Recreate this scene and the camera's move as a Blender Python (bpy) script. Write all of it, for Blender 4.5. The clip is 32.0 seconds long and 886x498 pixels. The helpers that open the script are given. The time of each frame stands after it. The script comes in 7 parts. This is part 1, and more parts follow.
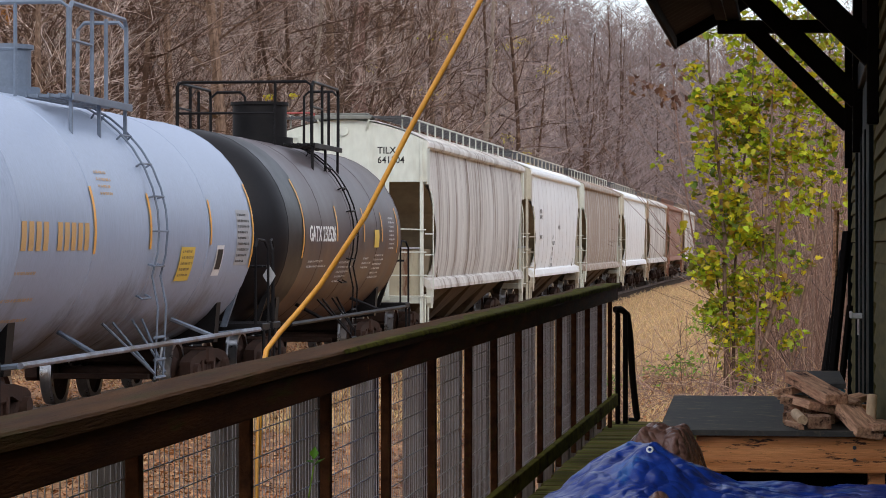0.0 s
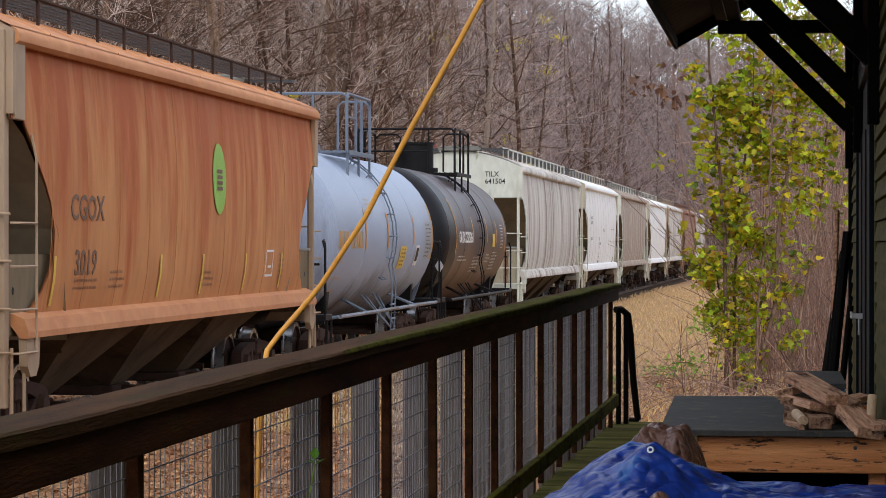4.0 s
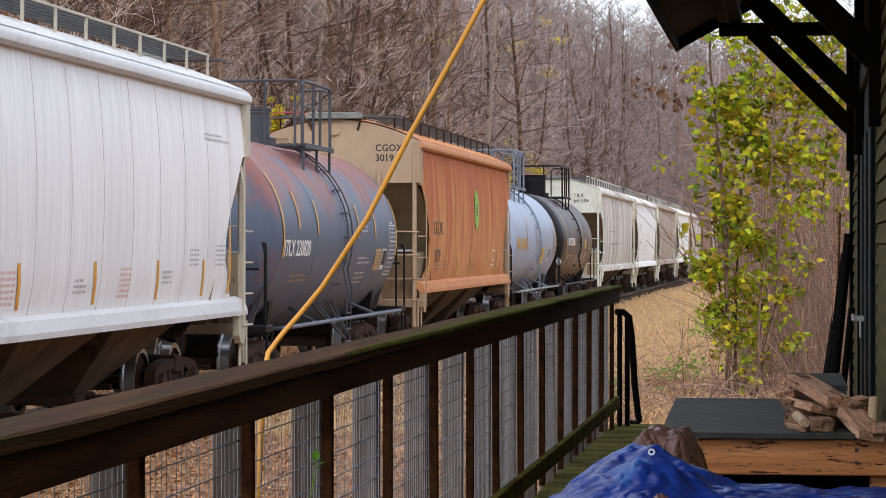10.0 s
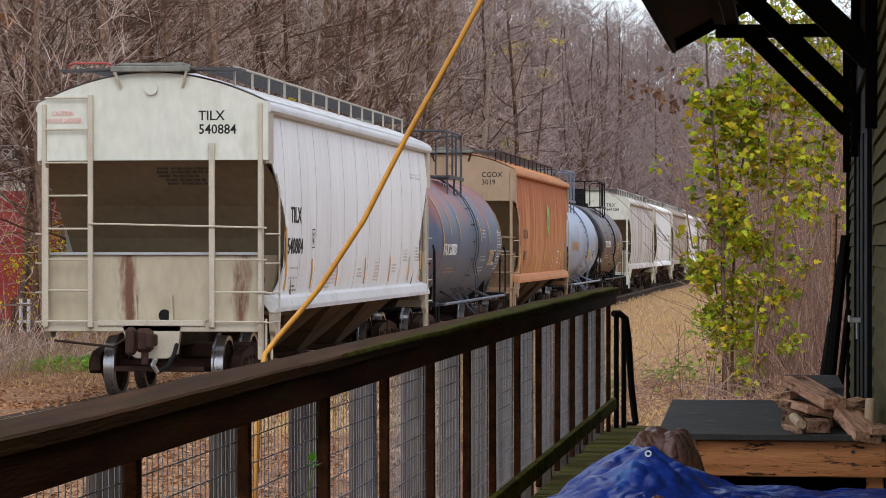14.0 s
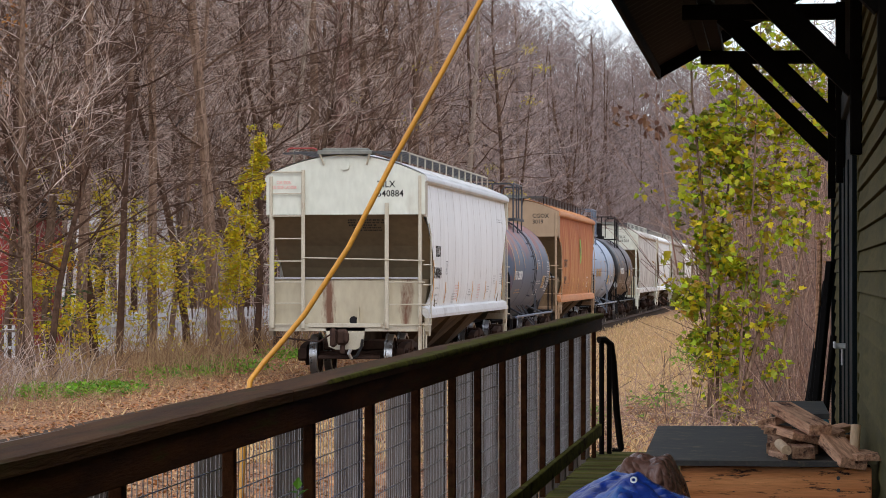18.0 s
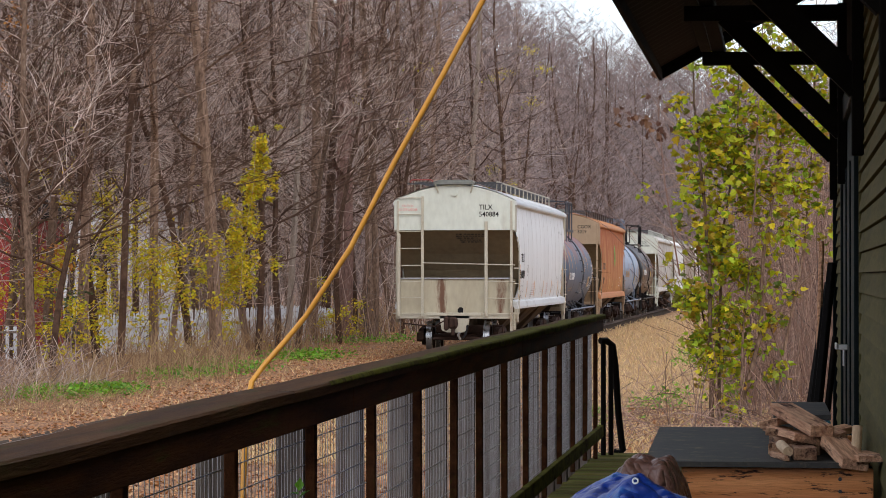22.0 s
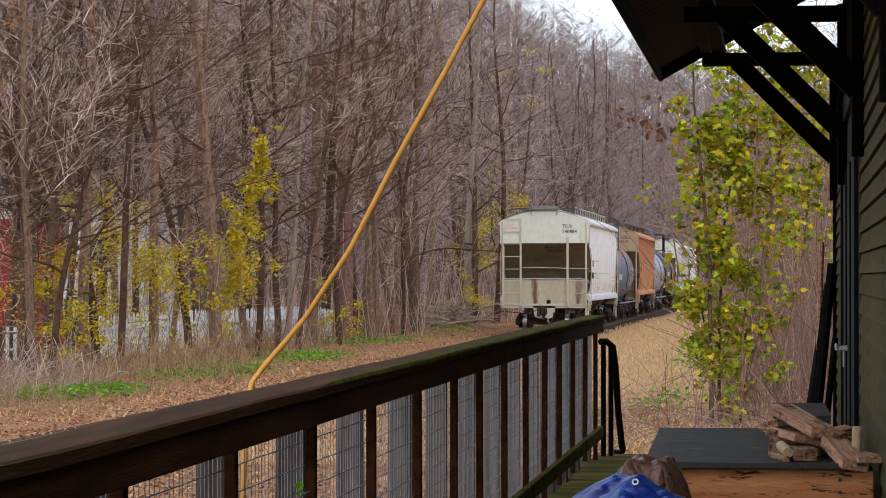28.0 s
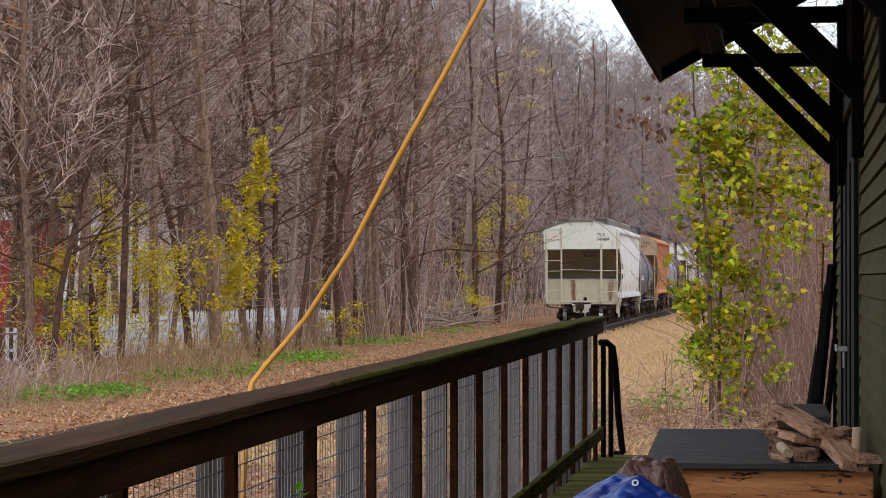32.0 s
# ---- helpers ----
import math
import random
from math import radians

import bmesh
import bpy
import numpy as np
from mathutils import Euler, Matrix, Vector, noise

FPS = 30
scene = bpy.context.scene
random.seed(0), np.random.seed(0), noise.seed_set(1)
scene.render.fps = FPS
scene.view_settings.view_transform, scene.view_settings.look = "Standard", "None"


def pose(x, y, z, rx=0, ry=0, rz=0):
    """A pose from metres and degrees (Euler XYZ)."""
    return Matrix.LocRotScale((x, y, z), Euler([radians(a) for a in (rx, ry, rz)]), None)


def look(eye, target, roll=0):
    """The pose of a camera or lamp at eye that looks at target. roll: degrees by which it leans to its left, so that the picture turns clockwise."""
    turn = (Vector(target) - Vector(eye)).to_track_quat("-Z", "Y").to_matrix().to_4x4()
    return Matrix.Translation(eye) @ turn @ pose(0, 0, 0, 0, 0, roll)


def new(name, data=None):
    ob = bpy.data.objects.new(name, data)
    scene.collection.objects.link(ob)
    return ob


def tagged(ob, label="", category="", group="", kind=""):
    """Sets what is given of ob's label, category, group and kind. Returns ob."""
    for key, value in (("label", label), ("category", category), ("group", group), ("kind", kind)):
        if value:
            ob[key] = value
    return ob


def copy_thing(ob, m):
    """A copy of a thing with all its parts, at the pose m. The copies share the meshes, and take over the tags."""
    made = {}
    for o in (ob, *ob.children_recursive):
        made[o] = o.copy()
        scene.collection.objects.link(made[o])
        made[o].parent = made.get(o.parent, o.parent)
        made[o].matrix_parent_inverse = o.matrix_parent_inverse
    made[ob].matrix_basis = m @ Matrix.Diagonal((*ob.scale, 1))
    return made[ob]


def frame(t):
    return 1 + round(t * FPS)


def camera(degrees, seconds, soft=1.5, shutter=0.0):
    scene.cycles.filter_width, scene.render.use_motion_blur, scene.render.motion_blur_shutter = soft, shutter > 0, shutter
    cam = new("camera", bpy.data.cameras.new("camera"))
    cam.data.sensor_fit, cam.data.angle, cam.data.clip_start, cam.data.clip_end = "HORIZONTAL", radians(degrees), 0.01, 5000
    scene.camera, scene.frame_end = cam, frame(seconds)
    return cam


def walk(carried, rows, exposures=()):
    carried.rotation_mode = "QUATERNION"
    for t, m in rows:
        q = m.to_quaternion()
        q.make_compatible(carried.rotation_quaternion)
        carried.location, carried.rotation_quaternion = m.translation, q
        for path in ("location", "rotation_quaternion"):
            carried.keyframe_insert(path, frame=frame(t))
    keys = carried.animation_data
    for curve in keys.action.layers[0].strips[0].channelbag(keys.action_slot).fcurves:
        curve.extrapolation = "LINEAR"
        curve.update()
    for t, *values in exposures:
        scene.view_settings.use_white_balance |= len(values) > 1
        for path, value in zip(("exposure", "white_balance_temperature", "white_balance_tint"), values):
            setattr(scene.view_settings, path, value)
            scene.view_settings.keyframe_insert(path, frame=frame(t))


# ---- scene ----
# Axes: y runs along the track away from the camera, x to the right, z up. Ground near z = 0, rail heads at 0.15.
EYE = (0.0, 0.0, 2.2)
YAW, PITCH = 7.63, -0.0955
cam = camera(18.55, 32.0, soft=0.9)
# seconds, turn to the left and upward tilt in hundredths of a degree, from the first pose
AIM = [(0, 0, 0), (1, 0.6, 0), (2, 0.6, 0), (3, 1.2, 0), (3.5, 1.2, 0.2), (5.5, 1.3, 1.2), (6.5, 1.5, 1.4), (7.5, 2.4, 1.9), (8.5, 3.6, 2.6), (9.5, 3.8, 3.6),
       (10, 3.8, 5.2), (10.5, 4.2, 7.0), (11, 9.2, 1.6), (11.5, 22.6, -13.5), (12, 31, -29.6), (12.25, 32, -32.4), (12.5, 30.4, -32.2), (13, 22.7, -19.7), (13.5, 12.6, -4.2),
       (14, -3.3, 8.7), (14.5, -22.6, 20), (15.5, -39, 44), (16.5, -38.6, 57), (17, -35, 61.2), (17.5, -34.4, 63), (18.5, -34, 64.3), (20, -33.6, 64.4),
       (20.5, -32.6, 66), (21, -30.8, 66.1), (24, -30.7, 66.2), (25.5, -30.5, 67.8), (27.5, -30.7, 68), (29, -30.8, 68.2), (30.5, -31.2, 69.6), (32, -30.8, 69.9)]
walk(cam, [(t, pose(*EYE, 90 + PITCH + up / 100, 0, YAW + left / 100)) for t, left, up in AIM],
     exposures=[(0, -0.02), (1, -0.06), (3, 0.02), (7, -0.08), (8, -0.03), (9, 0.2), (11, 0.22), (12.3, -0.02), (14, -0.08), (17, -0.05), (32, -0.02)])

# ---- world and light: a bright overcast sky ----
world = bpy.data.worlds.new("overcast_sky")
scene.world = world
world.use_nodes = True
_n = world.node_tree.nodes
_l = world.node_tree.links
_sky = _n.new("ShaderNodeTexSky")
_sky.sky_type = "NISHITA"
_sky.sun_disc = False
_sky.sun_elevation = radians(38)
_sky.sun_rotation = radians(150)
_sky.air_density, _sky.dust_density, _sky.ozone_density = 1.0, 1.5, 2.0
_clear = _n["Background"]
_clear.inputs[1].default_value = 0.10
_l.new(_sky.outputs[0], _clear.inputs[0])
_cloud = _n.new("ShaderNodeBackground")        # the even cloud layer
_cloud.inputs[0].default_value = (0.885, 0.895, 0.965, 1)
_cloud.inputs[1].default_value = 0.95
_sum = _n.new("ShaderNodeAddShader")
_l.new(_clear.outputs[0], _sum.inputs[0])
_l.new(_cloud.outputs[0], _sum.inputs[1])
_l.new(_sum.outputs[0], _n["World Output"].inputs["Surface"])
sun = new("sun", bpy.data.lights.new("sun", "SUN"))
sun.data.energy, sun.data.angle, sun.data.color = 1.1, radians(25), (1.0, 0.94, 0.86)
sun.matrix_world = look((8, -60, 50), (0, 0, 0))

# ---- mesh building ----
class Mesh:
    """Collects vertices and faces."""

    def __init__(self):
        self.v, self.f = [], []

    def add(self, verts, faces, m=None):
        n = len(self.v)
        self.v += [tuple(m @ Vector(p)) for p in verts] if m else [tuple(p) for p in verts]
        self.f += [tuple(i + n for i in f) for f in faces]
        return self

    def box(self, x0, x1, y0, y1, z0, z1, b=0.0, m=None):
        """A box, its edges cut by b."""
        if b <= 0:
            v = [(x, y, z) for z in (z0, z1) for y in (y0, y1) for x in (x0, x1)]
            return self.add(v, [(0, 2, 3, 1), (4, 5, 7, 6), (0, 1, 5, 4), (2, 6, 7, 3), (0, 4, 6, 2), (1, 3, 7, 5)], m)
        b = min(b, (x1 - x0) * 0.45, (y1 - y0) * 0.45, (z1 - z0) * 0.45)
        v, idx = [], {}
        for i in (0, 1):
            for j in (0, 1):
                for k in (0, 1):
                    x, y, z = (x0, x1)[i], (y0, y1)[j], (z0, z1)[k]
                    dx, dy, dz = (b, -b)[i], (b, -b)[j], (b, -b)[k]
                    for a, p in enumerate(((x, y + dy, z + dz), (x + dx, y, z + dz), (x + dx, y + dy, z))):
                        idx[i, j, k, a] = len(v)
                        v.append(p)
        f = []
        for s in (0, 1):
            f.append([idx[s, j, k, 0] for j, k in ((0, 0), (1, 0), (1, 1), (0, 1))][:: 1 if s else -1])
            f.append([idx[i, s, k, 1] for i, k in ((0, 0), (0, 1), (1, 1), (1, 0))][:: 1 if s else -1])
            f.append([idx[i, j, s, 2] for i, j in ((0, 0), (1, 0), (1, 1), (0, 1))][:: 1 if s else -1])
        for p in (0, 1):
            for q in (0, 1):
                f.append((idx[0, p, q, 1], idx[1, p, q, 1], idx[1, p, q, 2], idx[0, p, q, 2]))
                f.append((idx[p, 0, q, 0], idx[p, 1, q, 0], idx[p, 1, q, 2], idx[p, 0, q, 2]))
                f.append((idx[p, q, 0, 0], idx[p, q, 1, 0], idx[p, q, 1, 1], idx[p, q, 0, 1]))
        for i in (0, 1):
            for j in (0, 1):
                for k in (0, 1):
                    f.append((idx[i, j, k, 0], idx[i, j, k, 1], idx[i, j, k, 2]))
        return self.add(v, f, m)

    def tube(self, pts, r, n=6, caps=True):
        """A round bar along points; r may be a number or one radius a point."""
        pts = [Vector(p) for p in pts]
        rr = r if isinstance(r, (list, tuple)) else [r] * len(pts)
        base, last = len(self.v), None
        for i, p in enumerate(pts):
            d = (pts[min(i + 1, len(pts) - 1)] - pts[max(i - 1, 0)]).normalized()
            if last is None:
                u = d.orthogonal().normalized()
            else:
                u = (last - d * last.dot(d))
                u = u.normalized() if u.length > 1e-6 else d.orthogonal().normalized()
            last = u
            w = d.cross(u)
            for k in range(n):
                a = 2 * math.pi * k / n
                self.v.append(tuple(p + (u * math.cos(a) + w * math.sin(a)) * rr[i]))
        for i in range(len(pts) - 1):
            for k in range(n):
                a, b = base + i * n + k, base + i * n + (k + 1) % n
                self.f.append((a, b, b + n, a + n))
        if caps:
            self.f.append(tuple(base + k for k in reversed(range(n))))
            self.f.append(tuple(base + (len(pts) - 1) * n + k for k in range(n)))
        return self

    def loft(self, rings, closed=True, caps=False):
        """Skin over rings of equal count."""
        base, n = len(self.v), len(rings[0])
        for ring in rings:
            self.v += [tuple(p) for p in ring]
        for i in range(len(rings) - 1):
            for k in range(n if closed else n - 1):
                a, b = base + i * n + k, base + i * n + (k + 1) % n
                self.f.append((a, b, b + n, a + n))
        if caps:
            self.f.append(tuple(base + k for k in reversed(range(n))))
            self.f.append(tuple(base + (len(rings) - 1) * n + k for k in range(n)))
        return self

    def plate(self, outline, axis, a, b):
        """A flat plate: outline of (u, v) pairs, pushed along an axis from a to b. axis x: (y, z); y: (x, z); z: (x, y)."""
        put = {"x": lambda u, v, w: (w, u, v), "y": lambda u, v, w: (u, w, v), "z": lambda u, v, w: (u, v, w)}[axis]
        n = len(outline)
        v = [put(p[0], p[1], a) for p in outline] + [put(p[0], p[1], b) for p in outline]
        f = [tuple(range(n)), tuple(range(2 * n - 1, n - 1, -1))] + [(i, i + n, (i + 1) % n + n, (i + 1) % n) for i in range(n)]
        return self.add(v, f)

    def data(self, name, material, smooth=False, angle=40):
        me = bpy.data.meshes.new(name)
        me.from_pydata(self.v, [], self.f)
        bm = bmesh.new()
        bm.from_mesh(me)
        bmesh.ops.recalc_face_normals(bm, faces=bm.faces)
        if smooth:
            for f in bm.faces:
                f.smooth = True
            for e in bm.edges:
                if len(e.link_faces) != 2 or e.calc_face_angle(0) > radians(angle):
                    e.smooth = False
        bm.to_mesh(me)
        bm.free()
        me.materials.append(material)
        return me


def part(name, m, material, parent=None, label="", smooth=False, at=None):
    """One mesh object under a thing or under a part."""
    ob = new(name, m.data(name, material, smooth) if isinstance(m, Mesh) else m)
    if parent is not None:
        ob.parent = parent
    if at is not None:
        ob.matrix_basis = at
    if label:
        ob["label"] = label
    return ob


def thing(name, label, category, group="", kind="", at=None):
    ob = new(name)
    ob.empty_display_size = 0.1
    if at is not None:
        ob.matrix_basis = at
    return tagged(ob, label, category, group, kind)


def rnd(a, b):
    return random.uniform(a, b)


def lettering(name, text, size, material, parent, at, squeeze=1.0, label="", align="CENTER"):
    """Raised paint in the built-in font, as a mesh."""
    cu = bpy.data.curves.new(name, "FONT")
    cu.body, cu.size, cu.align_x, cu.extrude, cu.resolution_u, cu.offset = text, size, align, 0.002, 2, size * 0.012
    ob = bpy.data.objects.new(name, cu)
    scene.collection.objects.link(ob)
    me = bpy.data.meshes.new_from_object(ob)
    bpy.data.objects.remove(ob)
    bpy.data.curves.remove(cu)
    me.materials.clear()
    me.materials.append(material)
    for v in me.vertices:
        v.co.x *= squeeze
    return part(name, me, material, parent, label, at=at)


# ---- materials ----
def node_mat(name, rough=0.7, metal=0.0):
    m = bpy.data.materials.new(name)
    m.use_nodes = True
    b = m.node_tree.nodes["Principled BSDF"]
    b.inputs["Roughness"].default_value, b.inputs["Metallic"].default_value = rough, metal
    return m, m.node_tree.nodes, m.node_tree.links, b


def surface(name, c1, c2, scale=8.0, rough=0.7, metal=0.0, bump=0.15, stretch=(1, 1, 1), stain=None, stain_scale=1.2, stain_cut=(0.5, 0.68), stain_stretch=None,
            fine=60.0, per_object=0.0, spec=0.5, rough_var=0.15, stain_shade_rise=None, crinkle=0.0, stain_x=None):
    """Two colours mixed by noise in object space, a stain or painted shade with a shape of its own, fine grain in
    colour and relief.
    """
    m, n, l, b = node_mat(name, rough, metal)
    co = n.new("ShaderNodeTexCoord")
    mp = n.new("ShaderNodeMapping")
    mp.inputs["Scale"].default_value = stretch
    l.new(co.outputs["Object"], mp.inputs[0])
    if per_object:
        info = n.new("ShaderNodeObjectInfo")
        sc = n.new("ShaderNodeMath")
        sc.operation, sc.inputs[1].default_value = "MULTIPLY", 37.0
        l.new(info.outputs["Random"], sc.inputs[0])
        cmb = n.new("ShaderNodeCombineXYZ")
        for k in range(3):
            l.new(sc.outputs[0], cmb.inputs[k])
        l.new(cmb.outputs[0], mp.inputs["Location"])
    t1 = n.new("ShaderNodeTexNoise")
    t1.inputs["Scale"].default_value, t1.inputs["Detail"].default_value, t1.inputs["Roughness"].default_value = scale, 6, 0.65
    l.new(mp.outputs[0], t1.inputs["Vector"])
    r1 = n.new("ShaderNodeValToRGB")
    r1.color_ramp.elements[0].color, r1.color_ramp.elements[1].color = (*c1, 1), (*c2, 1)
    r1.color_ramp.elements[0].position, r1.color_ramp.elements[1].position = 0.3, 0.7
    l.new(t1.outputs["Fac"], r1.inputs[0])
    col = r1.outputs[0]
    if stain:
        mp2 = n.new("ShaderNodeMapping")
        mp2.inputs["Scale"].default_value = stain_stretch or stretch
        l.new(co.outputs["Object"], mp2.inputs[0])
        t2 = n.new("ShaderNodeTexNoise")
        t2.inputs["Scale"].default_value, t2.inputs["Detail"].default_value, t2.inputs["Roughness"].default_value = stain_scale, 7, 0.7
        l.new(mp2.outputs[0], t2.inputs["Vector"])
        r2 = n.new("ShaderNodeValToRGB")
        r2.color_ramp.elements[0].color, r2.color_ramp.elements[1].color = (0, 0, 0, 1), (1, 1, 1, 1)
        r2.color_ramp.elements[0].position, r2.color_ramp.elements[1].position = stain_cut
        fac = t2.outputs["Fac"]
        if stain_shade_rise:
            sz = n.new("ShaderNodeSeparateXYZ")
            l.new(co.outputs["Object"], sz.inputs[0])
            hi = n.new("ShaderNodeMapRange")
            hi.inputs[1].default_value, hi.inputs[2].default_value, hi.inputs[3].default_value, hi.inputs[4].default_value = stain_shade_rise
            l.new(sz.outputs[2], hi.inputs[0])
            sm = n.new("ShaderNodeMath")
            l.new(fac, sm.inputs[0])
            l.new(hi.outputs[0], sm.inputs[1])
            fac = sm.outputs[0]
        if stain_x:
            # runs gathered about two places across the width
            sx = n.new("ShaderNodeSeparateXYZ")
            l.new(co.outputs["Object"], sx.inputs[0])
            off = n.new("ShaderNodeMath")
            off.operation, off.inputs[1].default_value = "SUBTRACT", stain_x[0]
            l.new(sx.outputs[0], off.inputs[0])
            wide = n.new("ShaderNodeMath")
            wide.operation = "ABSOLUTE"
            l.new(off.outputs[0], wide.inputs[0])
            two = n.new("ShaderNodeMath")
            two.operation, two.inputs[1].default_value = "SUBTRACT", stain_x[1]
            l.new(wide.outputs[0], two.inputs[0])
            away = n.new("ShaderNodeMath")
            away.operation = "ABSOLUTE"
            l.new(two.outputs[0], away.inputs[0])
            near = n.new("ShaderNodeMapRange")
            near.inputs[2].default_value, near.inputs[3].default_value, near.inputs[4].default_value = stain_x[2], stain_x[3], stain_x[4]
            l.new(away.outputs[0], near.inputs[0])
            sm2 = n.new("ShaderNodeMath")
            l.new(fac, sm2.inputs[0])
            l.new(near.outputs[0], sm2.inputs[1])
            fac = sm2.outputs[0]
        l.new(fac, r2.inputs[0])
        mx = n.new("ShaderNodeMix")
        mx.data_type = "RGBA"
        l.new(r2.outputs[0], mx.inputs[0])
        l.new(col, mx.inputs[6])
        mx.inputs[7].default_value = (*stain, 1)
        col = mx.outputs[2]
    t3 = n.new("ShaderNodeTexNoise")
    t3.inputs["Scale"].default_value, t3.inputs["Detail"].default_value = fine, 4
    l.new(mp.outputs[0], t3.inputs["Vector"])
    hs = n.new("ShaderNodeHueSaturation")
    mr = n.new("ShaderNodeMapRange")
    mr.inputs[3].default_value, mr.inputs[4].default_value = 0.8, 1.2
    l.new(t3.outputs["Fac"], mr.inputs[0])
    val = mr.outputs[0]
    if per_object:
        mr2 = n.new("ShaderNodeMapRange")
        mr2.inputs[3].default_value, mr2.inputs[4].default_value = 1 - per_object, 1 + per_object
        l.new(info.outputs["Random"], mr2.inputs[0])
        mu = n.new("ShaderNodeMath")
        mu.operation = "MULTIPLY"
        l.new(val, mu.inputs[0])
        l.new(mr2.outputs[0], mu.inputs[1])
        val = mu.outputs[0]
    l.new(val, hs.inputs["Value"])
    l.new(col, hs.inputs["Color"])
    l.new(hs.outputs[0], b.inputs["Base Color"])
    rr = n.new("ShaderNodeMapRange")
    rr.inputs[3].default_value, rr.inputs[4].default_value = max(0.02, rough - rough_var), min(1, rough + rough_var)
    l.new(t1.outputs["Fac"], rr.inputs[0])
    l.new(rr.outputs[0], b.inputs["Roughness"])
    b.inputs["Specular IOR Level"].default_value = spec
    if bump:
        bp = n.new("ShaderNodeBump")
        bp.inputs["Strength"].default_value, bp.inputs["Distance"].default_value = bump, 0.01
        l.new(t3.outputs["Fac"], bp.inputs["Height"])
        l.new(bp.outputs[0], b.inputs["Normal"])
        if crinkle:
            # sharp folds of a stiff sheet
            low = bp
            for size, depth in ((crinkle, 0.03), (crinkle * 2.3, 0.009)):
                tn = n.new("ShaderNodeTexNoise")
                tn.inputs["Scale"].default_value, tn.inputs["Detail"].default_value, tn.inputs["Distortion"].default_value = size, 0.0, 0.0
                l.new(mp.outputs[0], tn.inputs["Vector"])
                cut = n.new("ShaderNodeMath")
                cut.operation, cut.inputs[1].default_value = "SUBTRACT", 0.5
                l.new(tn.outputs["Fac"], cut.inputs[0])
                fold = n.new("ShaderNodeMath")
                fold.operation = "ABSOLUTE"
                l.new(cut.outputs[0], fold.inputs[0])
                up = n.new("ShaderNodeBump")
                up.inputs["Strength"].default_value, up.inputs["Distance"].default_value = 1.0, depth * 2
                l.new(fold.outputs[0], up.inputs["Height"])
                l.new(low.outputs[0], up.inputs["Normal"])
                low = up
            l.new(low.outputs[0], b.inputs["Normal"])
    return m


STREAK = (1.0, 1.0, 0.12)     # noise drawn out downwards
M = {}
# the low dark band mixes dirt with underside shade put into the colour
M["tank_blue"] = surface("tank_blue_grey_paint", (0.26, 0.32, 0.44), (0.33, 0.395, 0.51), 0.9, 0.45, stretch=STREAK, bump=0.05, stain=(0.075, 0.062, 0.056), stain_scale=1.1, stain_cut=(0.50, 0.78), stain_stretch=(1, 0.9, 0.25), stain_shade_rise=(0.7, 1.9, 0.26, -0.16), fine=40)
M["tank_slate"] = surface("tank_slate_paint", (0.060, 0.082, 0.130), (0.098, 0.128, 0.190), 0.9, 0.5, stretch=(1, 1, 0.3), bump=0.05, stain=(0.23, 0.075, 0.055), stain_scale=1.3, stain_cut=(0.47, 0.64), stain_stretch=(1, 0.8, 0.45), stain_shade_rise=(2.3, 3.6, -0.12, 0.19), fine=8)
M["tank_brown"] = surface("tank_dark_brown_paint", (0.050, 0.036, 0.039), (0.078, 0.057, 0.058), 0.9, 0.42, stretch=STREAK, bump=0.05, stain=(0.12, 0.055, 0.024), stain_scale=0.8, stain_cut=(0.45, 0.7), stain_stretch=(1, 0.8, 0.4), stain_shade_rise=(1.0, 2.6, 0.16, -0.12), fine=40, spec=0.4)
M["black"] = surface("black_metal_paint", (0.006, 0.006, 0.007), (0.013, 0.012, 0.013), 3, 0.5, bump=0.08, fine=30, spec=0.12)
M["tank_black"] = surface("tank_black_head_paint", (0.004, 0.004, 0.005), (0.009, 0.008, 0.010), 1, 0.42, bump=0.05, fine=30, spec=0.22)
M["slate_metal"] = surface("dark_slate_metal_paint", (0.03, 0.034, 0.045), (0.05, 0.055, 0.07), 3, 0.55, bump=0.08, fine=30)
M["blue_metal"] = surface("grey_blue_metal_paint", (0.10, 0.13, 0.18), (0.15, 0.19, 0.25), 3, 0.55, bump=0.08, fine=30)
M["hop_white"] = surface("hopper_white_paint", (0.775, 0.79, 0.785), (0.86, 0.875, 0.875), 0.8, 0.5, stretch=(1, 1.4, 0.06), bump=0.05, stain=(0.58, 0.55, 0.50), stain_scale=1.6, stain_cut=(0.58, 0.9), stain_stretch=(1, 1.3, 0.05), fine=12)
M["hop_roof"] = surface("grey_white_roof_paint", (0.50, 0.51, 0.515), (0.63, 0.64, 0.645), 1.2, 0.5, stretch=(1, 0.5, 1), bump=0.05, stain=(0.28, 0.26, 0.23), stain_scale=1.8, stain_cut=(0.55, 0.8), fine=30)
# gravel kept dark to hold the shade under the wagons
M["ballast"] = surface("shade_darkened_gravel", (0.030, 0.022, 0.018), (0.10, 0.072, 0.052), 22, 0.95, bump=1.0, stain=(0.13, 0.07, 0.04), stain_scale=1.2, stain_cut=(0.5, 0.75), fine=45, spec=0.05)
M["panel_grey"] = surface("grey_panel_paint", (0.30, 0.31, 0.33), (0.38, 0.39, 0.41), 6, 0.5, bump=0.02, fine=30)
M["post_cream"] = surface("beige_post_paint", (0.40, 0.365, 0.285), (0.50, 0.46, 0.37), 2, 0.6, bump=0.05, stain=(0.22, 0.13, 0.07), stain_scale=3, stain_cut=(0.58, 0.75), stain_stretch=(1, 1, 0.3), fine=30)
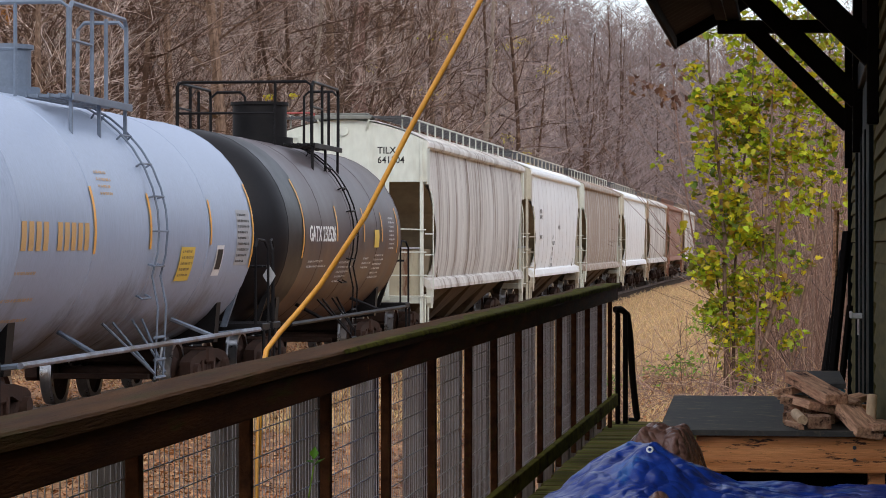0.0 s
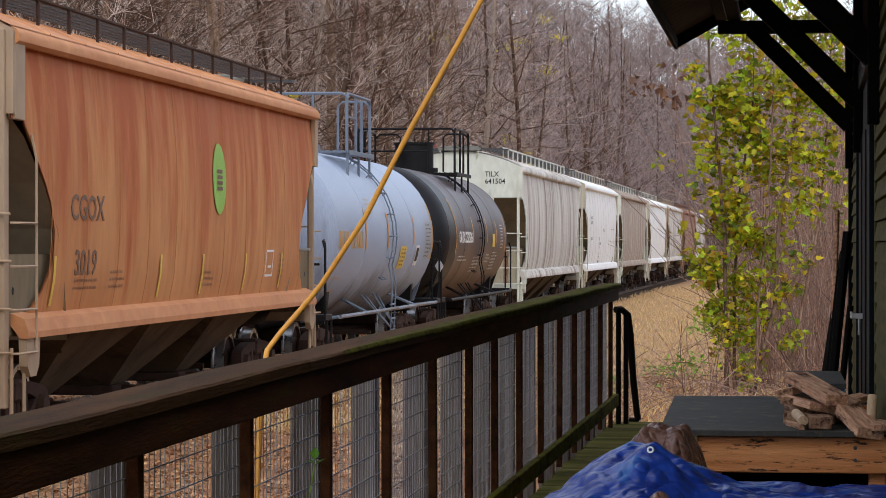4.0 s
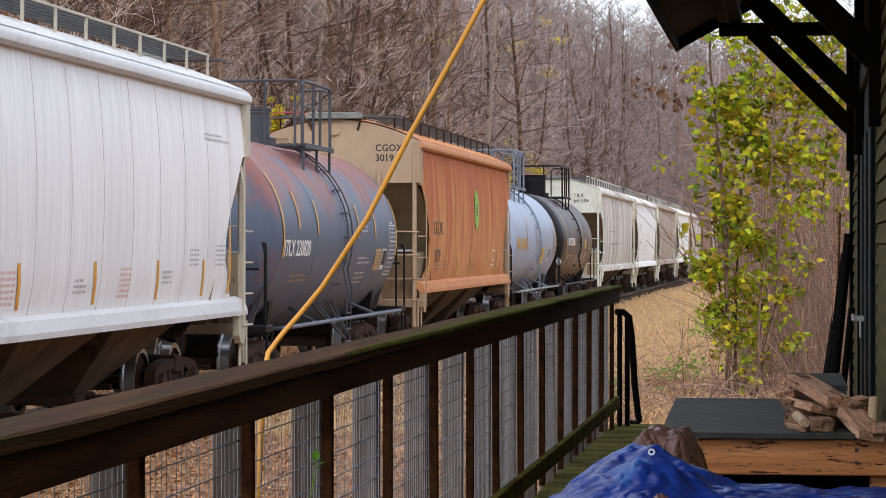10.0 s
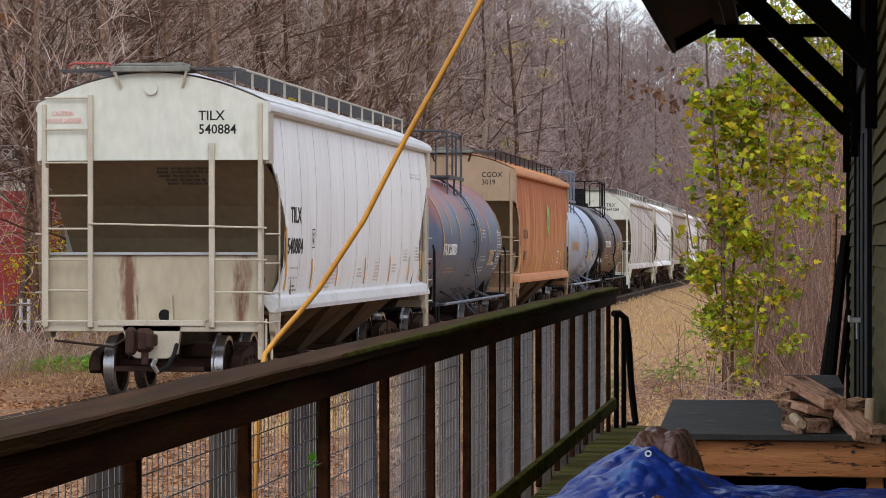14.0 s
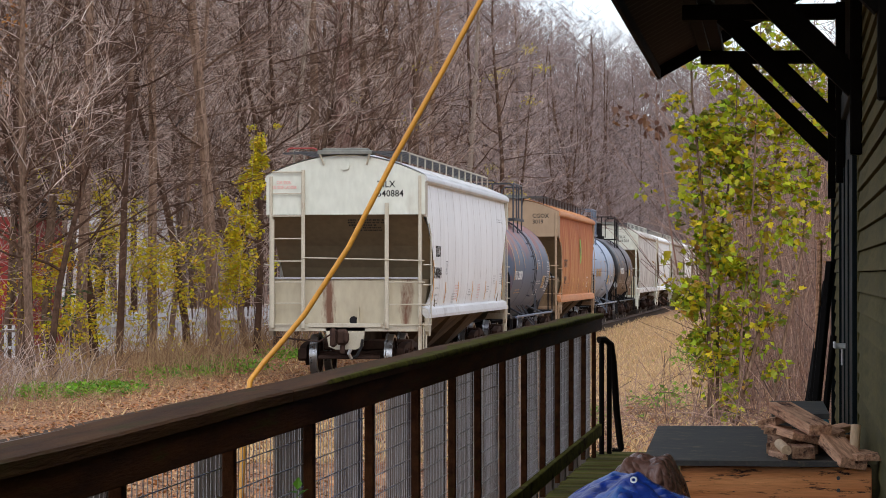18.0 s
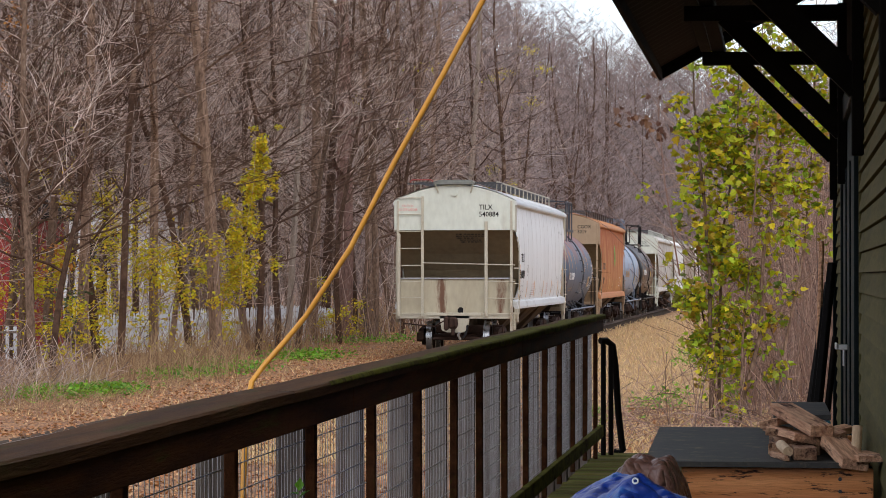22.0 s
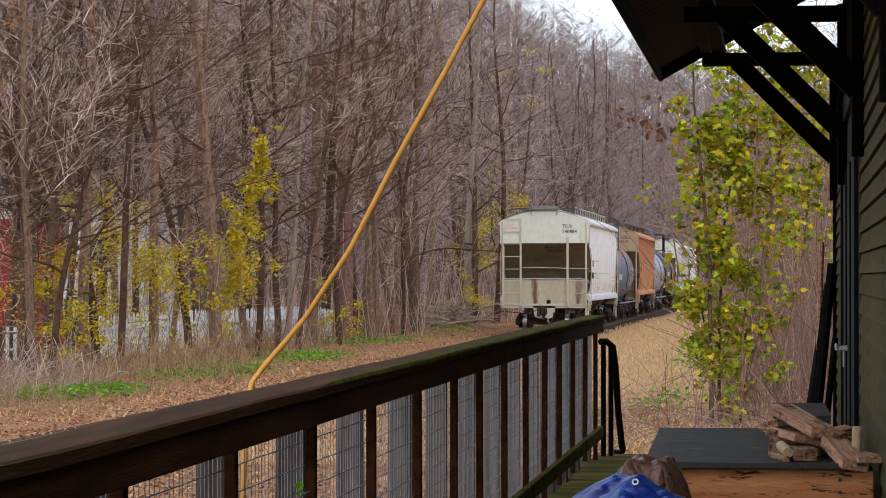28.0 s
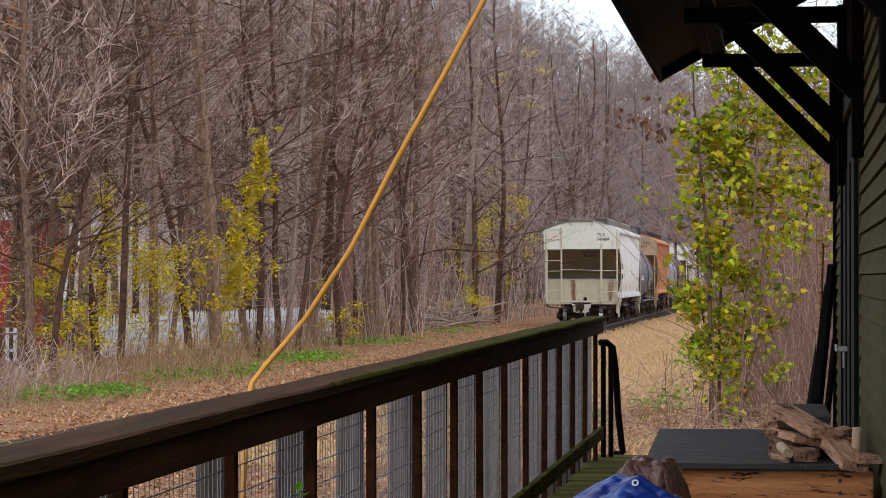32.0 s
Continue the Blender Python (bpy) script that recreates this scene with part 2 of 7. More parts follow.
M["grime_dark"] = surface("dark_brown_underbody_grime", (0.075, 0.055, 0.038), (0.14, 0.105, 0.073), 1.2, 0.9, stretch=STREAK, bump=0.1, stain=(0.05, 0.035, 0.025), stain_scale=1.4, fine=30, spec=0.1)
M["hop_cream"] = surface("hopper_cream_paint", (0.54, 0.565, 0.50), (0.605, 0.63, 0.565), 0.7, 0.55, stretch=(1, 1, 0.45), bump=0.03, stain=(0.39, 0.345, 0.265), stain_scale=1.2, stain_cut=(0.55, 0.9), stain_stretch=(1, 1, 0.25), fine=8)
M["end_stained"] = surface("cream_paint_with_rust_runs", (0.36, 0.315, 0.225), (0.43, 0.385, 0.285), 0.9, 0.6, stretch=(1, 1, 0.4), bump=0.05, stain=(0.13, 0.055, 0.028), stain_scale=4.0, stain_cut=(0.52, 0.72), stain_stretch=(1.3, 1, 0.25), stain_x=(0.42, 0.78, 0.32, 0.20, -0.16), fine=9)
M["hop_dirty"] = surface("hopper_dirty_white_paint", (0.46, 0.43, 0.39), (0.72, 0.70, 0.66), 1.2, 0.65, stretch=(1, 1.3, 0.09), bump=0.05, stain=(0.17, 0.12, 0.085), stain_scale=1.5, stain_cut=(0.49, 0.64), stain_stretch=(1, 1.5, 0.10), fine=12)
M["hop_tan"] = surface("hopper_tan_paint", (0.30, 0.21, 0.135), (0.385, 0.28, 0.185), 0.8, 0.65, stretch=(1, 1, 0.5), bump=0.03, stain=(0.27, 0.15, 0.075), stain_scale=0.9, stain_cut=(0.50, 0.80), stain_stretch=(1, 1, 0.4), fine=6)
# tan end paint darkened to hold the shadow on the shear plate
M["hop_tan_shaded"] = surface("shaded_tan_end_paint", (0.13, 0.085, 0.05), (0.22, 0.15, 0.09), 1.2, 0.8, stretch=(1, 1, 0.5), bump=0.05, stain=(0.07, 0.045, 0.03), stain_scale=1.4, fine=9, spec=0.1)
M["hop_rust"] = surface("hopper_rusty_orange_paint", (0.43, 0.155, 0.045), (0.57, 0.265, 0.095), 0.8, 0.75, stretch=(1, 1, 0.3), bump=0.05, stain=(0.37, 0.085, 0.013), stain_scale=1.3, stain_cut=(0.42, 0.64), stain_stretch=(1, 1.2, 0.2), stain_shade_rise=(1.5, 3.7, -0.12, 0.12), fine=5)
M["rust_streak"] = surface("rusty_seam_streaks", (0.34, 0.13, 0.04), (0.48, 0.22, 0.08), 3, 0.8, stretch=(1, 1, 0.4), bump=0.05, fine=20)
M["hop_rust_roof"] = surface("rusted_brown_roof_lip", (0.42, 0.155, 0.055), (0.56, 0.27, 0.12), 1.5, 0.75, stretch=(1, 0.7, 1), bump=0.05, fine=7)
M["hop_brown"] = surface("hopper_brown_paint", (0.27, 0.20, 0.15), (0.36, 0.28, 0.22), 1.1, 0.7, stretch=(1, 1.6, 0.05), bump=0.05, stain=(0.55, 0.52, 0.47), stain_scale=2.2, stain_cut=(0.52, 0.64), stain_stretch=(1, 1.6, 0.03), fine=30)
M["hop_red"] = surface("hopper_red_brown_paint", (0.20, 0.09, 0.055), (0.28, 0.13, 0.08), 1.0, 0.7, stretch=(1, 1.6, 0.06), bump=0.05, fine=30)
# road grime brown, deepened for the shade in the recessed wagon ends
M["grime"] = surface("brown_grime_and_shade", (0.175, 0.140, 0.090), (0.235, 0.19, 0.125), 0.5, 0.85, stretch=(1, 1, 0.4), bump=0.05, stain=(0.15, 0.115, 0.075), stain_scale=0.7, stain_cut=(0.5, 0.8), fine=9, spec=0.1)
M["seam_dirt"] = surface("dirt_in_seams", (0.46, 0.44, 0.42), (0.66, 0.64, 0.62), 2, 0.8, stretch=(1, 1, 0.6), bump=0.02, fine=30)
M["rust_iron"] = surface("rusty_truck_iron", (0.028, 0.017, 0.013), (0.065, 0.035, 0.026), 4, 0.8, bump=0.3, fine=30, spec=0.15)
M["wheel_steel"] = surface("bright_wheel_tread", (0.36, 0.36, 0.37), (0.46, 0.46, 0.47), 6, 0.3, 0.9, bump=0.02, fine=30)
M["grate"] = surface("dark_steel_grating", (0.05, 0.05, 0.055), (0.09, 0.09, 0.095), 6, 0.6, 0.3, bump=0.1, fine=30)
M["yellow"] = surface("orange_yellow_reflector_paint", (0.66, 0.30, 0.04), (0.78, 0.40, 0.055), 10, 0.5, bump=0.02, fine=30)
M["orange"] = surface("faded_orange_paint", (0.60, 0.33, 0.08), (0.5, 0.33, 0.16), 4, 0.6, bump=0.02, fine=30)
M["white_paint"] = surface("white_letter_paint", (0.7, 0.7, 0.7), (0.8, 0.8, 0.8), 8, 0.5, bump=0.02, fine=30)
M["black_paint"] = surface("black_letter_paint", (0.02, 0.02, 0.02), (0.035, 0.035, 0.035), 8, 0.5, bump=0.02, fine=30, spec=0.1)
M["brown_paint"] = surface("faded_brown_letter_paint", (0.13, 0.07, 0.045), (0.18, 0.10, 0.06), 8, 0.6, bump=0.02, fine=30)
M["green_paint"] = surface("lime_green_paint", (0.22, 0.42, 0.06), (0.28, 0.5, 0.09), 3, 0.6, bump=0.02, fine=30)
M["red_paint"] = surface("faded_red_paint", (0.66, 0.30, 0.27), (0.72, 0.40, 0.37), 6, 0.6, bump=0.02, fine=30)
M["platform_grey"] = surface("grey_green_platform_paint", (0.13, 0.135, 0.12), (0.21, 0.215, 0.19), 4, 0.7, bump=0.1, fine=30)
M["rail_red"] = surface("worn_red_rail_paint", (0.30, 0.04, 0.035), (0.40, 0.07, 0.06), 8, 0.6, bump=0.02, fine=30)
M["grey_print"] = surface("worn_grey_stencil_paint", (0.22, 0.22, 0.22), (0.42, 0.42, 0.42), 12, 0.6, bump=0.02, fine=30)
M["tan_label"] = surface("tan_label", (0.52, 0.36, 0.17), (0.62, 0.44, 0.23), 6, 0.5, bump=0.02, fine=30)
M["gold"] = surface("yellow_label", (0.68, 0.47, 0.06), (0.74, 0.52, 0.08), 6, 0.5, bump=0.02, fine=30)
M["rail_wood"] = surface("dark_wet_railing_wood", (0.016, 0.0070, 0.0035), (0.078, 0.031, 0.013), 3, 0.75, stretch=(6, 0.6, 6), bump=0.4, stain=(0.04, 0.045, 0.008), stain_scale=3, stain_cut=(0.58, 0.75), fine=25, per_object=0.2, spec=0.03)
M["cap_wood"] = surface("wet_railing_cap_wood", (0.030, 0.014, 0.007), (0.098, 0.051, 0.025), 2.2, 0.8, stretch=(7, 0.45, 6), bump=0.5, stain=(0.040, 0.036, 0.012), stain_scale=2.0, stain_cut=(0.50, 0.68), stain_stretch=(5, 0.6, 3), fine=25, per_object=0.1, spec=0.03)
M["moss_rail"] = surface("moss_covered_rail_wood", (0.05, 0.042, 0.010), (0.13, 0.125, 0.020), 4, 0.95, stretch=(3, 1, 3), bump=0.6, stain=(0.04, 0.02, 0.01), stain_scale=3, stain_cut=(0.52, 0.66), fine=60, spec=0.02)
M["moss"] = surface("dark_green_moss", (0.032, 0.033, 0.008), (0.108, 0.105, 0.018), 14, 0.95, bump=0.6, stain=(0.03, 0.018, 0.009), stain_scale=9, stain_cut=(0.5, 0.66), fine=60, spec=0.02)
M["post_wood"] = surface("grey_weathered_post_wood", (0.075, 0.062, 0.052), (0.23, 0.205, 0.18), 3, 0.9, stretch=(9, 9, 0.5), bump=0.5, stain=(0.085, 0.055, 0.038), stain_scale=3, stain_cut=(0.5, 0.66), stain_stretch=(6, 6, 0.4), fine=25, per_object=0.3, spec=0.05)
M["deck_wood"] = surface("mossy_deck_plank_wood", (0.06, 0.045, 0.017), (0.17, 0.125, 0.055), 3, 0.85, stretch=(0.6, 6, 6), bump=0.5, stain=(0.085, 0.115, 0.010), stain_scale=2.0, stain_cut=(0.45, 0.64), fine=25, per_object=0.35, spec=0.02)
M["wire"] = surface("galvanised_wire", (0.34, 0.34, 0.35), (0.46, 0.46, 0.47), 8, 0.5, 0.3, bump=0.02, fine=30)
M["rope"] = surface("yellow_orange_cable_sleeve", (0.60, 0.27, 0.03), (0.70, 0.345, 0.05), 6, 0.45, bump=0.05, fine=40)
M["tarp_blue"] = surface("blue_tarpaulin", (0.006, 0.020, 0.16), (0.014, 0.050, 0.30), 5, 0.34, bump=0.10, stain=(0.03, 0.12, 0.36), stain_scale=5, stain_cut=(0.54, 0.66), fine=90, spec=0.28, crinkle=8.0)
M["tarp_brown"] = surface("brown_tarpaulin", (0.085, 0.042, 0.033), (0.20, 0.105, 0.080), 6, 0.30, bump=0.15, fine=60, crinkle=12.0, spec=0.35)
M["siding"] = surface("olive_tan_siding_paint", (0.082, 0.068, 0.026), (0.122, 0.102, 0.042), 3, 0.75, stretch=(1, 0.3, 3), bump=0.15, stain=(0.055, 0.055, 0.022), stain_scale=1.5, fine=30, per_object=0.08, spec=0.05)
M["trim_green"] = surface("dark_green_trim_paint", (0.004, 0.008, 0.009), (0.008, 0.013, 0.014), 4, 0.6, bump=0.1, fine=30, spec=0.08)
M["timber_dark"] = surface("near_black_timber", (0.004, 0.0035, 0.003), (0.009, 0.0075, 0.006), 4, 0.8, bump=0.2, fine=30, spec=0.03)
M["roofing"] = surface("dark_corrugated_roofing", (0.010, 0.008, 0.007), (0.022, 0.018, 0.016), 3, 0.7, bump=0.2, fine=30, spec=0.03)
M["box_wood"] = surface("orange_brown_plank_wood", (0.58, 0.19, 0.05), (0.88, 0.40, 0.165), 2.2, 0.55, stretch=(0.7, 6, 11), bump=0.4, stain=(0.05, 0.02, 0.012), stain_scale=9, stain_cut=(0.57, 0.62), stain_stretch=(0.8, 6, 5), fine=25, per_object=0.05, spec=0.2)
M["lid"] = surface("dark_slate_board", (0.038, 0.038, 0.038), (0.088, 0.082, 0.073), 2.5, 0.7, bump=0.15, stain=(0.18, 0.14, 0.09), stain_scale=9, stain_cut=(0.55, 0.72), fine=40, spec=0.08)
M["scrap_wood"] = surface("cut_scrap_wood", (0.24, 0.10, 0.055), (0.72, 0.44, 0.27), 9, 0.8, stretch=(7, 0.7, 7), bump=0.6, stain=(0.06, 0.024, 0.015), stain_scale=5, stain_cut=(0.52, 0.64), stain_stretch=(4, 0.9, 4), fine=60, per_object=0.45, spec=0.15)
M["peeled_stick"] = surface("peeled_stick_wood", (0.46, 0.31, 0.18), (0.66, 0.48, 0.30), 8, 0.75, stretch=(4, 1, 4), bump=0.2, stain=(0.24, 0.13, 0.07), stain_scale=6, stain_cut=(0.55, 0.7), fine=40)
M["teal"] = surface("teal_painted_wood", (0.03, 0.14, 0.18), (0.05, 0.19, 0.23), 4, 0.6, bump=0.15, fine=30)
M["bark"] = surface("grey_brown_bark", (0.06, 0.036, 0.025), (0.27, 0.18, 0.13), 6, 0.9, stretch=(3, 3, 1.0), bump=0.6, stain=(0.36, 0.28, 0.215), stain_scale=2.5, stain_cut=(0.58, 0.75), fine=25, per_object=0.35, spec=0.05)
M["bark_dark"] = surface("dark_wet_bark", (0.035, 0.020, 0.014), (0.13, 0.077, 0.053), 4, 0.9, bump=0.4, stain=(0.27, 0.185, 0.135), stain_scale=1.3, stain_cut=(0.55, 0.72), fine=25, spec=0.05)
M["bark_pale"] = surface("pale_grey_bark", (0.16, 0.125, 0.10), (0.36, 0.29, 0.24), 9, 0.9, stretch=(4, 4, 0.7), bump=0.5, fine=25, per_object=0.15, spec=0.15)
M["bark_red"] = surface("reddish_scaly_bark", (0.10, 0.055, 0.045), (0.27, 0.165, 0.135), 5, 0.9, stretch=(4, 4, 1.2), bump=0.6, stain=(0.34, 0.25, 0.22), stain_scale=3.0, stain_cut=(0.55, 0.75), fine=25, spec=0.05)
M["twig"] = surface("brown_grey_twigs", (0.17, 0.092, 0.066), (0.32, 0.195, 0.155), 1.5, 0.9, bump=0, fine=8, per_object=0.25, spec=0.15)
M["leaf_litter"] = surface("fallen_leaf", (0.16, 0.075, 0.035), (0.36, 0.21, 0.12), 6, 0.85, bump=0, fine=20, spec=0.15)
M["red_barn"] = surface("red_barn_board_paint", (0.27, 0.022, 0.02), (0.38, 0.045, 0.035), 3, 0.7, bump=0.15, fine=30)
M["white_fence"] = surface("white_fence_paint", (0.68, 0.70, 0.73), (0.84, 0.86, 0.88), 4, 0.6, bump=0.1, stain=(0.40, 0.37, 0.32), stain_scale=3, stain_cut=(0.62, 0.8), fine=30)
M["pipe_black"] = surface("black_iron_pipe", (0.004, 0.0036, 0.0034), (0.009, 0.0075, 0.0068), 4, 0.7, bump=0.1, fine=30, spec=0.04)
M["chrome"] = surface("dull_bright_steel", (0.55, 0.56, 0.58), (0.7, 0.71, 0.72), 6, 0.35, 0.8, bump=0.02, fine=30)
M["stone"] = surface("rail_steel", (0.09, 0.06, 0.045), (0.16, 0.11, 0.09), 6, 0.6, 0.5, bump=0.1, fine=30)


def leaf_mat(name, cols, trans=0.35):
    """Leaf colours that differ from island to island, with light coming through."""
    m, n, l, b = node_mat(name, 0.6)
    geo = n.new("ShaderNodeNewGeometry")
    info = n.new("ShaderNodeObjectInfo")
    ad = n.new("ShaderNodeMath")
    ad.operation = "ADD"
    l.new(geo.outputs["Random Per Island"], ad.inputs[0])
    l.new(info.outputs["Random"], ad.inputs[1])
    fr = n.new("ShaderNodeMath")
    fr.operation = "FRACT"
    l.new(ad.outputs[0], fr.inputs[0])
    r = n.new("ShaderNodeValToRGB")
    r.color_ramp.interpolation = "LINEAR"
    while len(r.color_ramp.elements) < len(cols):
        r.color_ramp.elements.new(0.5)
    for i, c in enumerate(cols):
        r.color_ramp.elements[i].position = i / (len(cols) - 1)
        r.color_ramp.elements[i].color = (*c, 1)
    l.new(fr.outputs[0], r.inputs[0])
    l.new(r.outputs[0], b.inputs["Base Color"])
    tr = n.new("ShaderNodeBsdfTranslucent")
    l.new(r.outputs[0], tr.inputs[0])
    mx = n.new("ShaderNodeMixShader")
    mx.inputs[0].default_value = trans
    l.new(b.outputs[0], mx.inputs[1])
    l.new(tr.outputs[0], mx.inputs[2])
    l.new(mx.outputs[0], n["Material Output"].inputs["Surface"])
    return m


M["bush_leaf"] = leaf_mat("yellow_green_leaf", [(0.22, 0.38, 0.012), (0.52, 0.54, 0.012), (0.05, 0.085, 0.006), (0.36, 0.50, 0.014), (0.72, 0.56, 0.012), (0.08, 0.14, 0.007), (0.44, 0.52, 0.014), (0.36, 0.16, 0.025), (0.24, 0.40, 0.014), (0.62, 0.49, 0.014), (0.06, 0.075, 0.008), (0.46, 0.32, 0.018)], 0.35)
M["dry_leaf"] = leaf_mat("dry_brown_leaf", [(0.16, 0.07, 0.04), (0.10, 0.045, 0.03), (0.22, 0.11, 0.05)])
M["wood_leaf"] = leaf_mat("autumn_yellow_leaf", [(0.60, 0.54, 0.010), (0.80, 0.64, 0.012), (0.32, 0.36, 0.012), (0.72, 0.48, 0.015), (0.44, 0.48, 0.012), (0.50, 0.24, 0.02), (0.72, 0.64, 0.012)], 0.3)
M["russet_leaf"] = leaf_mat("russet_orange_leaf", [(0.36, 0.13, 0.018), (0.50, 0.21, 0.025), (0.22, 0.08, 0.02)], 0.25)
M["fir"] = leaf_mat("dark_evergreen_needles", [(0.05, 0.085, 0.028), (0.09, 0.13, 0.04), (0.03, 0.05, 0.02)], 0.1)
M["twig_mix"] = leaf_mat("brown_to_tan_twigs", [(0.075, 0.040, 0.028), (0.55, 0.385, 0.315), (0.02, 0.011, 0.008), (0.82, 0.68, 0.59), (0.15, 0.090, 0.070), (0.62, 0.465, 0.39), (0.04, 0.022, 0.017)], 0.0)
# twig browns shifted to grey-mauve, distance haze put into the colour
M["far_twig"] = leaf_mat("haze_grey_far_twigs", [(0.055, 0.038, 0.036), (0.28, 0.20, 0.185), (0.022, 0.015, 0.015), (0.44, 0.35, 0.33), (0.13, 0.09, 0.084), (0.34, 0.25, 0.235)], 0.0)
M["near_twig"] = leaf_mat("dark_brown_twigs", [(0.055, 0.029, 0.019), (0.34, 0.215, 0.16), (0.02, 0.011, 0.008), (0.54, 0.39, 0.31), (0.11, 0.06, 0.043), (0.42, 0.275, 0.205)], 0.0)
M["thicket_stem"] = leaf_mat("reddish_brown_thicket_stems", [(0.10, 0.048, 0.034), (0.33, 0.195, 0.14), (0.045, 0.022, 0.016), (0.48, 0.32, 0.23), (0.19, 0.10, 0.07), (0.28, 0.155, 0.11)], 0.0)
M["litter"] = leaf_mat("leaf_litter", [(0.30, 0.11, 0.04), (0.54, 0.28, 0.12), (0.09, 0.035, 0.016), (0.60, 0.38, 0.19), (0.36, 0.13, 0.04), (0.42, 0.19, 0.07)], 0.1)
M["dry_grass"] = leaf_mat("dry_straw_grass", [(0.64, 0.43, 0.20), (0.82, 0.60, 0.33), (0.40, 0.24, 0.11), (0.74, 0.53, 0.27), (0.34, 0.28, 0.10)], 0.2)
M["green_weed"] = leaf_mat("bright_green_weed", [(0.08, 0.26, 0.010), (0.19, 0.44, 0.018), (0.05, 0.15, 0.010), (0.26, 0.46, 0.03), (0.13, 0.25, 0.015)], 0.35)
M["stem_dry"] = leaf_mat("dry_weed_stems", [(0.37, 0.225, 0.11), (0.52, 0.36, 0.19), (0.17, 0.085, 0.038), (0.30, 0.165, 0.075)], 0.1)


def ground_mat():
    m, n, l, b = node_mat("leafy_ground", 0.95)
    co = n.new("ShaderNodeTexCoord")
    cols = []
    for sc, pal in ((24.0, [(0.07, 0.026, 0.011), (0.23, 0.096, 0.040), (0.47, 0.25, 0.098)]), (20.0, [(0.30, 0.17, 0.075), (0.52, 0.34, 0.16), (0.66, 0.48, 0.25)])):
        t = n.new("ShaderNodeTexVoronoi")
        t.inputs["Scale"].default_value = sc
        l.new(co.outputs["Object"], t.inputs["Vector"])
        bw = n.new("ShaderNodeSeparateColor")
        l.new(t.outputs["Color"], bw.inputs[0])
        r = n.new("ShaderNodeValToRGB")
        r.color_ramp.elements.new(0.5)
        for i, c in enumerate(pal):
            r.color_ramp.elements[i].position, r.color_ramp.elements[i].color = (0.0, 0.5, 1.0)[i], (*c, 1)
        l.new(bw.outputs[0], r.inputs[0])
        cols.append(r.outputs[0])
    big = n.new("ShaderNodeTexNoise")
    big.inputs["Scale"].default_value, big.inputs["Detail"].default_value = 0.55, 6
    l.new(co.outputs["Object"], big.inputs["Vector"])
    # straw on the strip between the track and the building, leaves elsewhere
    sep = n.new("ShaderNodeSeparateXYZ")
    l.new(co.outputs["Object"], sep.inputs[0])
    mr = n.new("ShaderNodeMapRange")
    mr.inputs[1].default_value, mr.inputs[2].default_value = -7.5, -5.5
    l.new(sep.outputs[0], mr.inputs[0])
    mr2 = n.new("ShaderNodeMapRange")
    mr2.inputs[1].default_value, mr2.inputs[2].default_value = 38, 52
    l.new(sep.outputs[1], mr2.inputs[0])
    mu = n.new("ShaderNodeMath")
    mu.operation = "MULTIPLY"
    l.new(mr.outputs[0], mu.inputs[0])
    l.new(mr2.outputs[0], mu.inputs[1])
    ad = n.new("ShaderNodeMath")
    ad.operation, ad.use_clamp = "MULTIPLY_ADD", True
    l.new(big.outputs[0], ad.inputs[0])
    ad.inputs[1].default_value = 1.0
    l.new(mu.outputs[0], ad.inputs[2])
    sb = n.new("ShaderNodeMath")
    sb.operation, sb.use_clamp, sb.inputs[1].default_value = "SUBTRACT", True, 0.5
    l.new(ad.outputs[0], sb.inputs[0])
    mx = n.new("ShaderNodeMix")
    mx.data_type = "RGBA"
    l.new(sb.outputs[0], mx.inputs[0])
    l.new(cols[0], mx.inputs[6])
    l.new(cols[1], mx.inputs[7])
    l.new(mx.outputs[2], b.inputs["Base Color"])
    bp = n.new("ShaderNodeBump")
    bp.inputs["Strength"].default_value, bp.inputs["Distance"].default_value = 0.8, 0.05
    nz = n.new("ShaderNodeTexNoise")
    nz.inputs["Scale"].default_value, nz.inputs["Detail"].default_value = 12, 6
    l.new(co.outputs["Object"], nz.inputs["Vector"])
    l.new(nz.outputs[0], bp.inputs["Height"])
    l.new(bp.outputs[0], b.inputs["Normal"])
    return m


M["ground"] = ground_mat()

# ---- ground and track ----
def ground_height(x, y):
    bank = 0.0
    if x < -13:
        bank = min(3.0, (-13 - x) * 0.02) + 0.12 * noise.noise(Vector((x * 0.15, y * 0.15, 0)))
    if x > 2 and y > 30:
        bank = min(6.0, (x - 2) * 0.10)
    bank += 0.42 * math.exp(-((x + 14.3) / 1.7) ** 2 - ((y - 111) / 5.0) ** 2)      # earth heap by the track
    return bank + 0.04 * noise.noise(Vector((x * 0.5, y * 0.5, 3)))


def build_ground():
    xs = sorted(set([-900, -500, -300, -200, -140, -100, -75] + [-60 + 1.5 * i for i in range(48)] + [14, 20, 30, 50, 90, 160, 300, 600, 900]))
    ys = [-400, -200, -100, -50, -20] + [2.0 * i for i in range(0, 80)] + [165 + 10 * i for i in range(20)] + [400, 500, 700, 1000, 1500, 2500]
    g = Mesh()
    for y in ys:
        for x in xs:
            g.v.append((x, y, ground_height(x, y)))
    n = len(xs)
    for j in range(len(ys) - 1):
        for i in range(n - 1):
            a = j * n + i
            g.f.append((a, a + 1, a + 1 + n, a + n))
    ob = part("ground", g, M["ground"], smooth=True)
    tagged(ob, "leaf-strewn ground with straw-coloured grass beside the track", "ground", kind="structure")


TRACK_X = -8.785
build_ground()


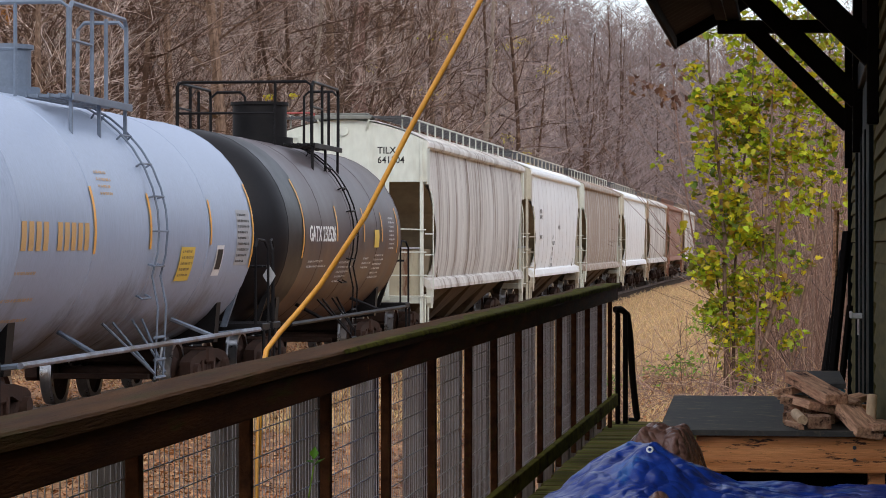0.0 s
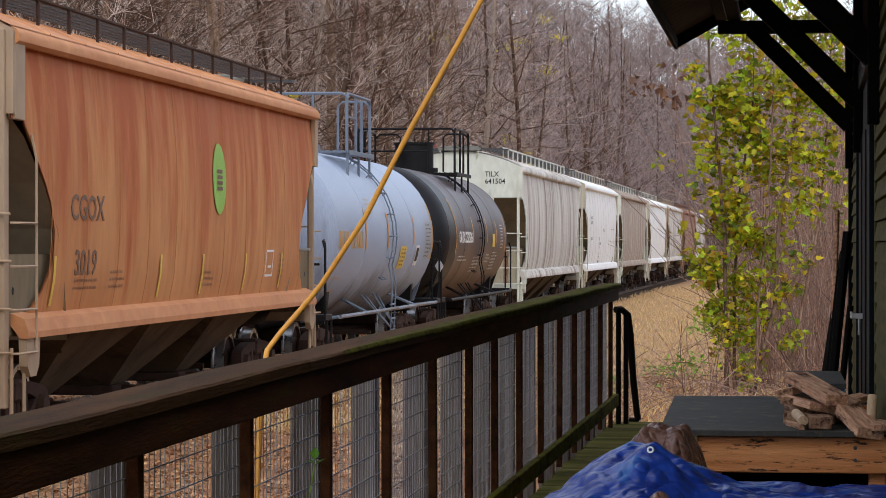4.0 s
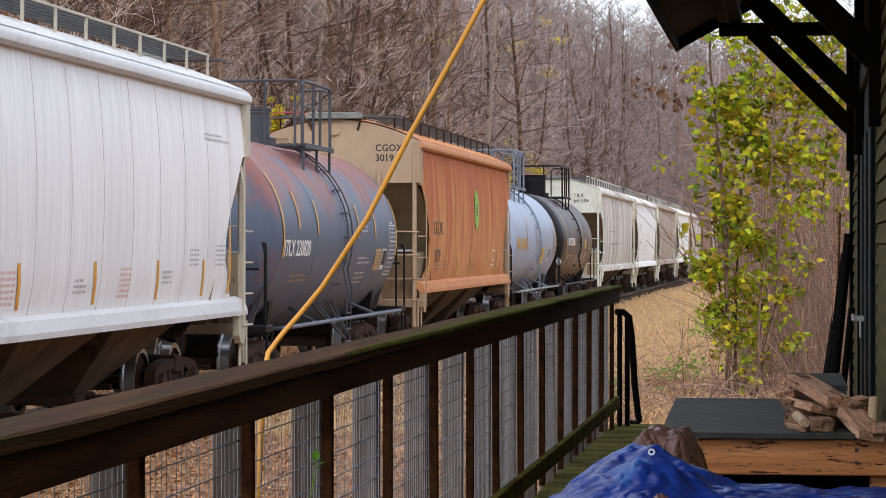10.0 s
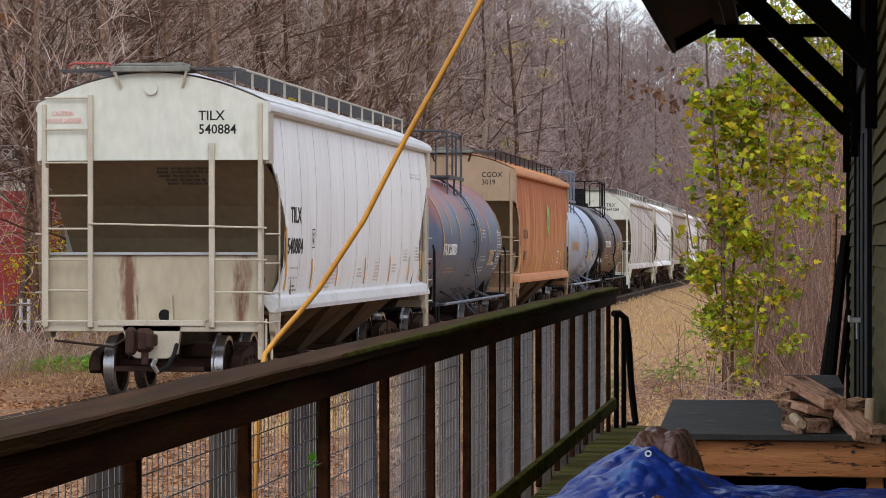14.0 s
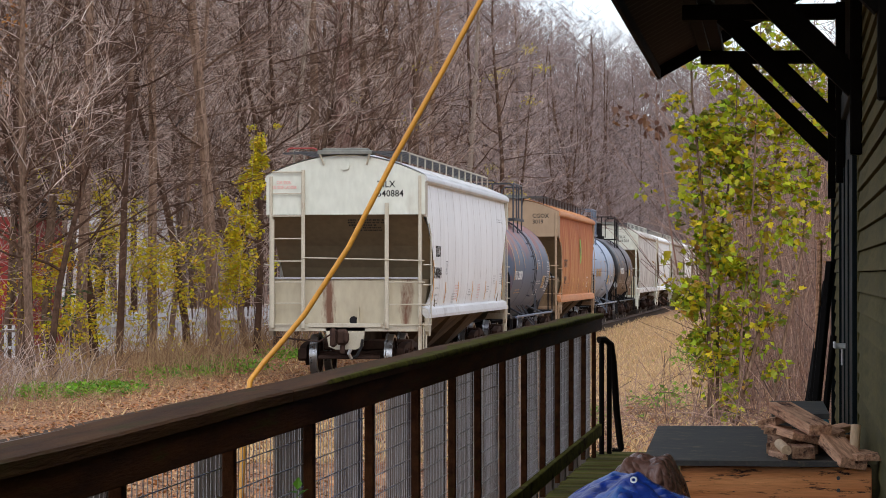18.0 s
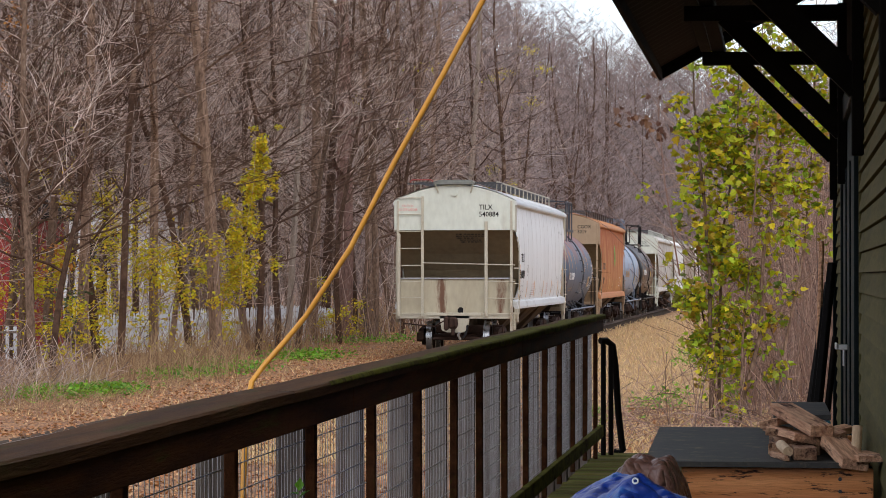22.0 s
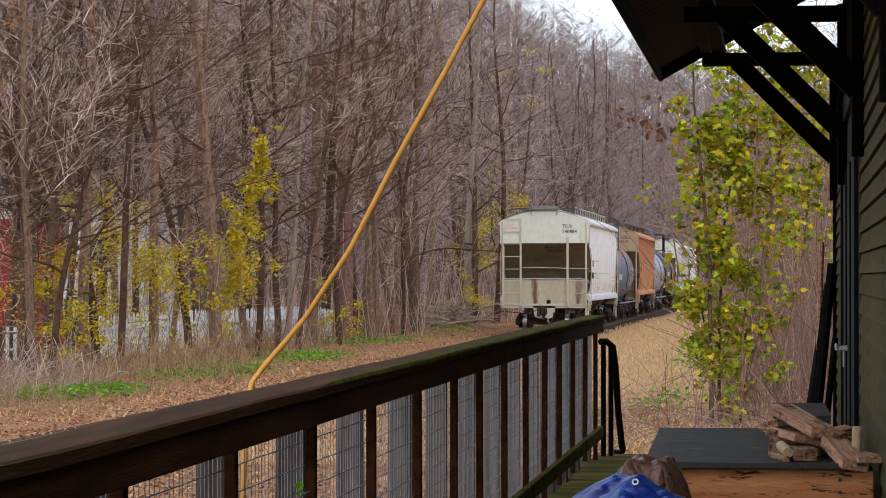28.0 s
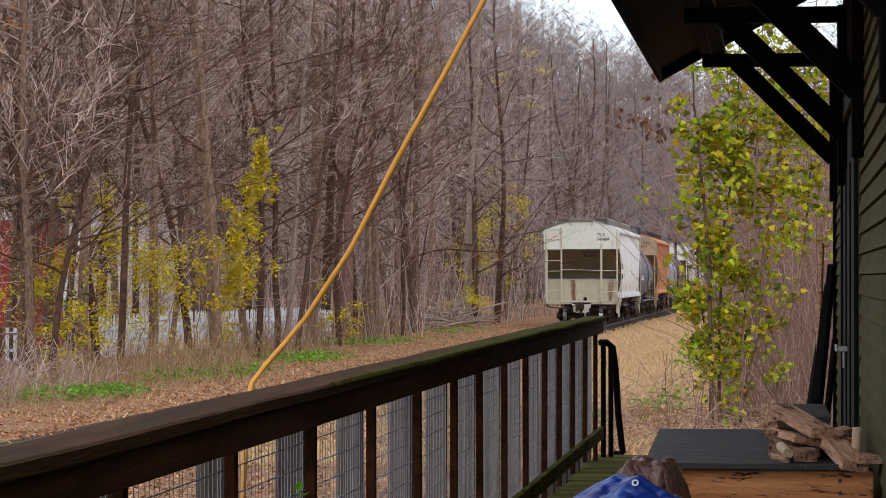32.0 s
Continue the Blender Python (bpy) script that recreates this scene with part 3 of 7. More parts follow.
def build_track():
    tr = thing("railway_track", "rusty rails half buried in fallen leaves", "railway track", kind="structure")
    # added bed strip; its dark colour deepens the underside and cuts bounce light
    bed = Mesh()
    ys = [-60 + 4 * i for i in range(166)]
    bed.loft([[(TRACK_X + x, y, z + 0.02 * noise.noise(Vector((x * 2, y, 0)))) for x, z in ((-1.9, -0.08), (-1.5, 0.035), (0, 0.05), (1.45, 0.035), (1.75, -0.08))] for y in ys], closed=False)
    part("trackbed", bed, M["ballast"], tr, "gravel track bed darkened for the shade under the train", smooth=True)
    for s in (-1, 1):
        r = Mesh()
        prof = [(-0.07, 0.0), (0.07, 0.0), (0.07, 0.012), (0.012, 0.03), (0.012, 0.11), (0.036, 0.12), (0.036, 0.148), (-0.036, 0.148), (-0.036, 0.12), (-0.012, 0.11), (-0.012, 0.03), (-0.07, 0.012)]
        r.plate([(TRACK_X + s * 0.7535 + u, v) for u, v in prof], "y", -60, 600)
        part("rail", r, M["stone"], tr)
    tie = Mesh().box(-1.3, 1.3, -0.11, 0.11, -0.12, 0.02, 0.01).data("tie", M["rust_iron"])
    for i in range(150):
        part("tie", tie, M["rust_iron"], tr, at=pose(TRACK_X, 20 + i * 0.6, 0.0))


build_track()

# ---- train ----
WHEEL_R = 0.42


def wheelset_data():
    """Two wheels and their axle in one turned shape; the treads are bright."""
    half = [(0.085, 1.05), (0.085, 0.86), (0.16, 0.85), (0.20, 0.805), (0.34, 0.805), (0.36, 0.845), (0.42, 0.845), (0.425, 0.725), (0.455, 0.71), (0.455, 0.685), (0.36, 0.685), (0.34, 0.735), (0.2, 0.735), (0.16, 0.695), (0.085, 0.69)]
    prof = [(r, x) for r, x in half] + [(r, -x) for r, x in reversed(half)]
    n = 28
    w = Mesh().loft([[(x, r * math.cos(2 * math.pi * k / n), r * math.sin(2 * math.pi * k / n)) for k in range(n)] for r, x in prof], caps=True)
    me = w.data("wheelset", M["rust_iron"], True)
    me.materials.append(M["wheel_steel"])
    for p in me.polygons:
        rad = min(math.hypot(me.vertices[i].co.y, me.vertices[i].co.z) for i in p.vertices)
        if rad > 0.355:
            p.material_index = 1
    return me


WHEELS = wheelset_data()


def side_frame_data():
    """Cast side frame: top and bottom members with two windows, pedestal jaws at the ends."""
    m = Mesh()
    m.plate([(-1.10, 0.36), (-1.10, 0.56), (-0.95, 0.62), (-0.5, 0.68), (0.5, 0.68), (0.95, 0.62), (1.10, 0.56), (1.10, 0.36), (0.88, 0.36), (0.88, 0.48), (0.70, 0.50), (0.45, 0.56), (-0.45, 0.56), (-0.70, 0.50), (-0.88, 0.48), (-0.88, 0.36)], "x", 0.93, 1.07)
    m.plate([(-0.80, 0.50), (-0.42, 0.20), (0.42, 0.20), (0.80, 0.50), (0.66, 0.50), (0.36, 0.30), (-0.36, 0.30), (-0.66, 0.50)], "x", 0.94, 1.06)
    for s in (-1, 1):
        m.box(0.93, 1.07, s * 0.33 - 0.05, s * 0.33 + 0.05, 0.28, 0.58, 0.01)
        m.tube([(0.98, s * 0.85, WHEEL_R), (1.13, s * 0.85, WHEEL_R)], 0.12, 10)
    for y in (-0.15, 0.0, 0.15):
        m.tube([(1.0, y, 0.28), (1.0, y, 0.5)], 0.06, 8)
    return m.data("side_frame", M["rust_iron"], True)


SIDE = side_frame_data()
BOLSTER = Mesh().box(-1.1, 1.1, -0.18, 0.18, 0.5, 0.72, 0.03).data("bolster", M["rust_iron"])


BEAM = Mesh().box(-0.62, 0.62, -0.04, 0.04, 0.36, 0.43, 0.01).data("brake_beam", M["rust_iron"])


def add_truck(car, y):
    tk = part("truck", BOLSTER, M["rust_iron"], car, "rusty cast-iron truck", at=pose(0, y, 0))
    part("side_frame", SIDE, M["rust_iron"], tk)
    part("side_frame", SIDE, M["rust_iron"], tk, at=pose(0, 0, 0, 0, 0, 180))
    for s in (-1, 1):
        part("brake_beam", BEAM, M["rust_iron"], tk, at=pose(0, s * 1.45, 0))
        ws = part("wheelset", WHEELS, M["wheel_steel"], tk, "steel wheels with bright treads", at=pose(0, s * 0.85, WHEEL_R))


def add_coupler(car, y, s, striker=None):
    lo, hi = lambda p, q: min(y + s * p, y + s * q), lambda p, q: max(y + s * p, y + s * q)
    c = Mesh().box(-0.08, 0.08, lo(-0.3, 0.42), hi(-0.3, 0.42), 0.73, 0.89, 0.02)
    c.box(-0.10, 0.13, lo(0.40, 0.60), hi(0.40, 0.60), 0.66, 0.98, 0.05)
    c.box(-0.20, -0.09, lo(0.46, 0.74), hi(0.46, 0.74), 0.62, 1.0, 0.045)
    c.box(0.06, 0.16, lo(0.55, 0.72), hi(0.55, 0.72), 0.70, 0.95, 0.04)
    c.tube([(0.02, y + s * 0.50, 0.50), (0.02, y + s * 0.50, 0.66)], 0.05, 8)
    part("coupler", c, M["rust_iron"], car, "rusty knuckle coupler")
    b = Mesh().plate([(-0.34, 1.06), (0.34, 1.06), (0.40, 0.98), (0.34, 0.62), (0.20, 0.56), (-0.20, 0.56), (-0.34, 0.62), (-0.40, 0.98)], "y", lo(-0.10, 0.02), hi(-0.10, 0.02))
    part("striker", b, striker or M["rust_iron"], car, "painted striker plate round the coupler")
    b = Mesh().box(-0.26, 0.26, lo(-0.105, -0.6), hi(-0.105, -0.6), 0.56, 0.92, 0.03)
    part("draft_box", b, M["rust_iron"], car)
    lever = Mesh().tube([(-1.35, y + s * 0.05, 0.80), (-0.5, y + s * 0.16, 0.72), (-0.2, y + s * 0.30, 0.90)], 0.018, 5)
    part("uncoupling_lever", lever, M["rust_iron"], car)
    h = Mesh().tube([(0.34, y, 0.75), (0.36, y + s * 0.25, 0.62), (0.30, y + s * 0.45, 0.45), (0.22, y + s * 0.62, 0.40)], 0.03, 6)
    part("air_hose", h, M["black"], car)
    g = Mesh().tube([(0.22, y + s * 0.62, 0.40), (0.18, y + s * 0.70, 0.50), (0.22, y + s * 0.72, 0.58)], 0.035, 6)
    part("hose_coupling", g, M["chrome"], car, "pale metal hose coupling")


def patch(parent, name, R, zc, y0, y1, z0, z1, material, label="", lift=0.004, side=1, n=6):
    """Paint or plate that follows a round tank's side."""
    m = Mesh()
    rings = []
    for i in range(n + 1):
        z = z0 + (z1 - z0) * i / n
        x = math.sqrt(max(0.01, R * R - (z - zc) ** 2))
        k = (R + lift) / R
        rings.append([(side * x * k, y0, zc + (z - zc) * k), (side * x * k, y1, zc + (z - zc) * k)])
    m.loft(rings, closed=False)
    return part(name, m, material, parent, label, smooth=True)


def hopper_side_x(z):
    """Half width of the bulging side at height z."""
    return 1.50 + 0.10 * math.sin(math.pi * min(1, max(0, (z - 1.2) / 2.8))) ** 0.8 - 0.05 * max(0, (1.7 - z) / 0.5)


def hopper_car(L, side_mat, end_mat, roof_mat, label, bays=3, post_mat=None, seams=13, number=None, side_number=None, letter="black_paint", seam_mat=None, plate_mat=None, mark_at=(0.645, 3.79), bracket_mat=None):
    H = L / 2
    car = thing("hopper_car", label, "railway wagon", "wagons of the freight train")
    post_mat = post_mat or end_mat
    bracket_mat = bracket_mat or post_mat
    sill_mat = roof_mat
    seam_mat = seam_mat or M["seam_dirt"]
    # curved side sheets
    for s in (-1, 1):
        m = Mesh()
        zs = [1.30 + 1.91 * i / 13 for i in range(14)] + [3.211, 3.5, 3.92]
        cols = 24
        rings = []
        for z in zs:
            ins = 0.0 if z > 3.21 else float(np.interp(z, (1.3, 1.42, 1.6, 1.9, 2.2, 2.5, 2.8, 3.21), (0.6, 0.8, 1.12, 1.4, 1.4, 1.2, 0.85, 0.36)))
            rings.append([(s * hopper_side_x(z), -H + ins + 0.02 + (L - 2 * ins - 0.04) * j / cols, z) for j in range(cols + 1)])
        m.loft(rings, closed=False)
        rings2 = [[(p[0] - s * 0.02, p[1], p[2]) for p in r] for r in rings]
        m.loft(rings2, closed=False)
        sd = part("side_sheet", m, side_mat, car, smooth=True)
        for i in range(1, seams if s > 0 else 1):
            seam = Mesh()
            y = -H + L * i / seams
            pts = [(s * (hopper_side_x(z) + 0.003), y, z) for z in [1.40 + 2.44 * k / 8 for k in range(9)]]
            seam.loft([[(p[0], p[1] - 0.009, p[2]), (p[0] + s * 0.004, p[1], p[2]), (p[0], p[1] + 0.009, p[2])] for p in pts], closed=False)
            part("seam", seam, seam_mat, sd)
        # side sill ledge and eave lip
        m = Mesh()
        m.plate([(s * 1.46, 1.42), (s * 1.60, 1.36), (s * 1.64, 1.24), (s * 1.64, 1.18), (s * 1.56, 1.18), (s * 1.50, 1.26), (s * 1.44, 1.34)], "y", -H + 0.35, H - 0.35)
        part("side_sill", m, sill_mat, car, smooth=False)
        m = Mesh()
        prof = [(1.46, 3.90), (1.59, 3.885), (1.635, 3.92), (1.64, 3.98), (1.61, 4.03), (1.55, 4.07), (1.46, 4.10)]
        m.plate([(s * a, b) for a, b in prof], "y", -H + 0.065, H - 0.065)
        part("eave_lip", m, roof_mat, car, smooth=True)
        # corner posts, jacking pads, grab irons
        for e in (-1, 1):
            y = e * (H - 0.02)
            m = Mesh().box(min(s * 1.47, s * 1.53), max(s * 1.47, s * 1.53), min(y + e * 0.065, y - e * 0.08), max(y + e * 0.065, y - e * 0.08), 0.55 if s > 0 else 1.0, 4.02, 0.008)
            m.box(min(s * 1.53, s * 1.605), max(s * 1.53, s * 1.605), min(y - e * 0.045, y - e * 0.24), max(y - e * 0.045, y - e * 0.36), 3.20, 3.99, 0.006)
            part("corner_post", m, post_mat, car)
            m = Mesh()
            yg = e * (H - 0.62)
            m.tube([(s * 1.64, yg, 1.05), (s * 1.64, yg, 2.85), (s * 1.60, yg + e * 0.02, 3.08)], 0.014, 6)
            for z in (1.05, 1.45, 1.85, 2.25):
                m.tube([(s * 1.56, y - e * 0.02, z), (s * 1.645, y - e * 0.06, z), (s * 1.645, yg, z)], 0.013, 6)
            part("grab_iron", m, post_mat, car)
            m = Mesh().plate([(y - e * 0.35, 1.2), (y - e * 0.80, 1.2), (y - e * 0.76, 0.92), (y - e * 0.66, 0.82), (y - e * 0.48, 0.82), (y - e * 0.38, 0.92)], "x", s * 1.54, s * 1.62)
            part("jacking_pad", m, post_mat, car)
            if s < 0:
                continue
            m = Mesh()
            m.tube([(s * 1.56, y - e * 0.06, 1.1), (s * 1.56, y - e * 0.06, 0.40), (s * 1.56, y - e * 0.46, 0.40), (s * 1.56, y - e * 0.46, 1.1)], 0.02, 6)
            part("sill_step", m, post_mat, car)
    # roof
    m = Mesh()
    xs = [-1.58 + 3.16 * i / 20 for i in range(21)]
    top = lambda x: 4.06 + 0.40 * (1 - (abs(x) / 1.58) ** 1.9)
    m.loft([[(x, y, top(x)) for x in xs] for y in (-H - 0.01, H + 0.01)], closed=False)
    m.loft([[(x, y, top(x) - 0.016) for x in xs] for y in (-H - 0.01, H + 0.01)], closed=False)
    roof = part("roof", m, roof_mat, car, smooth=True)
    ribs = Mesh()
    for i in range(1, seams):
        y = -H + L * i / seams
        ribs.loft([[(x, y - 0.03, top(x) + 0.001), (x, y, top(x) + 0.02), (x, y + 0.03, top(x) + 0.001)] for x in xs], closed=False)
    part("roof_rib", ribs, roof_mat, roof)
    m = Mesh().box(-0.30, 0.30, -H + 0.5, H - 0.5, 4.42, 4.52, 0.02)
    part("hatch", m, roof_mat, car)
    # ends
    for e in (-1, 1):
        y = e * H
        up = [(-1.60, 3.25), (-1.60, 4.0)] + [(x, top(x) - 0.02) for x in xs] + [(1.60, 4.0), (1.60, 3.25)]
        m = Mesh().plate(up, "y", y - e * 0.06, y)
        part("end_bulkhead", m, end_mat, car)
        m = Mesh()
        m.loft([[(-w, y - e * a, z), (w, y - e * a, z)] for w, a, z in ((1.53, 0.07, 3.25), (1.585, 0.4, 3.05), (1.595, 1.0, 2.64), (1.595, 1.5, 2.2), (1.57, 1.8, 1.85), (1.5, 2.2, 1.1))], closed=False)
        part("slope_sheet", m, M["grime"], car, "sloping end sheet brown with road grime and painted-in shade")
        m = Mesh().box(-1.48, 1.48, min(y - e * 0.16, y - e * 0.12), max(y - e * 0.16, y - e * 0.12), 1.06, 1.96, 0.004)
        part("shear_plate", m, plate_mat or M["end_stained"], car)
        m = Mesh().box(-1.5, 1.5, min(y - e * 0.17, y - e * 0.08), max(y - e * 0.17, y - e * 0.08), 1.962, 2.0, 0.004)
        part("plate_ledge", m, M["panel_grey"], car)
        for s in (-1, 1):
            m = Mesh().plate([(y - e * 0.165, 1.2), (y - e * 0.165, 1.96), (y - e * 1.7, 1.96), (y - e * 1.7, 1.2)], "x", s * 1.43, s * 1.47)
            # cream gusset coloured grime brown to carry its shadow
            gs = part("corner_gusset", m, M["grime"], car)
            m = Mesh().tube([(s * 1.468, y - e * 0.42, 1.62), (s * 1.474, y - e * 0.42, 1.62)], 0.035, 12)
            part("gusset_hole", m, M["black"], gs)
        m = Mesh().box(-1.5, 1.5, min(y, y - e * 0.18), max(y, y - e * 0.18), 0.92, 1.06, 0.01)
        m.box(-0.75, 0.75, min(y + e * 0.03, y - e * 0.1), max(y + e * 0.03, y - e * 0.1), 1.0, 1.08, 0.006)
        part("end_sill", m, post_mat, car)
        # ladder on the left half, posts and rungs on the right half, a rail across
        lx = 1 if e > 0 else -1
        m = Mesh()
        for x in (1.50, 0.88):
            m.box(min(lx * x, lx * (x - 0.07)), max(lx * x, lx * (x - 0.07)), min(y + e * 0.02, y + e * 0.07), max(y + e * 0.02, y + e * 0.07), 0.98, 4.14 if x < 1.2 else 3.15, 0.006)
        lad = part("end_ladder", m, post_mat, car)
        rung = Mesh().tube([(lx * 1.48, y + e * 0.06, 0), (lx * 0.86, y + e * 0.06, 0)], 0.014, 6).data("rung", post_mat)
        for z in (1.06, 1.48, 1.90, 2.32, 2.77, 3.22, 3.67, 4.10):
            part("rung", rung, post_mat, lad, at=pose(0, 0, z))
        m = Mesh().box(min(-lx * 0.80, -lx * 0.88), max(-lx * 0.80, -lx * 0.88), min(y + e * 0.02, y + e * 0.07), max(y + e * 0.02, y + e * 0.07), 0.98, 3.48, 0.006)
        for z in (1.06, 1.46, 1.90):
            m.tube([(-lx * 0.84, y + e * 0.06, z), (-lx * 1.6, y + e * 0.06, z)], 0.014, 6)
        part("end_post", m, post_mat, car)
        m = Mesh().tube([(-lx * 1.6, y + e * 0.09, 2.33), (-lx * 0.84, y + e * 0.09, 2.35), (lx * 0.86, y + e * 0.09, 2.39)], 0.014, 6)
        part("cross_rail", m, post_mat, car)
        m = Mesh().tube([(0.0, y + e * 0.0, 4.22), (0.0, y + e * 0.05, 4.22)], 0.085, 16)
        part("round_cap", m, end_mat, car)
        for x in (-0.25, 0.25):
            m = Mesh().plate([(x - 0.03, 1.08), (x + 0.03, 1.08), (x + 0.015, 1.42), (x - 0.015, 1.42)], "y", min(y - e * 0.12, y - e * 0.06), max(y - e * 0.12, y - e * 0.06))
            part("stiffener", m, plate_mat or M["end_stained"], car)
        m = Mesh().tube([(0.15, y - e * 0.115, 1.14), (0.15, y - e * 0.105, 1.14)], 0.085, 14)
        part("drain_hole", m, M["black"], car, "dark round opening")
        # crossover board over the end
        for s in (-1, 1):
            m = Mesh().plate([(s * 0.45, 4.515), (s * 0.62, 4.47), (s * 1.25, 4.46), (s * 1.25, 4.485), (s * 0.62, 4.497), (s * 0.45, 4.545)], "y", min(y - e * 0.25, y + e * 0.10), max(y - e * 0.25, y + e * 0.10))
            part("crossover_board", m, M["grate"], car, "dark grated crossover board")
        m = Mesh().box(-0.55, 0.55, min(y - e * 0.35, y + e * 0.12), max(y - e * 0.35, y + e * 0.12), 4.445, 4.525, 0.012)
        m.box(-0.45, 0.45, min(y - e * 0.3, y + e * 0.06), max(y - e * 0.3, y + e * 0.06), 4.527, 4.57, 0.01)
        part("end_platform", m, M["platform_grey"], car, "grey-green step platform on the roof end")
        for x in (-0.5, 0.5):
            part("platform_bracket", Mesh().tube([(x, y + e * 0.10, 4.45), (x * 0.86, y + e * 0.02, 4.24)], 0.022, 5), bracket_mat, car)
        add_coupler(car, e * (H - 0.02), e, post_mat)
        add_truck(car, e * (H - 1.9))
    # red-painted grab rail at the end of the far walkway
    for e in (-1, 1):
        y = e * (H - 0.1)
        m = Mesh().tube([(-1.18, y, 4.51), (-1.18, y, 4.56), (-1.12, y, 4.58), (-0.66, y, 4.58), (-0.60, y, 4.56), (-0.60, y, 4.51)], 0.015, 6)
        part("roof_grab_rail", m, M["rail_red"], car, "red-painted roof grab rail")
    # running boards on brackets
    for s in (-1, 1):
        m = Mesh()
        for i in range(6):
            x = s * (0.52 + 0.11 * i)
            m.box(x - 0.008, x + 0.008, -H + 0.2, H - 0.2, 4.50, 4.53)
        k = int((L - 0.6) / 0.16)
        for i in range(k):
            y = -H + 0.3 + i * 0.16
            m.box(min(s * 0.52, s * 1.07), max(s * 0.52, s * 1.07), y - 0.018, y + 0.018, 4.505, 4.522)
        rb = part("running_board", m, M["grate"], car, "grated steel roof walkway")
        m = Mesh().tube([(s * 1.09, -H + 0.2, 4.53), (s * 1.09, H - 0.2, 4.53)], 0.018, 5)
        nb = max(8, int(L / 1.15))
        for i in range(nb + 1):
            y = -H + 0.25 + (L - 0.5) * i / nb
            m.box(s * 1.09 - 0.014, s * 1.09 + 0.014, y - 0.022, y + 0.022, top(1.09) - 0.01, 4.53)
        part("bracket", m, bracket_mat, rb)
    # underframe and discharge hoppers
    m = Mesh().box(-0.2, 0.2, -H + 0.3, H - 0.3, 0.70, 1.0, 0.01)
    part("centre_sill", m, M["grime_dark"], car)
    span = L - 5.4
    for i in range(bays):
        y0 = -span / 2 + span * i / bays
        y1 = y0 + span / bays
        yc = (y0 + y1) / 2
        m = Mesh()
        m.loft([[(-1.5, y0 + 0.02, 1.32), (1.5, y0 + 0.02, 1.32), (1.5, y1 - 0.02, 1.32), (-1.5, y1 - 0.02, 1.32)],
                [(-0.55, yc - 0.35, 0.38), (0.55, yc - 0.35, 0.38), (0.55, yc + 0.35, 0.38), (-0.55, yc + 0.35, 0.38)]], caps=True)
        hb = part("discharge_hopper", m, M["grime_dark"], car, "tapered discharge hopper brown with grime")
        m = Mesh().box(-0.62, 0.62, yc - 0.42, yc + 0.42, 0.26, 0.38, 0.02)
        m.tube([(0.5, yc, 0.32), (0.95, yc, 0.32)], 0.05, 8)
        part("outlet_gate", m, M["rust_iron"], hb)
    for s in (-1, 1):
        m = Mesh()
        m.loft([[(-1.48, s * (H - 1.7), 1.5), (1.48, s * (H - 1.7), 1.5)], [(-1.3, s * span / 2, 0.95), (1.3, s * span / 2, 0.95)]], closed=False)
        part("floor_sheet", m, M["grime_dark"], car)
    m = Mesh().tube([(0.32, -H + 1.2, 0.96), (0.32, H - 1.2, 0.96)], 0.02, 6)
    part("brake_pipe", m, M["rust_iron"], car)
    if number:
        a, b = number
        for k, tx in enumerate((a, b)):
            lettering("reporting_mark", tx, 0.185, M[letter], car, pose(mark_at[0], -H - 0.004, mark_at[1] - 0.185 * k, 90, 0, 0), 0.95, align="LEFT")
        m = Mesh()
        for i in range(5):
            z = 3.13 - 0.05 * i
            dep = 0.07 + 0.93 * (3.25 - z) / 0.61 - 0.03
            x0 = (0.02, 0.0, 0.01, 0.09, 0.10)[i]
            for ln in (0.17, 0.05, 0.08, 0.09, 0.05, 0.07, 0.08)[: (7, 7, 5, 5, 5)[i]]:
                x1 = x0
                while x1 < x0 + ln - 0.015:
                    m.box(x1, x1 + 0.022, -H + dep, -H + dep + 0.006, z, z + 0.028)
                    x1 += 0.032
                x0 += ln + 0.028
        tagged(part("stencil_print", m, M["black_paint"], car, "rows of small stencilled print"), kind="stuff")
    return car


def side_lettering(car, text, size, y, z, material, xf, squeeze=1.0):
    """Painted characters that lie on a wagon's curved side; y is their middle, z their foot."""
    ob = lettering("reporting_mark", text, size, material, car, Matrix.Identity(4), squeeze)
    for v in ob.data.vertices:
        u, h, d = v.co
        v.co = (xf(z + h) + 0.006 + d, y + u, z + h)
    return ob


def curved_lines(car, y, z, n, w, material, gap=0.075, h=0.030, R=None, zc=2.2, xf=None):
    """Rows of unreadable stencil print as bars on a side."""
    m = Mesh()
    for i in range(n):
        zz = z - gap * i
        x0 = y
        end = y + w * (0.75 + 0.25 * ((i * 7) % 4) / 3)
        xa, xb = [(xf(za) if xf else math.sqrt(max(0.01, R * R - (za - zc) ** 2))) + 0.005 for za in (zz, zz + h)]
        k = i * 5
        while x0 < end:
            for _ in range(3 + (k * 7) % 5):
                wide = h * (0.42 + 0.22 * ((k * 3) % 3) / 2)
                m.add([(xa, x0, zz), (xa, x0 + wide, zz), (xb, x0 + wide, zz + h), (xb, x0, zz + h)], [(0, 1, 2, 3)])
                x0 += wide + h * 0.30
                k += 1
            x0 += h * 0.9
    tagged(part("stencil_print", m, material, car, "rows of small stencilled print"), kind="stuff")


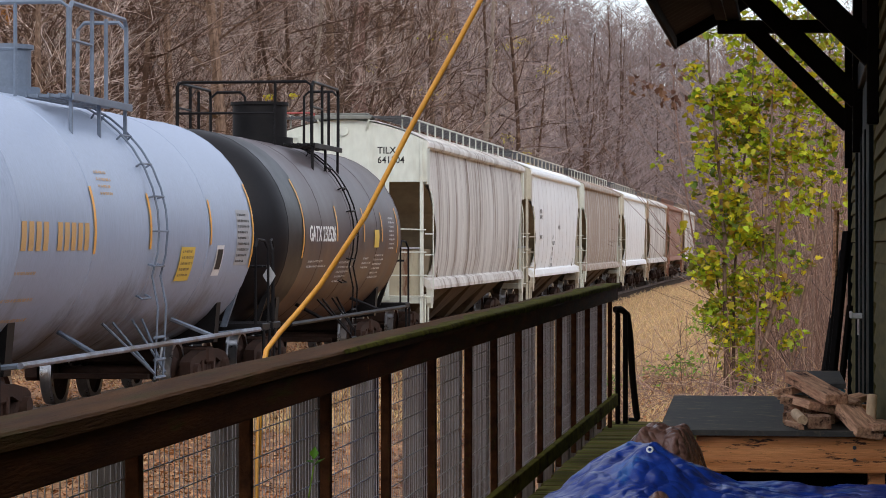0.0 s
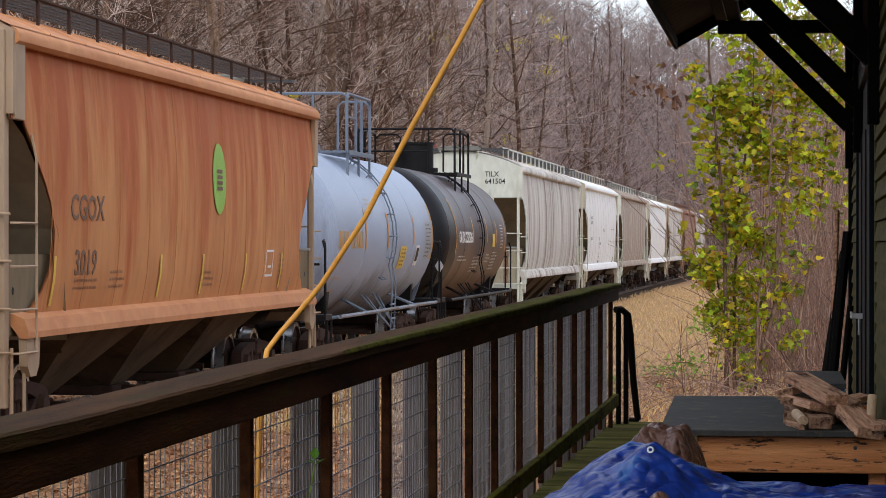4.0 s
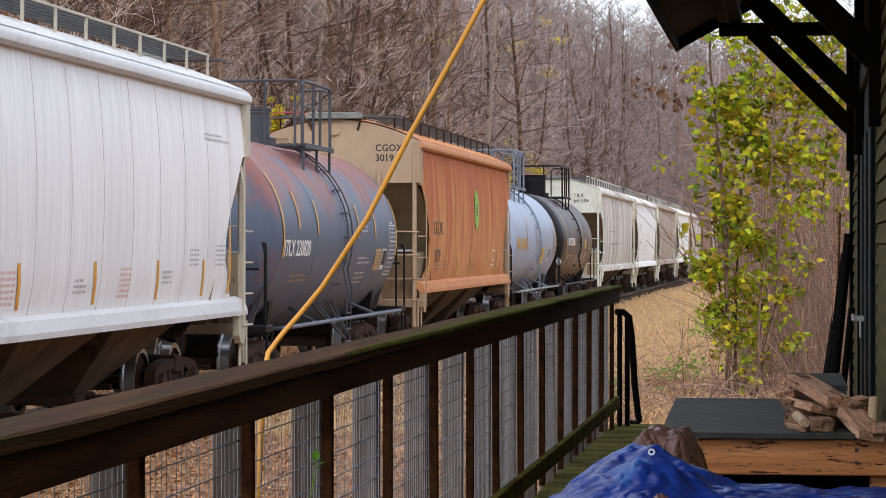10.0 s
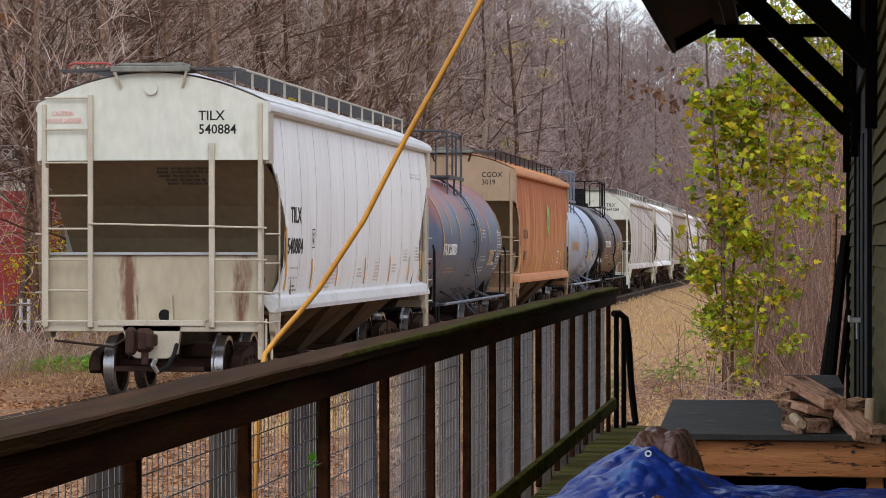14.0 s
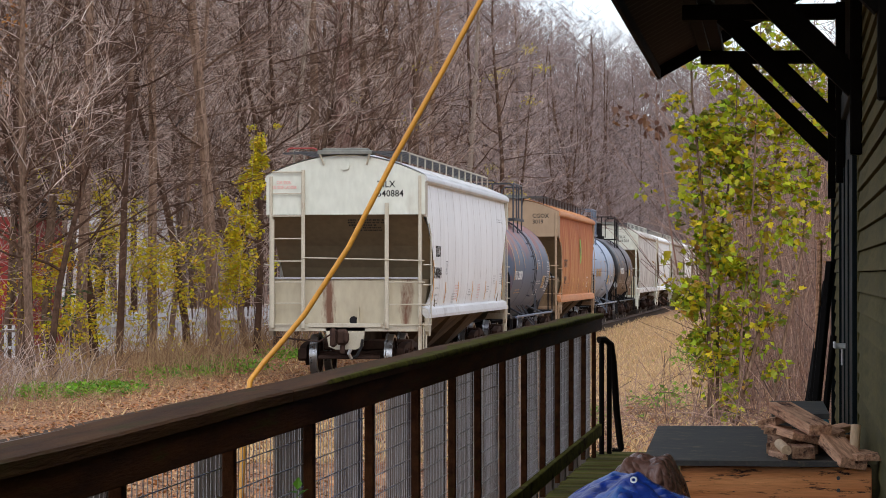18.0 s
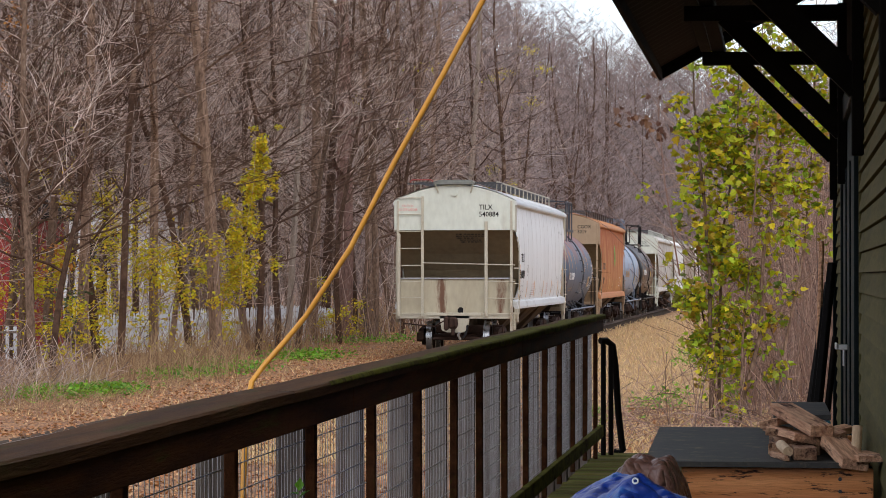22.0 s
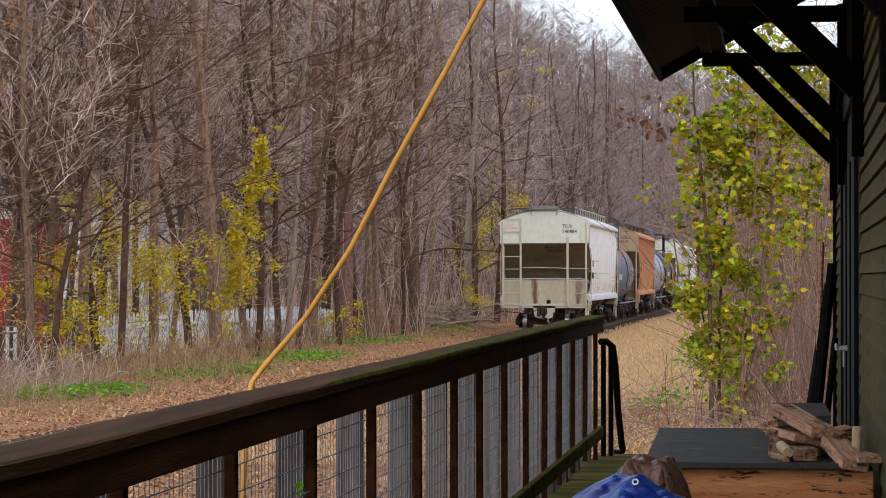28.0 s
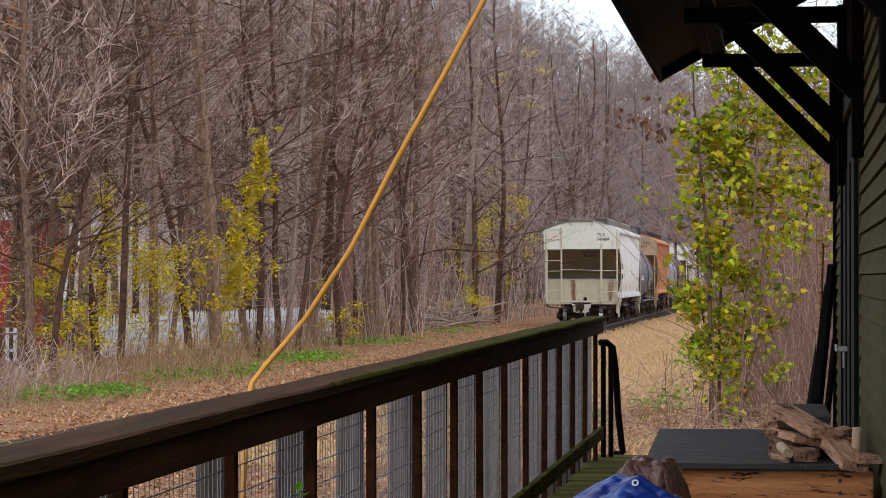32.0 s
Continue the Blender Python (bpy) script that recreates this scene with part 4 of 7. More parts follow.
def tank_car(L, body, label, rear=None, front=None, deck_mat=None, dome=(-0.05, 0.44, 0.52)):
    H = L / 2
    R, zc = 1.5, 2.2
    T = H - 0.35
    car = thing("tank_car", label, "railway wagon", "wagons of the freight train")
    n = 40
    deck_mat = deck_mat or M["black"]

    def ring(y, r):
        return [(r * math.cos(2 * math.pi * k / n), y, zc + r * math.sin(2 * math.pi * k / n)) for k in range(n)]

    def head(s):
        rows = []
        for i in range(9):
            a = math.pi / 2 * i / 8
            rows.append(ring(s * (T - 0.78 + 0.78 * math.sin(a)), max(0.01, R * math.cos(a))))
        return rows

    ys = [-T + 0.78 + (2 * T - 1.56) * i / 24 for i in range(25)]
    cut = -T + 2.3 if rear else None
    part("tank_shell", Mesh().loft([ring(y, R) for y in ys if cut is None or y >= cut - 0.3]), body, car, smooth=True)
    if rear:
        part("rear_shell", Mesh().loft([ring(y, R + 0.003) for y in ys if y < cut + 0.2]), rear, car, "black rear section of the shell", smooth=True)
    part("tank_head", Mesh().loft(head(-1)), rear or body, car, smooth=True)
    part("tank_head", Mesh().loft(head(1)), front or body, car, smooth=True)
    for i in range(5):
        y = -T + 0.8 + (2 * T - 1.6) * i / 4
        part("weld_seam", Mesh().loft([ring(y - 0.03, R), ring(y - 0.015, R + 0.007), ring(y + 0.015, R + 0.007), ring(y + 0.03, R)]), rear if rear and y < cut else body, car, smooth=True)
    # manway dome, platform and guard rails on top
    dy, dr, dh = dome
    m = Mesh().tube([(0, dy, zc + R - 0.06), (0, dy, zc + R + 0.08), (0, dy, zc + R + 0.081), (0, dy, zc + R + 0.08 + dh), (0, dy, zc + R + 0.081 + dh), (0, dy, zc + R + 0.13 + dh), (0, dy, zc + R + 0.135 + dh)],
                    [dr + 0.1, dr + 0.1, dr, dr, dr + 0.03, dr + 0.03, dr - 0.05], 24)
    part("manway_dome", m, deck_mat, car, "drum-shaped valve housing", smooth=True)
    m = Mesh()
    for s in (-1, 1):
        for i in range(5):
            x = s * (0.62 + 0.12 * i)
            m.box(x - 0.012, x + 0.012, -1.25, 1.25, zc + R - 0.10, zc + R - 0.05)
        for i in range(16):
            m.box(min(s * 0.60, s * 1.12), max(s * 0.60, s * 1.12), -1.2 + i * 0.16 - 0.015, -1.2 + i * 0.16 + 0.015, zc + R - 0.09, zc + R - 0.06)
        m.box(min(s * 1.12, s * 1.14), max(s * 1.12, s * 1.14), -1.26, 1.26, zc + R - 0.13, zc + R - 0.05, 0.004)
        for y in (-1.15, 0, 1.15):
            m.box(min(s * 1.06, s * 1.10), max(s * 1.06, s * 1.10), y - 0.02, y + 0.02, zc + R - 0.5, zc + R - 0.08, 0.004)
    part("top_platform", m, deck_mat, car, "grated platform round the valve housing", at=pose(0, dome[0], 0))
    for s in (-1, 1):
        m = Mesh()
        x = s * 1.08
        z0, z1 = zc + R - 0.08, zc + R + 0.91
        m.tube([(x, -1.2, z0), (x, -1.2, z1 - 0.08), (x, -1.12, z1), (x, 1.12, z1), (x, 1.2, z1 - 0.08), (x, 1.2, z0)], 0.026, 6)
        m.tube([(x, -1.2, (z0 + z1) / 2 + 0.1), (x, -0.3, (z0 + z1) / 2 + 0.1)], 0.02, 6)
        m.tube([(x, -0.3, z0), (x, -0.3, z1)], 0.026, 6)
        m.tube([(x, 0.3, z0), (x, 0.3, z1 - 0.06)], 0.026, 6)
        part("guard_rail", m, deck_mat, car, at=pose(0, dome[0], 0))
        for e in (1,):
            m = Mesh()
            m.tube([(x, e * 1.22, z0), (x, e * 1.22, z1 - 0.12), (x - s * 0.1, e * 1.24, z1 - 0.02), (s * 0.58, e * 1.24, z1 - 0.02), (s * 0.5, e * 1.24, z1 - 0.1), (s * 0.5, e * 1.22, z0 + 0.1)], 0.024, 6)
            part("end_rail", m, deck_mat, car, at=pose(0, dome[0], 0))
    m = Mesh()
    z0, z1 = zc + R - 0.08, zc + R + 0.91
    m.tube([(-1.08, -1.24, z0), (-1.08, -1.24, z1 - 0.06), (-1.0, -1.24, z1), (1.0, -1.24, z1), (1.08, -1.24, z1 - 0.06), (1.08, -1.24, z0)], 0.026, 6)
    m.tube([(-1.08, -1.24, z0 + 0.5), (0.5, -1.24, z0 + 0.5)], 0.02, 6)
    m.tube([(0.5, -1.24, z0), (0.5, -1.24, z1)], 0.024, 6)
    part("end_rail", m, deck_mat, car, at=pose(0, dome[0], 0))
    # side ladders, long step pipes, struts
    for s in (-1, 1):
        lad = Mesh()
        angs = [math.radians(64 - 9.2 * i) for i in range(10)]
        for dy in (-0.2, 0.2):
            pts = [(s * 1.575 * math.cos(a), dy, zc + 1.575 * math.sin(a)) for a in angs] + [(s * 1.56, dy, 1.35), (s * 1.52, dy, 0.55)]
            lad.tube(pts, 0.014, 6)
        ld = part("ladder", lad, deck_mat, car)
        for a in [math.radians(58 - 14.5 * i) for i in range(7)]:
            m = Mesh()
            p = (s * 1.575 * math.cos(a), zc + 1.575 * math.sin(a))
            m.tube([(p[0], -0.24, p[1]), (p[0], 0.24, p[1])], 0.012, 6)
            for dy in (-0.22, 0.22):
                m.tube([(p[0], dy, p[1]), (s * 1.48 * math.cos(a), dy, zc + 1.48 * math.sin(a))], 0.012, 5)
            part("rung", m, deck_mat, ld)
        for z in (1.0, 0.75, 0.55):
            part("rung", Mesh().tube([(s * 1.53, -0.24, z), (s * 1.53, 0.24, z)], 0.018, 6), deck_mat, ld)
        m = Mesh().tube([(s * 1.55, -H + 1.0, 0.92), (s * 1.55, H - 1.0, 0.92)], 0.032, 8)
        part("side_pipe", m, body if not rear else deck_mat, car)
        for p, q, r in [((s * 1.53, y, 0.92), (s * 1.05, y * 0.9, 1.14), 0.03) for y in (-T * 0.45, T * 0.45)] + \
                [((s * 1.53, math.copysign(0.25, y), 0.6), (s * 1.1, y, 1.18), 0.016) for y in (-0.9, -0.45, 0.45, 0.9)] + \
                [((s * 1.53, e * (H - 1.0), 0.92), (s * 0.9, e * (H - 1.1), 0.85), 0.03) for e in (-1, 1)]:
            part("strut", Mesh().tube([p, q], r, 6), deck_mat, car)
    # saddles, stub sills, end platforms
    for e in (-1, 1):
        y = e * (H - 1.9)
        m = Mesh()
        arc = [(1.42 * math.sin(a), zc - 1.49 * math.cos(a)) for a in [math.radians(-58 + 11.6 * i) for i in range(11)]]
        m.plate(arc + [(1.15, 0.78), (0.3, 0.68), (-0.3, 0.68), (-1.15, 0.78)], "y", y - 0.12, y + 0.12)
        part("saddle", m, M["black"], car)
        for s in (-1, 1):
            m = Mesh()
            m.plate([(s * 1.02, 0.95), (s * 1.10, 0.95), (s * 1.32, 1.6), (s * 1.25, 1.62)], "y", y + e * 0.9 - 0.045, y + e * 0.9 + 0.045)
            part("head_brace", m, deck_mat, car)
        m = Mesh().box(-0.26, 0.26, min(y - e * 1.0, e * H), max(y - e * 1.0, e * H), 0.68, 0.98, 0.015)
        part("stub_sill", m, M["black"], car)
        m = Mesh().box(-1.5, 1.5, min(e * H, e * (H - 0.55)), max(e * H, e * (H - 0.55)), 0.88, 0.98, 0.01)
        for s in (-1, 1):
            m.tube([(s * 1.5, e * (H - 0.06), 0.9), (s * 1.5, e * (H - 0.06), 0.40), (s * 1.5, e * (H - 0.46), 0.40), (s * 1.5, e * (H - 0.46), 0.9)], 0.022, 6)
        part("end_platform", m, deck_mat if rear else M["black"], car)
        m = Mesh()
        for s in (-1, 1):
            m.tube([(s * 1.48, e * (H - 0.05), 0.95), (s * 1.48, e * (H - 0.05), 1.98), (s * 1.44, e * (H - 0.10), 2.10), (s * 1.40, e * (H - 0.40), 2.12), (s * 1.40, e * (H - 0.50), 2.02), (s * 1.40, e * (H - 0.52), 0.95)], 0.02, 6)
        m.tube([(-1.4, e * (H - 0.03), 1.75), (1.4, e * (H - 0.03), 1.75)], 0.02, 6)
        part("platform_rail", m, M["black"], car)
        add_coupler(car, e * (H - 0.02), e)
        add_truck(car, y)
    # warning placard on its holder at the rear platform
    if rear:
        m = Mesh().plate([(1.45, 1.47), (1.54, 1.62), (1.45, 1.77), (1.36, 1.62)], "y", -H - 0.03, -H - 0.022)
        part("placard", m, M["panel_grey"], car, "pale diamond placard")
    return car


SPEED = 4.345
# wagon, local length, distance of its rear end along the track at 0 s
cars = []


def place(car, L, rear_y):
    cars.append((car, L, rear_y + L / 2))


A = hopper_car(16.0, M["hop_white"], M["hop_cream"], M["hop_roof"], "white covered hopper wagon with a cream end, last of train", 3, post_mat=M["post_cream"], number=("TILX", "540884"))
place(A, 16.0, -24.85)
B = tank_car(12.9, M["tank_slate"], "slate-blue tank wagon with rust-red patches and white lettering", deck_mat=M["slate_metal"], dome=(-0.3, 0.32, 0.42))
place(B, 12.9, -7.35)
C = hopper_car(15.6, M["hop_rust"], M["hop_tan"], M["hop_rust_roof"], "rust-orange covered hopper wagon with a lime green oval", 3, seams=12, number=("CGOX", "3019"), mark_at=(0.76, 3.84), plate_mat=M["hop_tan_shaded"], seam_mat=M["rust_streak"], bracket_mat=M["rust_iron"])
place(C, 15.6, 6.65)
D = tank_car(13.1, M["tank_blue"], "pale blue-grey tank wagon with faded orange lettering", deck_mat=M["blue_metal"], dome=(-0.95, 0.30, 0.42))
place(D, 13.1, 23.45)
E_ = tank_car(13.0, M["tank_brown"], "dark brown and black tank wagon with white lettering", rear=M["tank_black"])
place(E_, 13.0, 36.75)
F = hopper_car(18.0, M["hop_dirty"], M["hop_cream"], M["hop_dirty"], "white covered hopper wagon streaked with brown dirt", 4, number=("TILX", "641504"))
place(F, 18.0, 51.3)
G = hopper_car(15.5, M["hop_white"], M["post_cream"], M["hop_white"], "clean white covered hopper wagon", 3)
place(G, 15.5, 71.0)
Hc = hopper_car(17.4, M["hop_brown"], M["hop_cream"], M["hop_brown"], "brown covered hopper wagon streaked with pale dust", 4)
place(Hc, 17.4, 88.1)
I_ = copy_thing(G, pose(0, 0, 0))
tagged(I_, "white covered hopper wagon with a tan end")
place(I_, 15.5, 107.5)
J = hopper_car(16.6, M["hop_dirty"], M["hop_tan"], M["hop_dirty"], "grey dirt-streaked covered hopper wagon", 3)
place(J, 16.6, 124.6)
K = hopper_car(16.0, M["hop_red"], M["hop_red"], M["hop_red"], "red-brown covered hopper wagon", 3)
place(K, 16.0, 142.8)
Lc = copy_thing(J, pose(0, 0, 0))
place(Lc, 16.6, 160.4)


# ---- lettering and marks on the wagons ----
def wagon_marks():
    # white hopper at the rear
    for k, tx in enumerate(("TILX", "540884")):
        side_lettering(A, tx, 0.32, -8 + 2.05, 2.42 - 0.44 * k, M["black_paint"], hopper_side_x, 1.25)
    for y, top_z in ((-6.5, 2.35), (-4.5, 1.9), (-2.3, 1.9), (0.4, 1.9), (3.1, 1.9), (5.4, 1.9), (6.9, 2.3)):
        m = Mesh()
        zs = [1.46 + (top_z - 1.46) * i / 8 for i in range(9)]
        m.loft([[(hopper_side_x(z) + 0.008, y - 0.25 * (z - 1.46), z), (hopper_side_x(z) + 0.008, y + 0.10 - 0.25 * (z - 1.46), z)] for z in zs], closed=False)
        part("reflector_bar", m, M["yellow"], A, "orange-yellow reflective strip")
    for y, z, n, w, c in ((-6.3, 1.76, 1, 0.9, "grey_print"), (-6.3, 1.62, 1, 0.9, "grey_print"), (-6.05, 1.50, 2, 0.4, "black_paint"), (-3.3, 1.62, 4, 0.5, "grey_print"), (-2.9, 1.8, 6, 0.5, "red_paint"), (-0.4, 1.7, 3, 0.4, "grey_print"), (1.4, 1.8, 6, 0.5, "red_paint"), (3.3, 1.75, 3, 0.5, "grey_print"), (4.6, 2.0, 4, 0.5, "grey_print"), (6.0, 2.05, 5, 0.7, "grey_print"), (5.4, 3.4, 2, 1.2, "grey_print")):
        curved_lines(A, y, z, n, w, M[c], gap=0.058, h=0.028, xf=hopper_side_x)
    m = Mesh()
    for a, b, c, d in ((-4.67, -4.65, 2.06, 2.34), (-4.45, -4.43, 2.06, 2.34), (-4.65, -4.45, 2.06, 2.075), (-4.65, -4.45, 2.325, 2.34), (-4.58, -4.52, 2.12, 2.20), (-4.58, -4.52, 2.24, 2.28)):
        m.add([(hopper_side_x(z) + 0.009, y, z) for y, z in ((a, c), (b, c), (b, d), (a, d))], [(0, 1, 2, 3)])
    part("data_box", m, M["black_paint"], A, "small framed data box")
    for k, tx in enumerate(("CAUTION", "NO SIDE LADDER")):
        lettering("caution_note", tx, 0.092, M["red_paint"], A, pose(-1.24, -8.012, 3.86 - 0.098 * k, 90, 0, 0), 0.72, "small red warning print")
    # orange hopper
    H = 7.8
    for k, tx in enumerate(("CGOX", "3019")):
        side_lettering(C, tx, 0.36, -H + 2.6, 2.30 - 0.55 * k, M["brown_paint"], hopper_side_x, 1.2)
    m = Mesh()
    ring = [(8.75 - H + 0.37 * math.cos(a), 2.86 + 0.44 * math.sin(a)) for a in [2 * math.pi * i / 24 for i in range(24)]]
    m.add([(hopper_side_x(z) + 0.014, y, z) for y, z in ring], [tuple(range(24))])
    part("oval_emblem", m, M["green_paint"], C, "lime green oval emblem")
    m = Mesh()
    for i in range(4):
        z = 2.72 + 0.07 * i
        m.add([(hopper_side_x(z) + 0.018, 8.6 - H, z), (hopper_side_x(z) + 0.018, 8.9 - H, z), (hopper_side_x(z) + 0.018, 8.9 - H, z + 0.045), (hopper_side_x(z) + 0.018, 8.6 - H, z + 0.045)], [(0, 1, 2, 3)])
    part("emblem_print", m, M["brown_paint"], C)
    for y in (-6.4, -2.05, 0.1, 2.6, 5.0):
        m = Mesh()
        zs = [1.46 + 0.06 * i for i in range(9)]
        m.loft([[(hopper_side_x(z) + 0.016, y, z), (hopper_side_x(z) + 0.016, y + 0.08, z)] for z in zs], closed=False)
        part("reflector_bar", m, M["gold"], C, "yellow reflective strip")
    for y, z, n, w in ((-5.6, 1.75, 3, 0.9), (-4.2, 1.75, 3, 0.6), (0.3, 1.7, 3, 0.5), (4.9, 1.9, 5, 0.3)):
        curved_lines(C, y, z, n, w, M["brown_paint"], xf=hopper_side_x)
    m = Mesh()
    for a, b, c, d in ((4.0, 4.03, 1.62, 1.98), (4.47, 4.5, 1.62, 1.98), (4.03, 4.47, 1.62, 1.65), (4.03, 4.47, 1.95, 1.98), (4.12, 4.36, 1.74, 1.77)):
        m.add([(hopper_side_x(z) + 0.009, y, z) for y, z in ((a, c), (b, c), (b, d), (a, d))], [(0, 1, 2, 3)])
    part("data_box", m, M["white_paint"], C, "small white framed data box")
    # slate tank
    R = 1.5
    round_side = lambda z: math.sqrt(max(0.01, R * R - (z - 2.2) ** 2))
    side_lettering(B, "ITLX 220820", 0.33, -4.05, 1.92, M["white_paint"], round_side, 1.15)
    for y, z0, z1 in ((-5.2, 1.9, 3.1), (-4.0, 2.3, 2.85), (-2.5, 2.25, 2.75), (1.2, 2.2, 2.75), (2.9, 2.2, 2.75), (5.25, 1.9, 2.9)):
        patch(B, "reflector_bar", R, 2.2, y, y + 0.09, z0, z1, M["yellow"], "orange-yellow reflective strip", 0.012)
    for y, z, n, w, c in ((-4.2, 1.62, 2, 1.5, "orange"), (1.6, 2.45, 3, 0.6, "white_paint"), (1.4, 1.85, 2, 1.2, "white_paint"), (1.5, 1.6, 3, 1.0, "white_paint"), (4.56, 2.46, 1, 0.5, "white_paint"), (4.56, 2.36, 11, 0.62, "white_paint")):
        curved_lines(B, y, z, n, w, M[c], R=R)
    for a, c in ((4.52, 4.54), (5.20, 5.22)):
        patch(B, "table_rule", R, 2.2, a, c, 1.56, 2.44, M["white_paint"], "white ruled table edge", 0.006)
    for c in (1.56, 1.86, 2.14, 2.42):
        patch(B, "table_rule", R, 2.2, 4.54, 5.20, c, c + 0.018, M["white_paint"], "white ruled table line", 0.006, n=1)
    patch(B, "notice_plate", R, 2.2, 3.1, 3.75, 1.66, 2.02, M["tan_label"], "tan square notice", 0.008)
    curved_lines(B, 3.16, 1.94, 5, 0.55, M["brown_paint"], gap=0.055, h=0.03, R=R + 0.008)
    patch(B, "notice_plate", R, 2.2, 3.85, 4.25, 1.66, 2.02, M["white_paint"], "white framed notice", 0.006)
    patch(B, "notice_field", R, 2.2, 3.89, 4.21, 1.74, 1.99, M["black_paint"], "dark field of the notice", 0.010)
    # blue-grey tank
    for y, z0, z1 in ((-2.75, 1.95, 2.65), (-0.35, 2.0, 2.62), (2.75, 2.05, 2.6), (5.30, 1.75, 2.85)):
        patch(D, "reflector_bar", R, 2.2, y, y + 0.09, z0, z1, M["yellow"], "orange-yellow reflective strip", 0.012)
    for i in range(10):
        if i != 4:
            y0 = -5.35 + 0.25 * i
            patch(D, "faded_mark", R, 2.2, y0, y0 + 0.17, 1.99, 2.27, M["orange"], "faded orange painted mark", 0.005)
    for y, z, n, w, c in ((-5.4, 1.76, 1, 0.9, "orange"), (-5.7, 1.50, 1, 1.7, "orange"), (-5.5, 1.30, 1, 1.6, "orange"), (-2.3, 2.80, 4, 0.55, "orange"), (4.42, 2.42, 9, 0.72, "black_paint")):
        curved_lines(D, y, z, n, w, M[c], R=R)
    patch(D, "notice_plate", R, 2.2, 1.25, 1.98, 1.62, 2.02, M["gold"], "yellow square notice", 0.008)
    curved_lines(D, 1.32, 1.95, 5, 0.6, M["brown_paint"], gap=0.07, h=0.03, R=R + 0.008)
    patch(D, "notice_plate", R, 2.2, 3.2, 3.62, 1.66, 2.04, M["white_paint"], "white framed notice", 0.006)
    patch(D, "notice_field", R, 2.2, 3.26, 3.56, 1.74, 1.99, M["black_paint"], "dark field of the notice", 0.010)
    patch(D, "data_panel", R, 2.2, 4.36, 5.20, 1.78, 2.50, M["panel_grey"], "grey data panel of small print", 0.003)
    # brown tank
    side_lettering(E_, "GATX 232526", 0.33, -2.6, 2.10, M["white_paint"], round_side, 1.15)
    for y, z0, z1 in ((-4.25, 1.85, 3.0), (-1.4, 2.1, 2.65), (1.2, 2.1, 2.65), (3.1, 2.1, 2.6), (4.9, 1.9, 2.7)):
        patch(E_, "reflector_bar", R, 2.2, y, y + 0.09, z0, z1, M["yellow"], "orange-yellow reflective strip", 0.012)
    for y, z, n, w, c in ((-3.6, 1.78, 2, 1.6, "white_paint"), (-0.8, 1.75, 5, 1.2, "white_paint"), (1.4, 1.8, 3, 0.8, "white_paint"), (2.6, 1.85, 6, 1.0, "white_paint"), (4.0, 2.5, 8, 0.6, "white_paint")):
        curved_lines(E_, y, z, n, w, M[c], R=R)
    patch(E_, "notice_plate", R, 2.2, 2.35, 2.85, 2.0, 2.3, M["gold"], "yellow square notice", 0.008)
    # far white hopper
    for y, z, n, w in ((-5.2, 2.9, 2, 0.6), (-5.2, 2.2, 1, 0.6), (-1.5, 2.2, 6, 0.35), (0.2, 2.5, 1, 0.8)):
        curved_lines(G, y, z, n, w, M["black_paint"], gap=0.16, h=0.11, xf=hopper_side_x)


wagon_marks()

# ---- timber platform, railing and building ----
DECK = 0.82
RAIL_X = -1.45


def build_deck():
    dk = thing("deck", "mossy green timber platform of cross planks", "deck", kind="structure")
    joist = Mesh()
    for x in (-1.4, -0.75, -0.1, 0.28):
        joist.box(x - 0.02, x + 0.02, -4.0, 21.2, DECK - 0.24, DECK - 0.045)
    part("joist", joist, M["rail_wood"], dk)
    y = -4.0
    shapes = [Mesh().box(-0.93, 0.93, -0.066, 0.066, -0.038, 0.0, 0.005).data("plank", M["deck_wood"]) for _ in range(1)]
    while y < 21.2:
        part("plank", shapes[0], M["deck_wood"], dk, at=pose(-0.58 + rnd(-0.012, 0.012), y, DECK + rnd(-0.003, 0.003), 0, 0, rnd(-0.15, 0.15)))
        y += 0.147
    for yy in (-3.8, 0.0, 4.0, 8.0, 12.0, 16.0, 20.8):
        part("pile", Mesh().box(-1.45, -1.33, yy - 0.06, yy + 0.06, -0.1, DECK - 0.24, 0.008), M["post_wood"], dk)
        part("pile", Mesh().box(0.15, 0.27, yy - 0.06, yy + 0.06, -0.1, DECK - 0.24, 0.008), M["post_wood"], dk)


build_deck()


